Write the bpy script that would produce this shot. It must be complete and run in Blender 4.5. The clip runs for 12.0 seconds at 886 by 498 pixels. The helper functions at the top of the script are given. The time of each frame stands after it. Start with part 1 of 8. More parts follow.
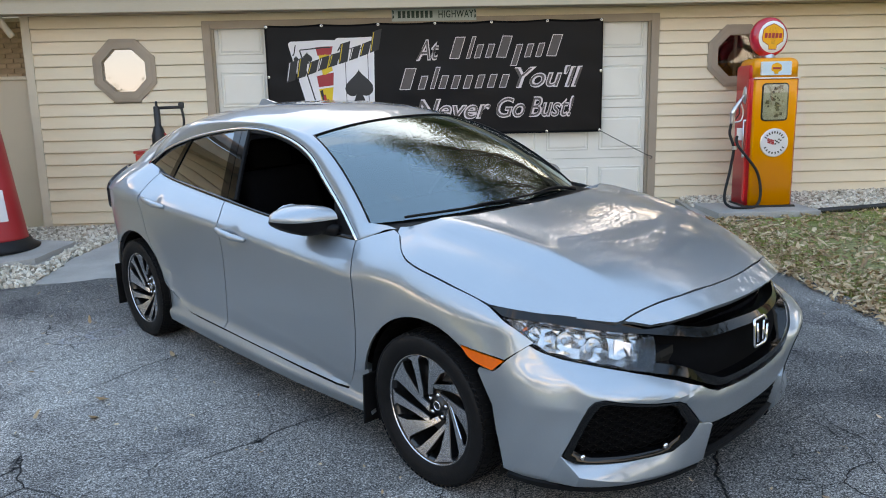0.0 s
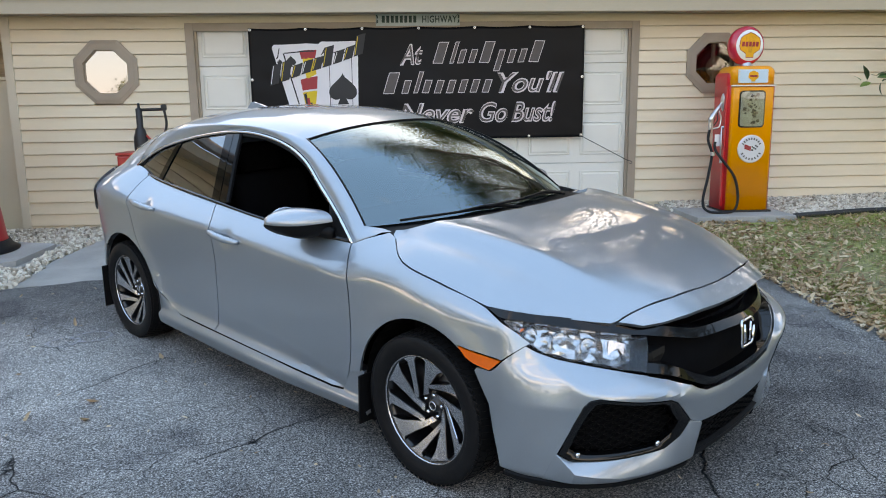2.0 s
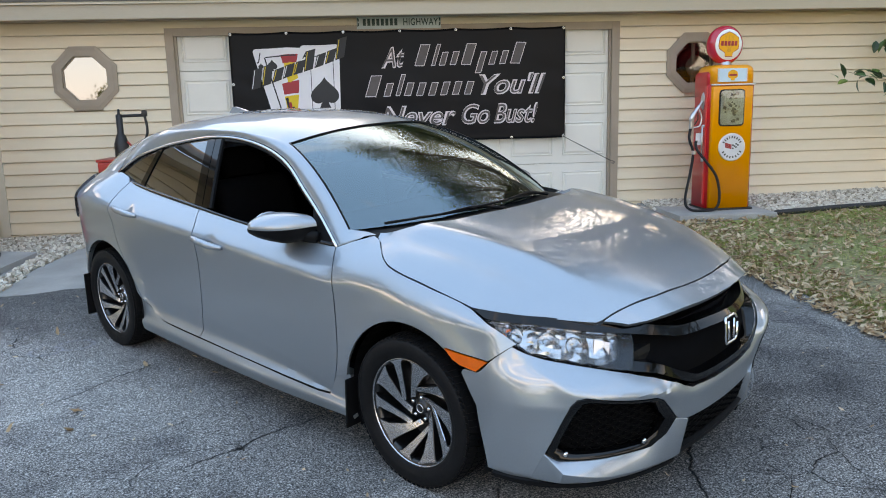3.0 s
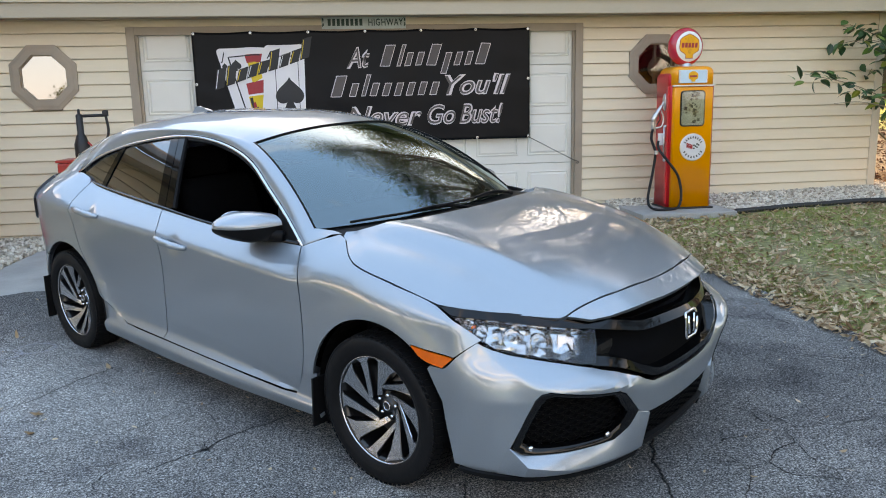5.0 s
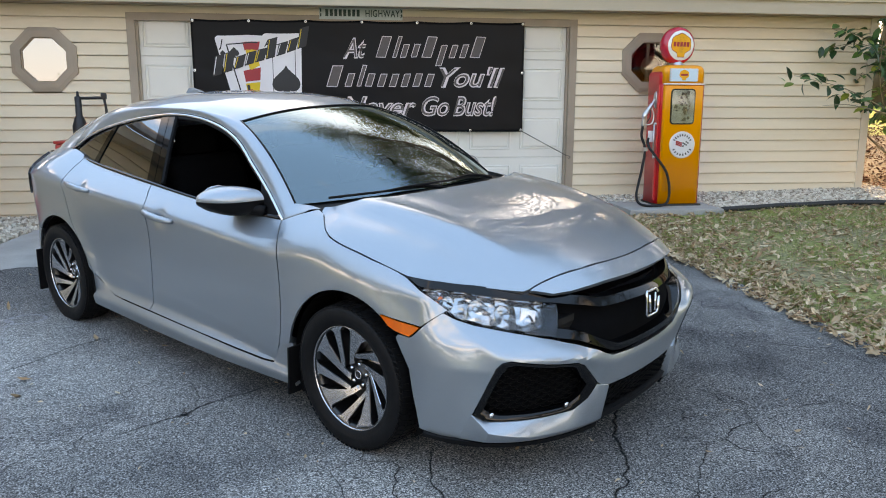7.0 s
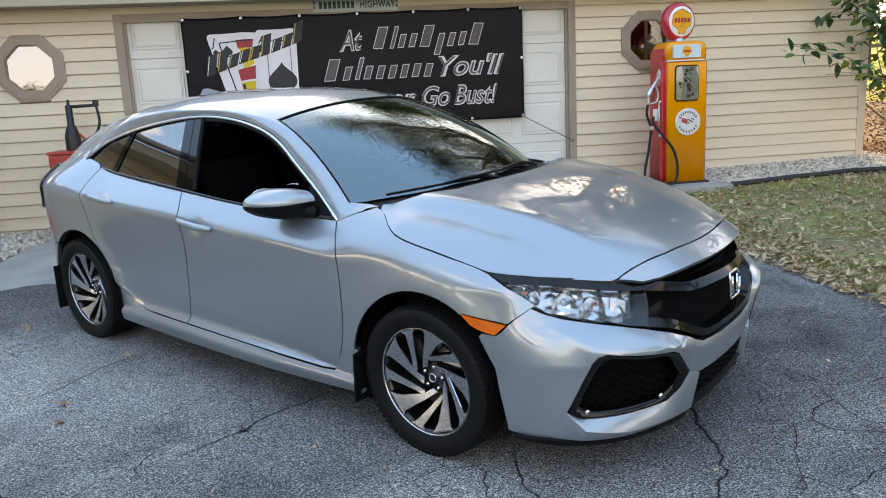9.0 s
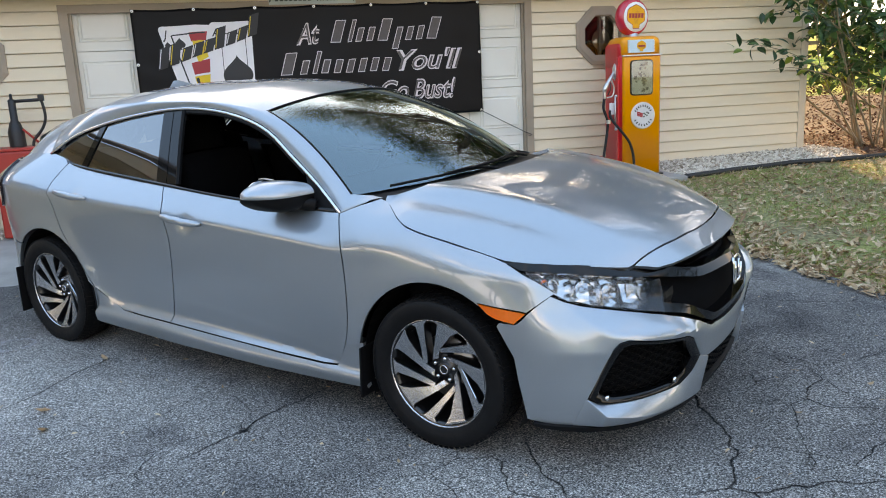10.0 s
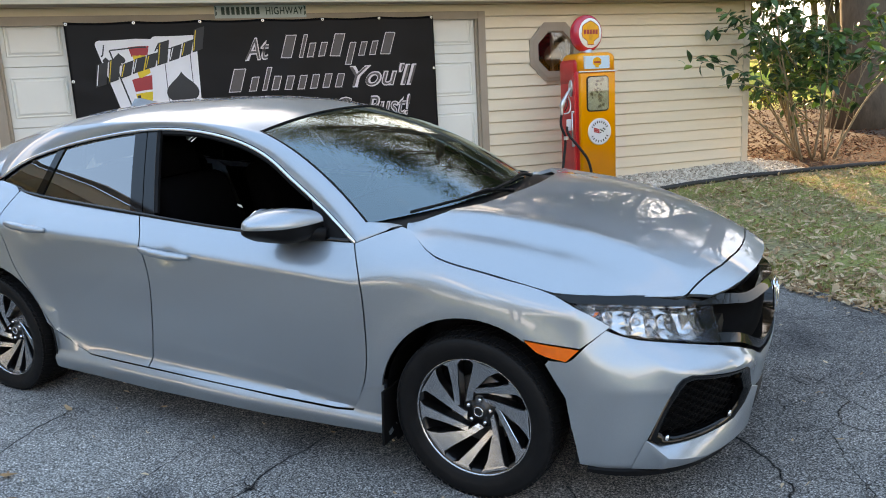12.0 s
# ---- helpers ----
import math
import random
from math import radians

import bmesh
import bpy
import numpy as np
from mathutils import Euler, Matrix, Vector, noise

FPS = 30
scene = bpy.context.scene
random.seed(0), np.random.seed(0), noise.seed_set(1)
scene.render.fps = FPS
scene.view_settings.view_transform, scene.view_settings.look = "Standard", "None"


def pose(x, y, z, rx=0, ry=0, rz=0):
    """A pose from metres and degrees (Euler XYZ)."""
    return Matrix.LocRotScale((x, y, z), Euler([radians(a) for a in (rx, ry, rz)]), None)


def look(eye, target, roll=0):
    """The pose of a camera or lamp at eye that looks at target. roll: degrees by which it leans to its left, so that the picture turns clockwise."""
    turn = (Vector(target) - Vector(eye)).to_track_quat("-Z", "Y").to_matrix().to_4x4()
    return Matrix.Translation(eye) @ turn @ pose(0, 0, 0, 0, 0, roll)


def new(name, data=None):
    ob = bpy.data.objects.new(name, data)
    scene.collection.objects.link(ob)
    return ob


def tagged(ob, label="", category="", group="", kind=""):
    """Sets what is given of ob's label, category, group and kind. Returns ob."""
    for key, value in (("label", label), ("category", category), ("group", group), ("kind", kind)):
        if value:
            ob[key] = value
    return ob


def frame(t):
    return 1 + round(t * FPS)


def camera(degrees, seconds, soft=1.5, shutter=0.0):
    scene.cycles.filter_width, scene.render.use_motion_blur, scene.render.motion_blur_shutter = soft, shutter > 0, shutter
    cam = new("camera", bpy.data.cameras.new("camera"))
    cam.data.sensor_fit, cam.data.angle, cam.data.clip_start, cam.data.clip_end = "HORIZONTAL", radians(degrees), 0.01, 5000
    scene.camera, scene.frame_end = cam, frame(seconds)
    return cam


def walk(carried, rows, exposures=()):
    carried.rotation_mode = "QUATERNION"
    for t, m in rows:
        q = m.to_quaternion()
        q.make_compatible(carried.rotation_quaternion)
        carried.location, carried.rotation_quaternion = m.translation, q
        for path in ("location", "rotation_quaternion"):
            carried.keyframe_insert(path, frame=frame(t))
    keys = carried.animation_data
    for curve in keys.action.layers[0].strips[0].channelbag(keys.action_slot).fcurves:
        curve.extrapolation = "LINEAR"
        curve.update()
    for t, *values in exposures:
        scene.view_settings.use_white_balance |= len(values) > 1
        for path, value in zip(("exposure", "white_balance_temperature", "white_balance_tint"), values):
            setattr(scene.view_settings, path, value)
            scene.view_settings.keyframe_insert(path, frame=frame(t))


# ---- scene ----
cam = camera(59.9, 12.0, soft=1.0)
PATH = [
    (0, (-0.037, -2.95, 1.543), (0.024, -0.989, 1.156), -1.2),
    (0.5, (-0.085, -2.975, 1.546), (0.006, -1.014, 1.167), -1.2),
    (1, (-0.108, -2.999, 1.555), (0.001, -1.036, 1.185), -0.8),
    (1.5, (-0.119, -3.007, 1.553), (-0.005, -1.045, 1.182), -0.6),
    (2, (-0.123, -3.002, 1.552), (0.002, -1.042, 1.173), -0.7),
    (2.5, (-0.126, -3.007, 1.553), (0.018, -1.048, 1.175), -1.0),
    (3, (-0.124, -3.004, 1.552), (0.041, -1.046, 1.178), -1.4),
    (5, (-0.12, -3.029, 1.543), (0.13, -1.08, 1.17), -1.3),
    (5.5, (-0.084, -3.051, 1.533), (0.18, -1.106, 1.147), -0.7),
    (6, (-0.006, -3.11, 1.543), (0.234, -1.162, 1.16), -0.9),
    (6.5, (0.034, -3.151, 1.491), (0.242, -1.2, 1.102), 0.2),
    (7, (-0.02, -3.183, 1.472), (0.228, -1.234, 1.095), 0.2),
    (7.2, (-0.083, -3.192, 1.484), (0.216, -1.251, 1.103), -0.5),
    (8.8, (-0.357, -3.014, 1.478), (-0.038, -1.083, 1.067), -2.9),
    (9, (-0.393, -2.979, 1.468), (-0.081, -1.045, 1.066), -2.8),
    (9.5, (-0.536, -2.935, 1.462), (-0.162, -1.012, 1.063), -2.9),
    (10, (-0.687, -2.893, 1.45), (-0.21, -0.996, 1.033), -2.8),
    (10.5, (-0.733, -2.759, 1.437), (-0.21, -0.871, 1.032), -3.3),
    (11, (-0.76, -2.61, 1.425), (-0.21, -0.729, 1.028), -3.8),
    (11.5, (-0.837, -2.562, 1.439), (-0.238, -0.695, 1.045), -3.5),
    (12, (-1.007, -2.511, 1.474), (-0.332, -0.668, 1.087), -3.0),
]
walk(cam, [(t, look(eye, target, roll)) for t, eye, target, roll in PATH], exposures=[(0.0, 1.72, 11900, 22), (12.0, 1.72, 11900, 22)])
from mathutils.geometry import delaunay_2d_cdt

# ---- light ----
world = bpy.data.worlds.new("sky")
scene.world = world
world.use_nodes = True
wn = world.node_tree
sky = wn.nodes.new("ShaderNodeTexSky")
sky.sky_type, sky.sun_disc = "NISHITA", False
SUN_EL, SUN_AZ = radians(16.5), radians(22)
sky.sun_elevation, sky.sun_rotation = SUN_EL, SUN_AZ
sky.air_density, sky.dust_density, sky.ozone_density = 1.0, 0.1, 2.0
wtc = wn.nodes.new("ShaderNodeTexCoord")
wmap = wn.nodes.new("ShaderNodeMapping")
wmap.inputs["Scale"].default_value = (1.0, 1.0, 2.6)
wno = wn.nodes.new("ShaderNodeTexNoise")
wno.inputs["Scale"].default_value, wno.inputs["Detail"].default_value = 2.6, 7
wra = wn.nodes.new("ShaderNodeValToRGB")
wra.color_ramp.elements[0].position, wra.color_ramp.elements[1].position = 0.56, 0.66
wmix = wn.nodes.new("ShaderNodeMix")
wmix.data_type = "RGBA"
wmix.inputs["B"].default_value = (7.4, 7.3, 7.3, 1)
wn.links.new(wtc.outputs["Generated"], wmap.inputs["Vector"])
wn.links.new(wmap.outputs["Vector"], wno.inputs["Vector"])
wn.links.new(wno.outputs["Fac"], wra.inputs["Fac"])
wsep = wn.nodes.new("ShaderNodeSeparateXYZ")
wn.links.new(wtc.outputs["Generated"], wsep.inputs["Vector"])
wlow = wn.nodes.new("ShaderNodeMapRange")
wlow.interpolation_type = "SMOOTHSTEP"
wlow.inputs["From Min"].default_value, wlow.inputs["From Max"].default_value = 0.70, 0.42
wlow.inputs["To Min"].default_value, wlow.inputs["To Max"].default_value = 0.12, 1.0
wn.links.new(wsep.outputs["Z"], wlow.inputs["Value"])
wmul = wn.nodes.new("ShaderNodeMath")
wmul.operation = "MULTIPLY"
wn.links.new(wra.outputs["Color"], wmul.inputs[0])
wn.links.new(wlow.outputs["Result"], wmul.inputs[1])
wn.links.new(wmul.outputs[0], wmix.inputs["Factor"])
wblue = wn.nodes.new("ShaderNodeMix")
wblue.data_type = "RGBA"
wblue.inputs["Factor"].default_value = 0.70
wblue.inputs["B"].default_value = (1.3, 3.25, 6.9, 1)
wn.links.new(sky.outputs["Color"], wblue.inputs["A"])
wn.links.new(wblue.outputs["Result"], wmix.inputs["A"])
whz = wn.nodes.new("ShaderNodeMapRange")
whz.interpolation_type = "SMOOTHSTEP"
whz.inputs["From Min"].default_value, whz.inputs["From Max"].default_value = 0.30, 0.0
whz.inputs["To Min"].default_value, whz.inputs["To Max"].default_value = 0.0, 0.45
whaze = wn.nodes.new("ShaderNodeMix")
whaze.data_type = "RGBA"
whaze.inputs["B"].default_value = (4.6, 5.0, 5.6, 1)
wn.links.new(wsep.outputs["Z"], whz.inputs["Value"])
wn.links.new(whz.outputs["Result"], whaze.inputs["Factor"])
wn.links.new(wmix.outputs["Result"], whaze.inputs["A"])
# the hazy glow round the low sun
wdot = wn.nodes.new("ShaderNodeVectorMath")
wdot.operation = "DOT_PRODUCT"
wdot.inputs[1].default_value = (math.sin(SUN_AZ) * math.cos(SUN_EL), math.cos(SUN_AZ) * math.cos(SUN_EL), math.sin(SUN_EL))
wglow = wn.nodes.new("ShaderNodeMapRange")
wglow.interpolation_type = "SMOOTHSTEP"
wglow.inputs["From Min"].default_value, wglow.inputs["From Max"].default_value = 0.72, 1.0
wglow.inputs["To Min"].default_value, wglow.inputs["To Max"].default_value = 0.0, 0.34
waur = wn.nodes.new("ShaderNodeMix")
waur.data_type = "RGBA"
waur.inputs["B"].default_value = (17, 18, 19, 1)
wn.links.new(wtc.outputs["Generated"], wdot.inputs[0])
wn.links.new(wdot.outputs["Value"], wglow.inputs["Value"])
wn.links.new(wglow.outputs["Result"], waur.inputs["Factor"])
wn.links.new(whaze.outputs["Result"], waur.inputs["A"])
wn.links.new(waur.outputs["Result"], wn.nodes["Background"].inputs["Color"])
wn.nodes["Background"].inputs["Strength"].default_value = 0.15
sun = new("sun", bpy.data.lights.new("sun", "SUN"))
sun.data.energy, sun.data.angle, sun.data.color = 4.0, radians(0.6), (1.0, 0.86, 0.66)
sun_way = Vector((math.sin(SUN_AZ) * math.cos(SUN_EL), math.cos(SUN_AZ) * math.cos(SUN_EL), math.sin(SUN_EL)))
sun.matrix_world = look(sun_way * 40, (0, 0, 0))


# ---- materials ----
def nodes_of(name):
    m = bpy.data.materials.new(name)
    m.use_nodes = True
    return m, m.node_tree, m.node_tree.nodes["Principled BSDF"]


def mat(name, col, rough=0.5, metal=0.0, vary=0.12, scale=6.0, bump=0.0, fine=120.0, coat=0.0, spec=0.5, rnd=0.0, stretch=(1, 1, 1)):
    """Plain surface with a coarse stain, a fine grain and a little relief."""
    m, nt, bs = nodes_of(name)
    tc = nt.nodes.new("ShaderNodeTexCoord")
    mp = nt.nodes.new("ShaderNodeMapping")
    mp.inputs["Scale"].default_value = stretch
    nt.links.new(tc.outputs["Object"], mp.inputs["Vector"])
    big = nt.nodes.new("ShaderNodeTexNoise")
    big.inputs["Scale"].default_value, big.inputs["Detail"].default_value = scale, 5
    small = nt.nodes.new("ShaderNodeTexNoise")
    small.inputs["Scale"].default_value, small.inputs["Detail"].default_value = fine, 3
    nt.links.new(mp.outputs["Vector"], big.inputs["Vector"])
    nt.links.new(mp.outputs["Vector"], small.inputs["Vector"])
    add = nt.nodes.new("ShaderNodeMath")
    add.operation = "MULTIPLY_ADD"
    add.inputs[1].default_value = 0.4
    nt.links.new(small.outputs["Fac"], add.inputs[0])
    nt.links.new(big.outputs["Fac"], add.inputs[2])
    last = add.outputs[0]
    if rnd:
        oi = nt.nodes.new("ShaderNodeObjectInfo")
        ra = nt.nodes.new("ShaderNodeMath")
        ra.operation = "MULTIPLY_ADD"
        ra.inputs[1].default_value = rnd
        nt.links.new(oi.outputs["Random"], ra.inputs[0])
        nt.links.new(last, ra.inputs[2])
        last = ra.outputs[0]
    rm = nt.nodes.new("ShaderNodeMapRange")
    rm.inputs["From Min"].default_value, rm.inputs["From Max"].default_value = 0.4, 1.0 + rnd
    rm.inputs["To Min"].default_value, rm.inputs["To Max"].default_value = 1 - vary, 1 + vary
    nt.links.new(last, rm.inputs["Value"])
    mul = nt.nodes.new("ShaderNodeMix")
    mul.data_type, mul.blend_type = "RGBA", "MULTIPLY"
    mul.inputs["Factor"].default_value = 1.0
    mul.inputs["A"].default_value = (*col, 1)
    nt.links.new(rm.outputs["Result"], mul.inputs["B"])
    nt.links.new(mul.outputs["Result"], bs.inputs["Base Color"])
    bs.inputs["Roughness"].default_value, bs.inputs["Metallic"].default_value = rough, metal
    bs.inputs["Coat Weight"].default_value, bs.inputs["Specular IOR Level"].default_value = coat, spec
    bs.inputs["Coat Roughness"].default_value = 0.02
    if bump:
        bp = nt.nodes.new("ShaderNodeBump")
        bp.inputs["Strength"].default_value, bp.inputs["Distance"].default_value = bump, 0.004
        nt.links.new(add.outputs[0], bp.inputs["Height"])
        nt.links.new(bp.outputs["Normal"], bs.inputs["Normal"])
    return m


def glass_mat(name, tint=(0.9, 0.95, 0.93), see=0.9, gloss_rough=0.0, ior=1.45, boost=0.0, sheen=(1, 1, 1)):
    """A pane: clear or tinted to the eye, with a mirror's gloss at a slant."""
    m = bpy.data.materials.new(name)
    m.use_nodes = True
    nt = m.node_tree
    nt.nodes.clear()
    out = nt.nodes.new("ShaderNodeOutputMaterial")
    tr = nt.nodes.new("ShaderNodeBsdfTransparent")
    tr.inputs["Color"].default_value = (*[c * see for c in tint], 1)
    gl = nt.nodes.new("ShaderNodeBsdfGlossy")
    gl.inputs["Color"].default_value = (*sheen, 1)
    gl.inputs["Roughness"].default_value = gloss_rough
    fr = nt.nodes.new("ShaderNodeFresnel")
    fr.inputs["IOR"].default_value = ior
    ad = nt.nodes.new("ShaderNodeMath")
    ad.operation, ad.use_clamp = "ADD", True
    ad.inputs[1].default_value = boost
    mx = nt.nodes.new("ShaderNodeMixShader")
    nt.links.new(fr.outputs["Fac"], ad.inputs[0])
    nt.links.new(ad.outputs[0], mx.inputs["Fac"])
    nt.links.new(tr.outputs[0], mx.inputs[1])
    nt.links.new(gl.outputs[0], mx.inputs[2])
    nt.links.new(mx.outputs[0], out.inputs["Surface"])
    return m


def ramp(nt, src, stops):
    r = nt.nodes.new("ShaderNodeValToRGB")
    els = r.color_ramp.elements
    els[0].position, els[0].color = stops[0][0], (*stops[0][1], 1)
    els[1].position, els[1].color = stops[-1][0], (*stops[-1][1], 1)
    for p, c in stops[1:-1]:
        e = els.new(p)
        e.color = (*c, 1)
    nt.links.new(src, r.inputs["Fac"])
    return r.outputs["Color"]


def asphalt_mat():
    m, nt, bs = nodes_of("asphalt")
    tc = nt.nodes.new("ShaderNodeTexCoord")

    def tex(kind, scale, detail=4.0, vec=None):
        n = nt.nodes.new(kind)
        n.inputs["Scale"].default_value = scale
        if "Detail" in n.inputs:
            n.inputs["Detail"].default_value = detail
        nt.links.new(vec or tc.outputs["Object"], n.inputs["Vector"])
        return n

    def mix(kind, fac, a, b):
        n = nt.nodes.new("ShaderNodeMix")
        n.data_type, n.blend_type = "RGBA", kind
        for key, v in (("Factor", fac), ("A", a), ("B", b)):
            if isinstance(v, (float, tuple)):
                n.inputs[key].default_value = v
            else:
                nt.links.new(v, n.inputs[key])
        return n.outputs["Result"]
    stone = tex("ShaderNodeTexVoronoi", 210.0)
    one = nt.nodes.new("ShaderNodeSeparateColor")
    nt.links.new(stone.outputs["Color"], one.inputs["Color"])
    grit = ramp(nt, tex("ShaderNodeTexNoise", 130.0, 8).outputs["Fac"], [(0.34, (0.045, 0.045, 0.0455)), (0.47, (0.10, 0.10, 0.1005)), (0.58, (0.17, 0.17, 0.171)), (0.70, (0.32, 0.32, 0.32))])
    chips = ramp(nt, one.outputs["Red"], [(0.0, (0.62, 0.62, 0.62)), (0.55, (0.92, 0.92, 0.92)), (0.86, (1.1, 1.1, 1.1)), (0.93, (1.9, 1.9, 1.88)), (1.0, (3.2, 3.2, 3.1))])
    speck = mix("MULTIPLY", 1.0, grit, chips)
    worn = ramp(nt, tex("ShaderNodeTexNoise", 0.42, 7).outputs["Fac"], [(0.36, (0.50, 0.51, 0.54)), (0.52, (0.80, 0.80, 0.83)), (0.66, (1.35, 1.35, 1.38))])
    col = mix("MULTIPLY", 1.0, speck, worn)
    px = nt.nodes.new("ShaderNodeSeparateXYZ")
    nt.links.new(tc.outputs["Object"], px.inputs["Vector"])
    # asphalt tone falls off smoothly from -x to +x
    x_tone = nt.nodes.new("ShaderNodeMapRange")
    x_tone.interpolation_type = "SMOOTHSTEP"
    x_tone.inputs["From Min"].default_value, x_tone.inputs["From Max"].default_value = -1.2, 1.8
    x_tone.inputs["To Min"].default_value, x_tone.inputs["To Max"].default_value = 0.88, 0.74
    nt.links.new(px.outputs["X"], x_tone.inputs["Value"])
    col = mix("MULTIPLY", 1.0, col, x_tone.outputs["Result"])
    damp = ramp(nt, tex("ShaderNodeTexNoise", 2.1, 7).outputs["Fac"], [(0.33, (0.62, 0.62, 0.64)), (0.50, (1, 1, 1))])
    col = mix("MULTIPLY", 1.0, col, damp)
    blot = ramp(nt, tex("ShaderNodeTexNoise", 3.1, 9).outputs["Fac"], [(0.64, (0.0, 0.0, 0.0)), (0.80, (1, 1, 1))])
    bf = nt.nodes.new("ShaderNodeMath")
    bf.operation = "MULTIPLY"
    bf.inputs[1].default_value = 0.5
    nt.links.new(blot, bf.inputs[0])
    col = mix("MIX", bf.outputs[0], col, (0.13, 0.134, 0.14, 1))
    warp = tex("ShaderNodeTexNoise", 1.7, 5)
    vec = mix("LINEAR_LIGHT", 0.16, tc.outputs["Object"], warp.outputs["Color"])
    edges = []
    for scale, wide in ((0.62, 0.0026), (2.6, 0.007)):
        v = nt.nodes.new("ShaderNodeTexVoronoi")
        v.feature = "DISTANCE_TO_EDGE"
        v.inputs["Scale"].default_value = scale
        nt.links.new(vec, v.inputs["Vector"])
        edges.append(ramp(nt, v.outputs["Distance"], [(0.0, (0, 0, 0)), (wide, (1, 1, 1))]))
    gate = ramp(nt, tex("ShaderNodeTexNoise", 0.9, 3).outputs["Fac"], [(0.56, (1, 1, 1)), (0.64, (0, 0, 0))])
    fine_cracks = mix("LIGHTEN", 1.0, edges[1], gate)
    gate2 = ramp(nt, tex("ShaderNodeTexNoise", 1.3, 3).outputs["Fac"], [(0.45, (1, 1, 1)), (0.57, (0, 0, 0))])
    cracks = mix("MULTIPLY", 1.0, mix("LIGHTEN", 1.0, edges[0], gate2), fine_cracks)
    col = mix("MULTIPLY", 1.0, col, (1.05, 1.0, 0.93, 1.0))
    col = mix("MIX", cracks, (0.006, 0.006, 0.007, 1), col)
    nt.links.new(col, bs.inputs["Base Color"])
    bs.inputs["Roughness"].default_value = 0.9
    bs.inputs["Specular IOR Level"].default_value = 0.05
    b1 = nt.nodes.new("ShaderNodeBump")
    b1.inputs["Strength"].default_value, b1.inputs["Distance"].default_value = 0.06, 0.002
    nt.links.new(stone.outputs["Distance"], b1.inputs["Height"])
    b2 = nt.nodes.new("ShaderNodeBump")
    b2.inputs["Strength"].default_value, b2.inputs["Distance"].default_value = 0.8, 0.01
    nt.links.new(cracks, b2.inputs["Height"])
    nt.links.new(b1.outputs["Normal"], b2.inputs["Normal"])
    nt.links.new(b2.outputs["Normal"], bs.inputs["Normal"])
    return m


def island_mat(name, stops, rough=0.6, spec=0.3, through_light=0.0):
    """Many small pieces in one mesh, each its own shade."""
    m, nt, bs = nodes_of(name)
    g = nt.nodes.new("ShaderNodeNewGeometry")
    c = ramp(nt, g.outputs["Random Per Island"], stops)
    nt.links.new(c, bs.inputs["Base Color"])
    bs.inputs["Roughness"].default_value, bs.inputs["Specular IOR Level"].default_value = rough, spec
    if through_light:
        t = nt.nodes.new("ShaderNodeBsdfTranslucent")
        nt.links.new(c, t.inputs["Color"])
        mx = nt.nodes.new("ShaderNodeMixShader")
        mx.inputs["Fac"].default_value = through_light
        nt.links.new(bs.outputs[0], mx.inputs[1])
        nt.links.new(t.outputs[0], mx.inputs[2])
        nt.links.new(mx.outputs[0], nt.nodes["Material Output"].inputs["Surface"])
    return m


def lawn_mat():
    m, nt, bs = nodes_of("lawn")
    tc = nt.nodes.new("ShaderNodeTexCoord")
    a = nt.nodes.new("ShaderNodeTexNoise")
    a.inputs["Scale"].default_value, a.inputs["Detail"].default_value = 1.1, 8
    b = nt.nodes.new("ShaderNodeTexNoise")
    b.inputs["Scale"].default_value, b.inputs["Detail"].default_value = 30.0, 6
    for n in (a, b):
        nt.links.new(tc.outputs["Object"], n.inputs["Vector"])
    ca = ramp(nt, a.outputs["Fac"], [(0.35, (0.30, 0.25, 0.14)), (0.55, (0.28, 0.30, 0.10)), (0.7, (0.33, 0.36, 0.09))])
    cb = ramp(nt, b.outputs["Fac"], [(0.3, (0.5, 0.5, 0.5)), (0.7, (1.35, 1.3, 1.2))])
    mx = nt.nodes.new("ShaderNodeMix")
    mx.data_type, mx.blend_type = "RGBA", "MULTIPLY"
    mx.inputs["Factor"].default_value = 1
    nt.links.new(ca, mx.inputs["A"])
    nt.links.new(cb, mx.inputs["B"])
    # the open field beyond the trees: fresh yellow-green grass, sunshine painted into its colour
    way = nt.nodes.new("ShaderNodeVectorMath")
    way.operation = "DOT_PRODUCT"
    way.inputs[1].default_value = (0.6, 0.8, 0)
    nt.links.new(tc.outputs["Object"], way.inputs[0])
    far = nt.nodes.new("ShaderNodeMapRange")
    far.inputs["From Min"].default_value, far.inputs["From Max"].default_value = 15.0, 19.0
    nt.links.new(way.outputs["Value"], far.inputs["Value"])
    field = nt.nodes.new("ShaderNodeMix")
    field.data_type, field.blend_type = "RGBA", "MULTIPLY"
    field.inputs["B"].default_value = (1.2, 1.5, 0.28, 1)
    nt.links.new(far.outputs["Result"], field.inputs["Factor"])
    nt.links.new(mx.outputs["Result"], field.inputs["A"])
    nt.links.new(field.outputs["Result"], bs.inputs["Base Color"])
    bs.inputs["Roughness"].default_value = 0.9
    bp = nt.nodes.new("ShaderNodeBump")
    bp.inputs["Distance"].default_value = 0.03
    nt.links.new(b.outputs["Fac"], bp.inputs["Height"])
    nt.links.new(bp.outputs["Normal"], bs.inputs["Normal"])
    return m


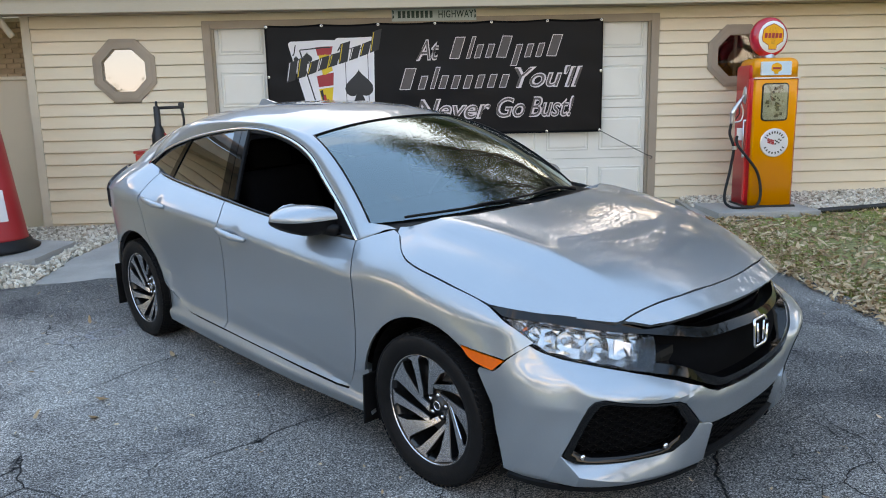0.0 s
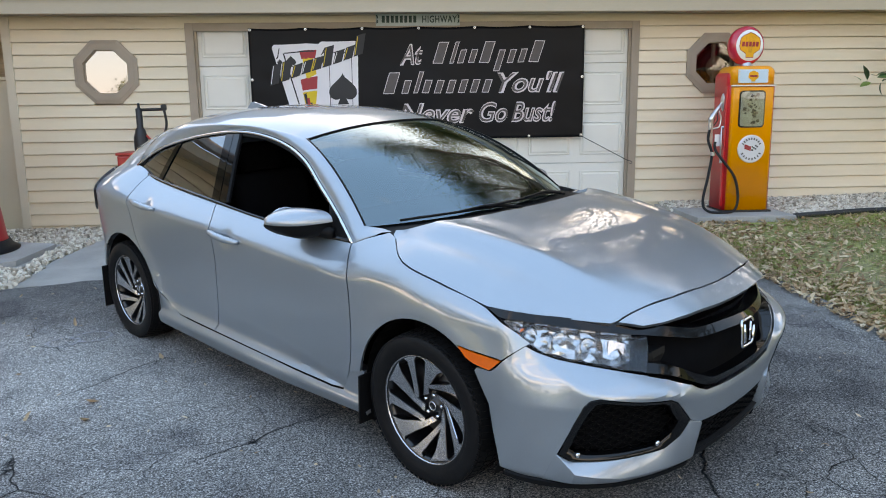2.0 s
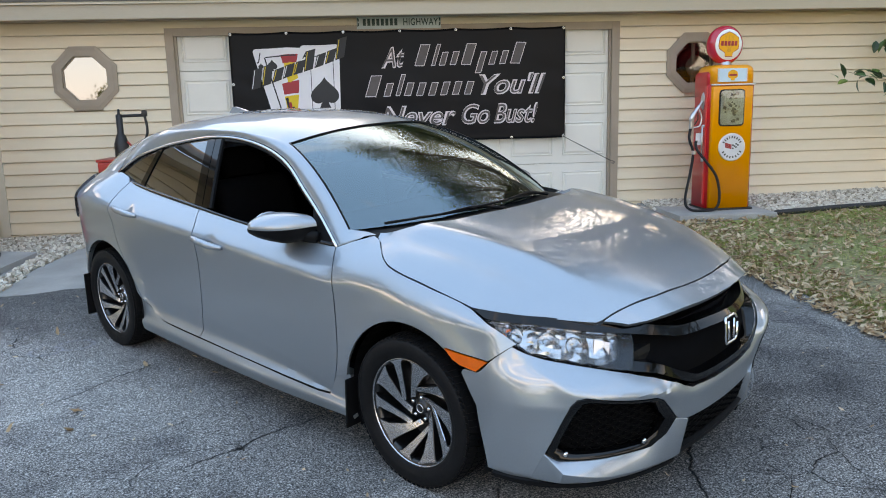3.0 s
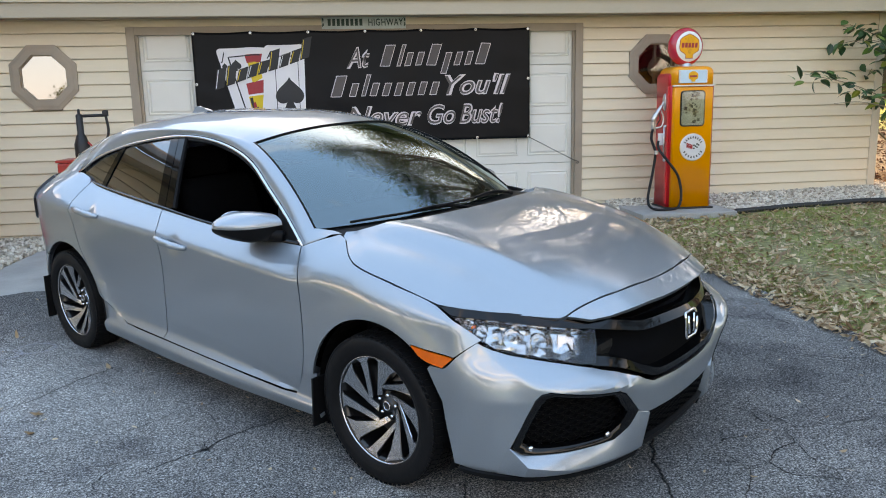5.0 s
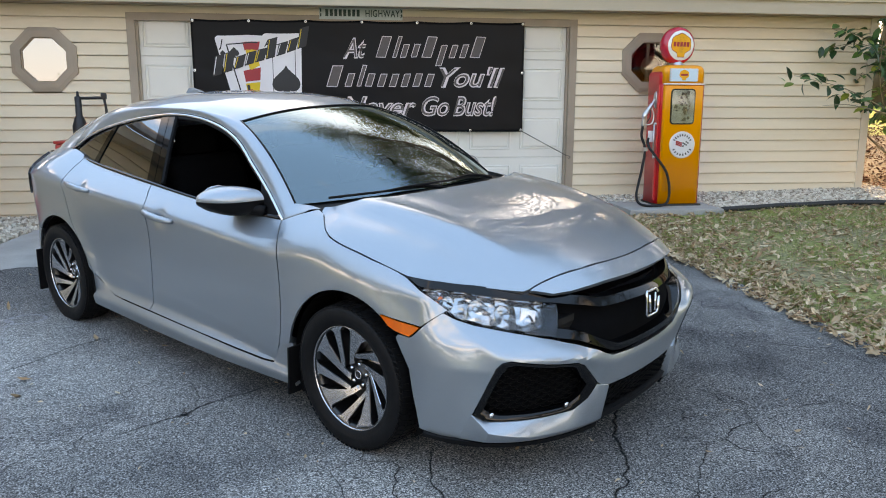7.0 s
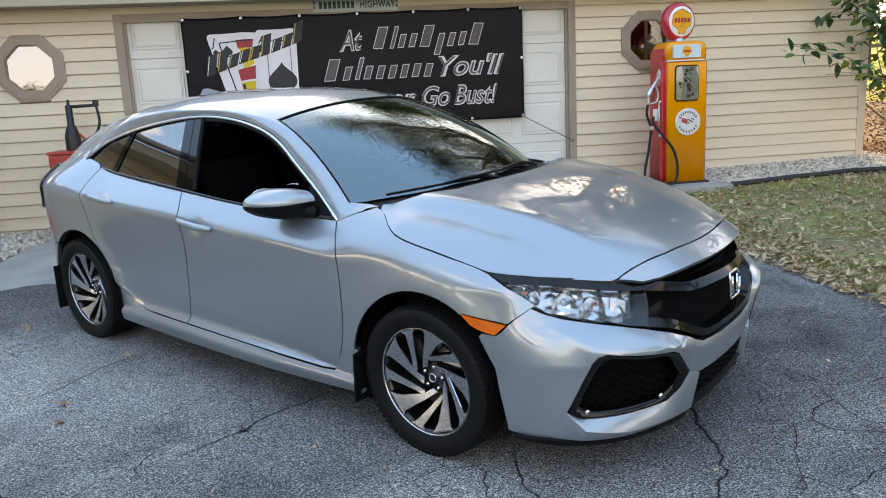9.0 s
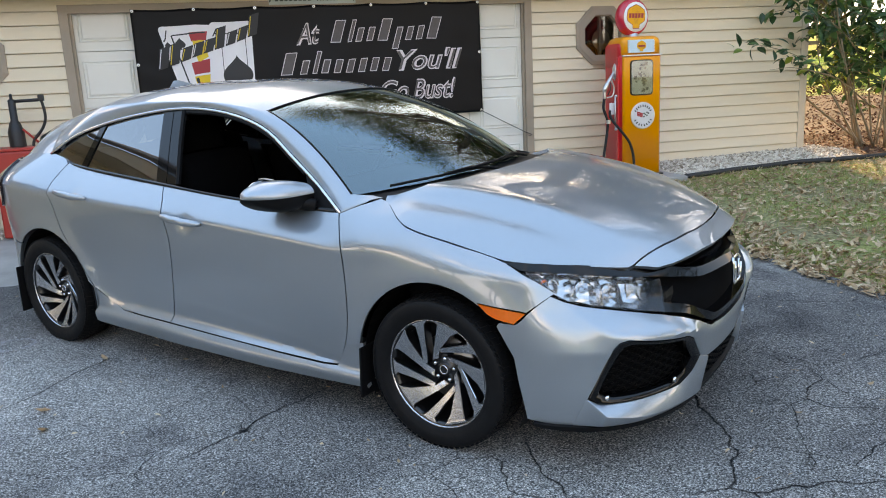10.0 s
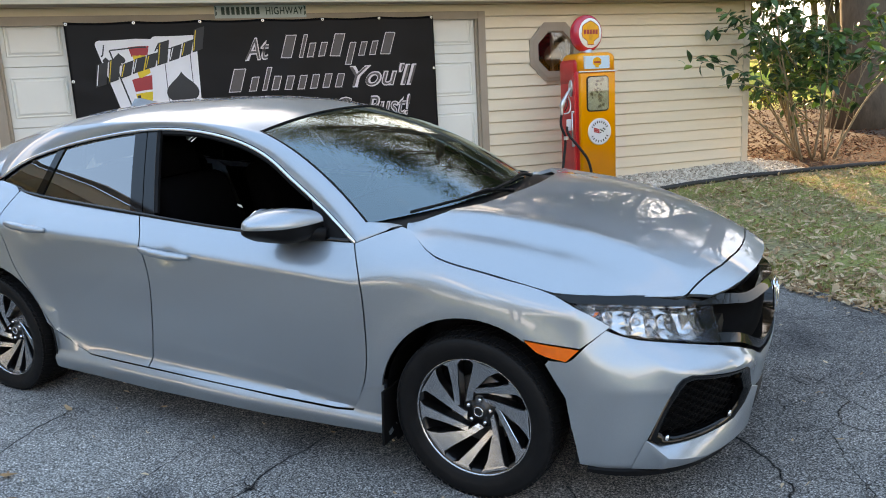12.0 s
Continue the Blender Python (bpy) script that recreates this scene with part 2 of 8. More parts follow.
ASPHALT, LAWN = asphalt_mat(), lawn_mat()
CONCRETE = mat("concrete", (0.36, 0.345, 0.32), 0.85, vary=0.28, scale=2.2, bump=0.5, fine=90)
SIDING = mat("cream_vinyl", (0.76, 0.62, 0.445), 0.48, vary=0.07, scale=1.3, bump=0.12, fine=60, rnd=0.12, stretch=(0.25, 1, 4))
TAUPE = mat("taupe_paint", (0.35, 0.265, 0.195), 0.55, vary=0.12, scale=3, bump=0.2)
BEIGE = mat("beige_paint", (0.62, 0.525, 0.40), 0.55, vary=0.08, scale=1.6, bump=0.1)
FASCIA = mat("fascia_paint", (0.47, 0.385, 0.285), 0.5, vary=0.08, scale=1.2, bump=0.1, stretch=(0.2, 1, 1))
DOOR_WHITE = mat("white_door_enamel", (0.74, 0.70, 0.62), 0.42, vary=0.06, scale=2.0, bump=0.08)
DARK = mat("dark_room", (0.02, 0.018, 0.016), 0.9)
SHINGLE = mat("asphalt_shingle", (0.12, 0.10, 0.085), 0.9, vary=0.4, scale=4, bump=0.6)
VINYL_BLACK = mat("black_banner_vinyl", (0.004, 0.0037, 0.0045), 0.42, vary=0.2, scale=3, bump=0.1, fine=300, spec=0.18)
INK_WHITE = mat("white_ink", (0.74, 0.70, 0.70), 0.5, vary=0.04)
INK_ROSE = mat("pale_pink_ink", (0.66, 0.56, 0.55), 0.5, vary=0.05)
INK_BROWN = mat("brown_grey_ink", (0.085, 0.066, 0.060), 0.5, vary=0.15, scale=20)
INK_BLACK = mat("black_ink", (0.012, 0.012, 0.013), 0.5, vary=0.1)
INK_RED = mat("red_ink", (0.42, 0.02, 0.025), 0.45, vary=0.1)
INK_YELLOW = mat("yellow_ink", (0.72, 0.46, 0.02), 0.45, vary=0.08)
STEEL = mat("bright_steel", (0.62, 0.62, 0.62), 0.28, 1.0, vary=0.1, scale=12)
SIGN_PLATE = mat("pale_green_plate", (0.44, 0.50, 0.46), 0.4, vary=0.14, scale=6)
SIGN_INK = mat("dark_green_ink", (0.02, 0.05, 0.035), 0.5)
PUMP_RED = mat("red_enamel", (0.66, 0.009, 0.016), 0.3, vary=0.14, scale=3, coat=0.25)
EMBLEM_GOLD = mat("golden_emblem_paint", (0.92, 0.38, 0.006), 0.4, vary=0.06)
PUMP_ORANGE = mat("orange_enamel", (1.0, 0.315, 0.001), 0.32, vary=0.06, scale=2.5, coat=0.25)
BLACK_RUBBER = mat("black_rubber", (0.009, 0.009, 0.010), 0.55, vary=0.2, scale=10, bump=0.2, spec=0.3)
BLACK_IRON = mat("black_iron", (0.012, 0.012, 0.013), 0.45, vary=0.3, scale=15, bump=0.3)
JACK_RED = mat("red_tool_paint", (0.50, 0.03, 0.02), 0.35, vary=0.2, scale=5, bump=0.1)
CONE_RED = mat("red_plastic", (0.42, 0.016, 0.020), 0.42, vary=0.14, scale=3, bump=0.1)
PEBBLE = island_mat("pale_pebbles", [(0.0, (0.26, 0.21, 0.16)), (0.3, (0.56, 0.49, 0.40)), (0.75, (0.82, 0.75, 0.65)), (1.0, (0.40, 0.31, 0.23))], 0.7)
GRASS = island_mat("grass_blades", [(0.0, (0.16, 0.22, 0.055)), (0.5, (0.30, 0.35, 0.10)), (0.8, (0.46, 0.42, 0.19)), (1.0, (0.52, 0.42, 0.24))], 0.6, 0.2, 0.35)
DRY_LEAF = island_mat("dry_leaves", [(0.0, (0.26, 0.145, 0.08)), (0.4, (0.52, 0.35, 0.21)), (0.75, (0.72, 0.55, 0.37)), (1.0, (0.38, 0.22, 0.13))], 0.6, 0.3, 0.15)
LEAF = island_mat("green_leaves", [(0.0, (0.018, 0.055, 0.022)), (0.6, (0.04, 0.12, 0.045)), (0.9, (0.08, 0.19, 0.04)), (1.0, (0.26, 0.28, 0.04))], 0.30, 0.5, 0.25)
OAK_LEAF = island_mat("oak_leaves", [(0.0, (0.03, 0.045, 0.018)), (0.6, (0.06, 0.085, 0.03)), (1.0, (0.13, 0.13, 0.045))], 0.55, 0.3, 0.3)
BARK = mat("grey_brown_bark", (0.105, 0.082, 0.062), 0.9, vary=0.4, scale=7, bump=1.0, fine=40, stretch=(1, 1, 0.3))
TWIG = mat("tan_twig", (0.26, 0.20, 0.13), 0.8, vary=0.25, scale=9, bump=0.4)
MULCH = island_mat("red_brown_mulch", [(0.0, (0.07, 0.022, 0.014)), (0.6, (0.17, 0.06, 0.035)), (1.0, (0.27, 0.13, 0.07))], 0.85)
SOIL = mat("mulch_bed", (0.085, 0.050, 0.034), 0.95, vary=0.35, scale=8, bump=0.8, fine=50)
EDGING = mat("black_edging", (0.022, 0.021, 0.020), 0.6, vary=0.3, scale=4, bump=0.3)
WOOD = mat("weathered_rail", (0.20, 0.16, 0.12), 0.85, vary=0.3, scale=5, bump=0.5)
BRICK = mat("tan_brick", (0.42, 0.30, 0.21), 0.85, vary=0.25, scale=14, bump=0.5)
MIRROR_PANE = glass_mat("mirror_film_pane", (0.6, 0.6, 0.58), 0.25, 0.02, 1.5, 0.30)
CLEAR_PANE = glass_mat("clear_pane", (0.85, 0.88, 0.86), 0.9, 0.0, 1.5, 0.03)


# ---- building helpers ----
def thing(name, label, category, group="", kind="", at=None):
    return tagged(new(name), label, category, group, kind) if at is None else tagged(placed(new(name), at), label, category, group, kind)


def placed(ob, m):
    ob.matrix_world = m
    return ob


def part(name, bm, material, parent=None, label="", smooth=False, kind=""):
    me = bpy.data.meshes.new(name)
    bm.normal_update()
    bm.to_mesh(me)
    bm.free()
    me.materials.append(material)
    if smooth:
        me.polygons.foreach_set("use_smooth", [True] * len(me.polygons))
    ob = new(name, me)
    if parent is not None:
        ob.parent = parent
    if label or kind:
        tagged(ob, label, kind=kind)
    return ob


def raw(name, verts, faces, material, parent=None, label="", smooth=False, kind=""):
    me = bpy.data.meshes.new(name)
    me.from_pydata(verts, [], faces)
    me.materials.append(material)
    if smooth:
        me.polygons.foreach_set("use_smooth", [True] * len(me.polygons))
    ob = new(name, me)
    if parent is not None:
        ob.parent = parent
    if label or kind:
        tagged(ob, label, kind=kind)
    return ob


def box(x0, x1, y0, y1, z0, z1, bev=0.0, bm=None, seg=2):
    b = bmesh.new()
    bmesh.ops.create_cube(b, size=1.0, matrix=Matrix.LocRotScale(((x0 + x1) / 2, (y0 + y1) / 2, (z0 + z1) / 2), None, (x1 - x0, y1 - y0, z1 - z0)))
    if bev:
        bmesh.ops.bevel(b, geom=b.edges[:], offset=bev, segments=seg, affect="EDGES", profile=0.6)
    return b if bm is None else join(bm, b)


def join(bm, other):
    me = bpy.data.meshes.new("tmp")
    other.to_mesh(me)
    other.free()
    bm.from_mesh(me)
    bpy.data.meshes.remove(me)
    return bm


def tube(pts, r, n=8, bm=None, caps=True):
    """A round bar through the points; r is one radius or one a point."""
    bm = bm or bmesh.new()
    pts = [Vector(p) for p in pts]
    rs = r if isinstance(r, (list, tuple)) else [r] * len(pts)
    rings, side = [], None
    for i, p in enumerate(pts):
        d = (pts[min(i + 1, len(pts) - 1)] - pts[max(i - 1, 0)]).normalized()
        if side is None:
            side = d.cross(Vector((0, 0, 1)) if abs(d.z) < 0.9 else Vector((1, 0, 0))).normalized()
        side = (side - d * side.dot(d)).normalized()
        up = side.cross(d)
        rings.append([bm.verts.new(p + rs[i] * (math.cos(k * 2 * math.pi / n) * side + math.sin(k * 2 * math.pi / n) * up)) for k in range(n)])
    for a, b in zip(rings, rings[1:]):
        for k in range(n):
            bm.faces.new((a[k], a[(k + 1) % n], b[(k + 1) % n], b[k]))
    if caps:
        bm.faces.new(rings[0][::-1])
        bm.faces.new(rings[-1])
    bmesh.ops.recalc_face_normals(bm, faces=bm.faces[:])
    return bm


def spline(pts, n=8):
    """Catmull-Rom through the points."""
    P = [Vector(p) for p in pts]
    P = [2 * P[0] - P[1]] + P + [2 * P[-1] - P[-2]]
    out = []
    for i in range(1, len(P) - 2):
        for k in range(n):
            t = k / n
            out.append(0.5 * (2 * P[i] + (P[i + 1] - P[i - 1]) * t + (2 * P[i - 1] - 5 * P[i] + 4 * P[i + 1] - P[i + 2]) * t * t
                              + (3 * P[i] - P[i - 1] - 3 * P[i + 1] + P[i + 2]) * t ** 3))
    return out + [P[-2]]


def lathe(profile, n=32, m=None, bm=None):
    """Rings of (radius, height) round z, closed at radius 0."""
    b = bmesh.new()
    rings = []
    for r, h in profile:
        rings.append([b.verts.new((0, 0, h))] if r < 1e-6 else [b.verts.new((r * math.cos(k * 2 * math.pi / n), r * math.sin(k * 2 * math.pi / n), h)) for k in range(n)])
    for a, c in zip(rings, rings[1:]):
        for k in range(n):
            f = [a[k % len(a)], a[(k + 1) % len(a)], c[(k + 1) % len(c)], c[k % len(c)]]
            f = [v for i, v in enumerate(f) if v not in f[:i]]
            if len(f) > 2:
                b.faces.new(f)
    bmesh.ops.recalc_face_normals(b, faces=b.faces[:])
    if m is not None:
        b.transform(m)
    return b if bm is None else join(bm, b)


def slab(outline, z0, z1, bm=None, top=None):
    """A flat piece with the given outline (x, y), from z0 to z1; with top, heights are taken from it."""
    b = bm or bmesh.new()
    lo = [b.verts.new((x, y, z0 + (top(x, y) if top else 0))) for x, y in outline]
    hi = [b.verts.new((x, y, z1 + (top(x, y) if top else 0))) for x, y in outline]
    fs = [b.faces.new(hi), b.faces.new(lo[::-1])]
    for i in range(len(lo)):
        j = (i + 1) % len(lo)
        fs.append(b.faces.new((lo[i], lo[j], hi[j], hi[i])))
    bmesh.ops.recalc_face_normals(b, faces=fs)
    return b


def plate(outline, y0, y1, bm=None):
    """A flat upright piece with the outline (x, z), from y0 (near) to y1 (far)."""
    b = slab([(x, z) for x, z in outline], 0, 1)
    for v in b.verts:
        x, z, t = v.co
        v.co = (x, y1 + (y0 - y1) * t, z)
    bmesh.ops.recalc_face_normals(b, faces=b.faces[:])
    return b if bm is None else join(bm, b)


def text_mesh(body, size, shear=0.0, offset=0.0, depth=0.001, spacing=1.0):
    cu = bpy.data.curves.new("lettering", "FONT")
    cu.body, cu.size, cu.shear, cu.offset, cu.extrude, cu.space_character = body, size, shear, offset, depth, spacing
    cu.resolution_u = 4
    ob = bpy.data.objects.new("lettering", cu)
    scene.collection.objects.link(ob)
    me = bpy.data.meshes.new_from_object(ob.evaluated_get(bpy.context.evaluated_depsgraph_get()))
    bpy.data.objects.remove(ob)
    bm = bmesh.new()
    bm.from_mesh(me)
    bpy.data.meshes.remove(me)
    return bm


def ground_z(x, y):
    rise = 0.072 * max(0.0, min(45.0, 0.6 * x + 0.8 * y - 13.0))
    return -0.004 + 0.017 * max(-12.0, min(14.0, x)) + 0.042 * max(-9.0, min(9.5, y)) + rise


# ---- ground ----
def axis_steps(lo, hi, near_lo, near_hi, fine):
    a = list(np.arange(near_lo, near_hi + 1e-6, fine))
    v, s = near_hi, fine
    while v < hi:
        s *= 1.5
        v += s
        a.append(min(v, hi))
    v, s = near_lo, fine
    while v > lo:
        s *= 1.5
        v -= s
        a.insert(0, max(v, lo))
    return a


def sheet(name, xs, ys, fn, material, label, category, kind="structure", keep=None):
    idx, verts, faces = {}, [], []
    for j, y in enumerate(ys):
        for i, x in enumerate(xs):
            idx[i, j] = len(verts)
            verts.append((x, y, fn(x, y)))
    for j in range(len(ys) - 1):
        for i in range(len(xs) - 1):
            faces.append((idx[i, j], idx[i + 1, j], idx[i + 1, j + 1], idx[i, j + 1]))
    ob = raw(name, verts, faces, material, None, "", True)
    return tagged(ob, label, category, kind=kind)


sheet("ground", axis_steps(-600, 600, -14, 24, 0.5), axis_steps(-600, 600, -12, 24, 0.5),
      lambda x, y: ground_z(x, y) + (0.02 * noise.noise((x * 0.7, y * 0.7, 0)) if x > 3.3 or y > 7 else -0.03), LAWN, "sloping lawn of thin dry grass under trees", "lawn")


def rim(pts, closed=True, wob=0.012, seed=1, step=0.12):
    """A worn outline through the given corners."""
    out, n = [], len(pts)
    for i in range(n):
        a, b = Vector(pts[i]), Vector(pts[(i + 1) % n])
        k = max(1, int((b - a).length / step))
        for j in range(k):
            p = a.lerp(b, j / k)
            out.append((p.x + wob * noise.noise((p.x * 5, p.y * 5, seed)), p.y + wob * noise.noise((p.x * 5, p.y * 5, seed + 9))))
    return out


def filled(outline, fn, step=0.25, material=None, name="", label="", category="", kind="structure", thick=0.05):
    """A paved sheet with an outline, following the height fn, with an edge of its own."""
    n = len(outline)
    xs, ys = [p[0] for p in outline], [p[1] for p in outline]
    pts = [Vector(p) for p in outline]
    gx = np.arange(min(xs), max(xs), step)
    gy = np.arange(min(ys), max(ys), step)
    pts += [Vector((a, b)) for a in gx for b in gy]
    vs, _, fs, *_ = delaunay_2d_cdt(pts, [], [list(range(n))], 1, 1e-5)
    bm = bmesh.new()
    bv = [bm.verts.new((v.x, v.y, fn(v.x, v.y))) for v in vs]
    for f in fs:
        bm.faces.new([bv[i] for i in f])
    bmesh.ops.recalc_face_normals(bm, faces=bm.faces[:])
    if sum(f.normal.z for f in bm.faces) < 0:
        bmesh.ops.reverse_faces(bm, faces=bm.faces[:])
    edge = [e for e in bm.edges if e.is_boundary]
    ex = bmesh.ops.extrude_edge_only(bm, edges=edge)["geom"]
    for v in [g for g in ex if isinstance(g, bmesh.types.BMVert)]:
        v.co.z -= thick
    return tagged(part(name, bm, material, None, "", False), label, category, kind=kind)


LAWN_EDGE = [(3.35, -1.6), (3.12, -0.3), (3.02, 0.8), (2.95, 1.3), (2.93, 1.75), (2.90, 2.1), (2.87, 2.6), (2.82, 3.0), (2.78, 3.45)]
drive = rim([(-11, -9), (4.2, -9), (3.8, -4)] + LAWN_EDGE + [(-2.6, 3.5), (-3.48, 3.3), (-6, 2.9), (-11, 2.6)], wob=0.05)
filled(drive, lambda x, y: ground_z(x, y) + 0.004 * noise.noise((x, y, 3)), 0.3, ASPHALT, "road", "dark cracked asphalt driveway", "driveway")
filled(rim([(-3.29, 3.42), (2.79, 3.5), (2.86, 4.7), (2.9, 5.83), (-3.4, 5.83), (-3.25, 4.9), (-3.33, 4.3)], wob=0.01, step=0.3), lambda x, y: ground_z(x, y) - 0.006, 0.5, CONCRETE,
       "pavement", "pale worn concrete apron at the garage door", "concrete apron")


def scatter(name, n, fn, make, material, label, category, seed):
    """n small pieces, one mesh; make gives verts and faces for a piece."""
    rng = random.Random(seed)
    verts, faces = [], []
    for _ in range(n):
        p = fn(rng)
        if p is None:
            continue
        vs, fs = make(rng, p)
        k = len(verts)
        verts += vs
        faces += [tuple(i + k for i in f) for f in fs]
    return tagged(raw(name, verts, faces, material), label, category, kind="stuff")


def pebble(rng, p):
    r = rng.uniform(0.013, 0.032)
    q = Euler((rng.uniform(0, 6), rng.uniform(0, 6), rng.uniform(0, 6))).to_matrix()
    pts = [(1, 0, 0), (-1, 0, 0), (0, 1, 0), (0, -1, 0), (0, 0, 1), (0, 0, -1)]
    sx, sy, sz = r, r * rng.uniform(0.6, 1), r * rng.uniform(0.5, 0.9)
    vs = []
    for a in (-1, 1):
        for b in (-1, 1):
            for c in (-1, 1):
                v = q @ Vector((a * 0.62 * sx * rng.uniform(0.8, 1.2), b * 0.62 * sy * rng.uniform(0.8, 1.2), c * 0.62 * sz * rng.uniform(0.8, 1.2)))
                vs.append((p[0] + v.x, p[1] + v.y, p[2] + v.z))
    return vs, [(0, 1, 3, 2), (4, 6, 7, 5), (0, 4, 5, 1), (2, 3, 7, 6), (0, 2, 6, 4), (1, 5, 7, 3)]


def edging_y(x):
    return float(np.interp(x, [4.1, 4.9, 5.5, 6.15, 6.9, 7.8, 9.5, 12], [4.82, 4.95, 5.0, 4.95, 4.88, 4.72, 4.4, 4.0]))


def gravel_right(rng):
    x = rng.uniform(3.0, 6.9)
    y = rng.uniform(4.75, 5.9 if x < 6.5 else 6.3)
    if y < edging_y(x) + 0.03 or (x < 4.12 and 4.72 < y < 5.42) or (x > 6.45 and (x - 6.45) > 0.45 * (1 - abs(y - 5.5))):
        return None
    return x, y, ground_z(x, y) + 0.012 + 0.06 * max(0.0, (y - 5.3)) + rng.uniform(0, 0.016)


def gravel_left(rng):
    x, y = rng.uniform(-5.2, -2.4), rng.uniform(3.3, 5.86)
    edge = float(np.interp(y, [3.3, 3.56, 4.31, 5.07, 5.6], [-3.3, -3.3, -3.33, -3.24, -3.0]))
    if x > edge + 0.02 or (-4.6 < x < -3.5 and 4.05 + (x + 3.6) * -0.3 < y < 5.0):
        return None
    return x, y, ground_z(x, y) - 0.004 + rng.uniform(0, 0.018)


scatter("gravel", 9000, gravel_right, pebble, PEBBLE, "bed of pale pebbles along the garage wall", "gravel", 3)
scatter("gravel", 8000, gravel_left, pebble, PEBBLE, "pale pebbles beside the concrete path", "gravel", 4)
filled(rim([(-5.6, 3.2), (-3.3, 3.3), (-3.36, 4.3), (-3.28, 5.07), (-3.4, 5.84), (-5.6, 5.84)], wob=0.02), lambda x, y: ground_z(x, y) - 0.012, 0.3, CONCRETE, "ground_gravel_base", "pale gritty ground under the pebbles", "gravel bed")
filled(rim([(2.95, 4.78), (4.1, 4.82), (5.5, 5.0), (6.5, 4.95), (6.75, 5.4), (6.6, 6.4), (2.95, 5.84)], wob=0.01), lambda x, y: ground_z(x, y) + 0.004 + 0.05 * max(0.0, (y - 5.3)), 0.3, CONCRETE, "ground_gravel_base", "pale gritty ground under the pebbles", "gravel bed")
# bed carried on behind: brown leafy ground, its shade put into the colour
filled(rim([(6.7, 4.95), (7.8, 4.75), (9.5, 4.45), (12, 4.05), (13.0, 9.0), (11.5, 11.5), (8.6, 12.2), (6.7, 11.5)], wob=0.08), lambda x, y: ground_z(x, y) + 0.025, 0.3, SOIL, "ground_mulch_bed", "red-brown mulch bed round a shrub, carried on as shaded brown ground", "mulch bed")


def chip(rng, p, lo=0.012, hi=0.035):
    a, l, w = rng.uniform(0, 6.28), rng.uniform(lo, hi), rng.uniform(0.004, 0.010)
    t = rng.uniform(-0.4, 0.4)
    c, s = math.cos(a), math.sin(a)
    return [(p[0] + l * c * u - w * s * v, p[1] + l * s * u + w * c * v, p[2] + l * t * u + 0.005) for u, v in ((-1, -1), (1, -1), (1, 1), (-1, 1))], [(0, 1, 2, 3)]


def mulch_at(rng):
    x, y = rng.uniform(6.7, 11.0), rng.uniform(4.4, 7.0)
    if y < edging_y(x) + 0.06 or (x < 7 and y > 6.2):
        return None
    return x, y, ground_z(x, y) + rng.uniform(0.025, 0.045)


scatter("mulch", 9000, mulch_at, chip, MULCH, "red-brown bark mulch chips", "mulch", 5)


def on_lawn(x, y):
    e = float(np.interp(y, [p[1] for p in LAWN_EDGE], [p[0] for p in LAWN_EDGE]))
    if y > 3.45:
        e = 2.95
    return x > e - 0.02 and y < edging_y(x) - 0.05


def blade_at(rng):
    x = 2.75 + 7.5 * rng.random() ** 1.3
    y = rng.uniform(-1.5, 5.0)
    if not on_lawn(x, y) or noise.noise((x * 1.3, y * 1.3, 7)) < -0.25 + 0.3 * rng.random() - (0.15 if x > 4 else 0):
        return None
    return x, y, ground_z(x, y) - 0.03


def blade(rng, p):
    a, h, w = rng.uniform(0, 6.28), rng.uniform(0.03, 0.065), rng.uniform(0.0015, 0.003)
    c, s, b = math.cos(a), math.sin(a), rng.uniform(0.01, 0.04)
    h += 0.03
    return [(p[0] - w * s, p[1] + w * c, p[2]), (p[0] + w * s, p[1] - w * c, p[2]), (p[0] + b * c, p[1] + b * s, p[2] + h)], [(0, 1, 2)]


scatter("grass", 90000, blade_at, blade, GRASS, "thin short lawn grass going dry", "grass", 6)


def dry_leaf(rng, p, big=1.0):
    l, w = rng.uniform(0.020, 0.045) * big, rng.uniform(0.009, 0.017) * big
    m = Euler((rng.gauss(0, 0.35), rng.gauss(0, 0.35), rng.uniform(0, 6.28))).to_matrix()
    cup = rng.uniform(-0.012, 0.016) * big
    pts = [(-l, 0, cup), (-0.3 * l, -w, 0.3 * cup), (0.5 * l, -0.7 * w, 0), (l, 0, cup), (0.5 * l, 0.7 * w, 0), (-0.3 * l, w, 0.3 * cup), (0, 0, -0.006 * big)]
    vs = []
    for q in pts:
        v = m @ Vector(q)
        vs.append((p[0] + v.x, p[1] + v.y, p[2] + v.z))
    return vs, [(6, i, (i + 1) % 6) for i in range(6)]


def leaf_at(rng):
    x = 2.7 + 8 * rng.random() ** 1.5
    y = rng.uniform(-1.5, 5.0)
    if not on_lawn(x + 0.12, y):
        return None
    d = x - 2.95
    dens = 1.0 if d < 0.45 else 0.62 if y > 3.6 else 0.34 + 0.5 * max(0.0, noise.noise((x * 0.8, y * 0.8, 4)) + 0.25)
    if rng.random() > dens:
        return None
    return x, y, ground_z(x, y) + rng.uniform(0.012, 0.035)


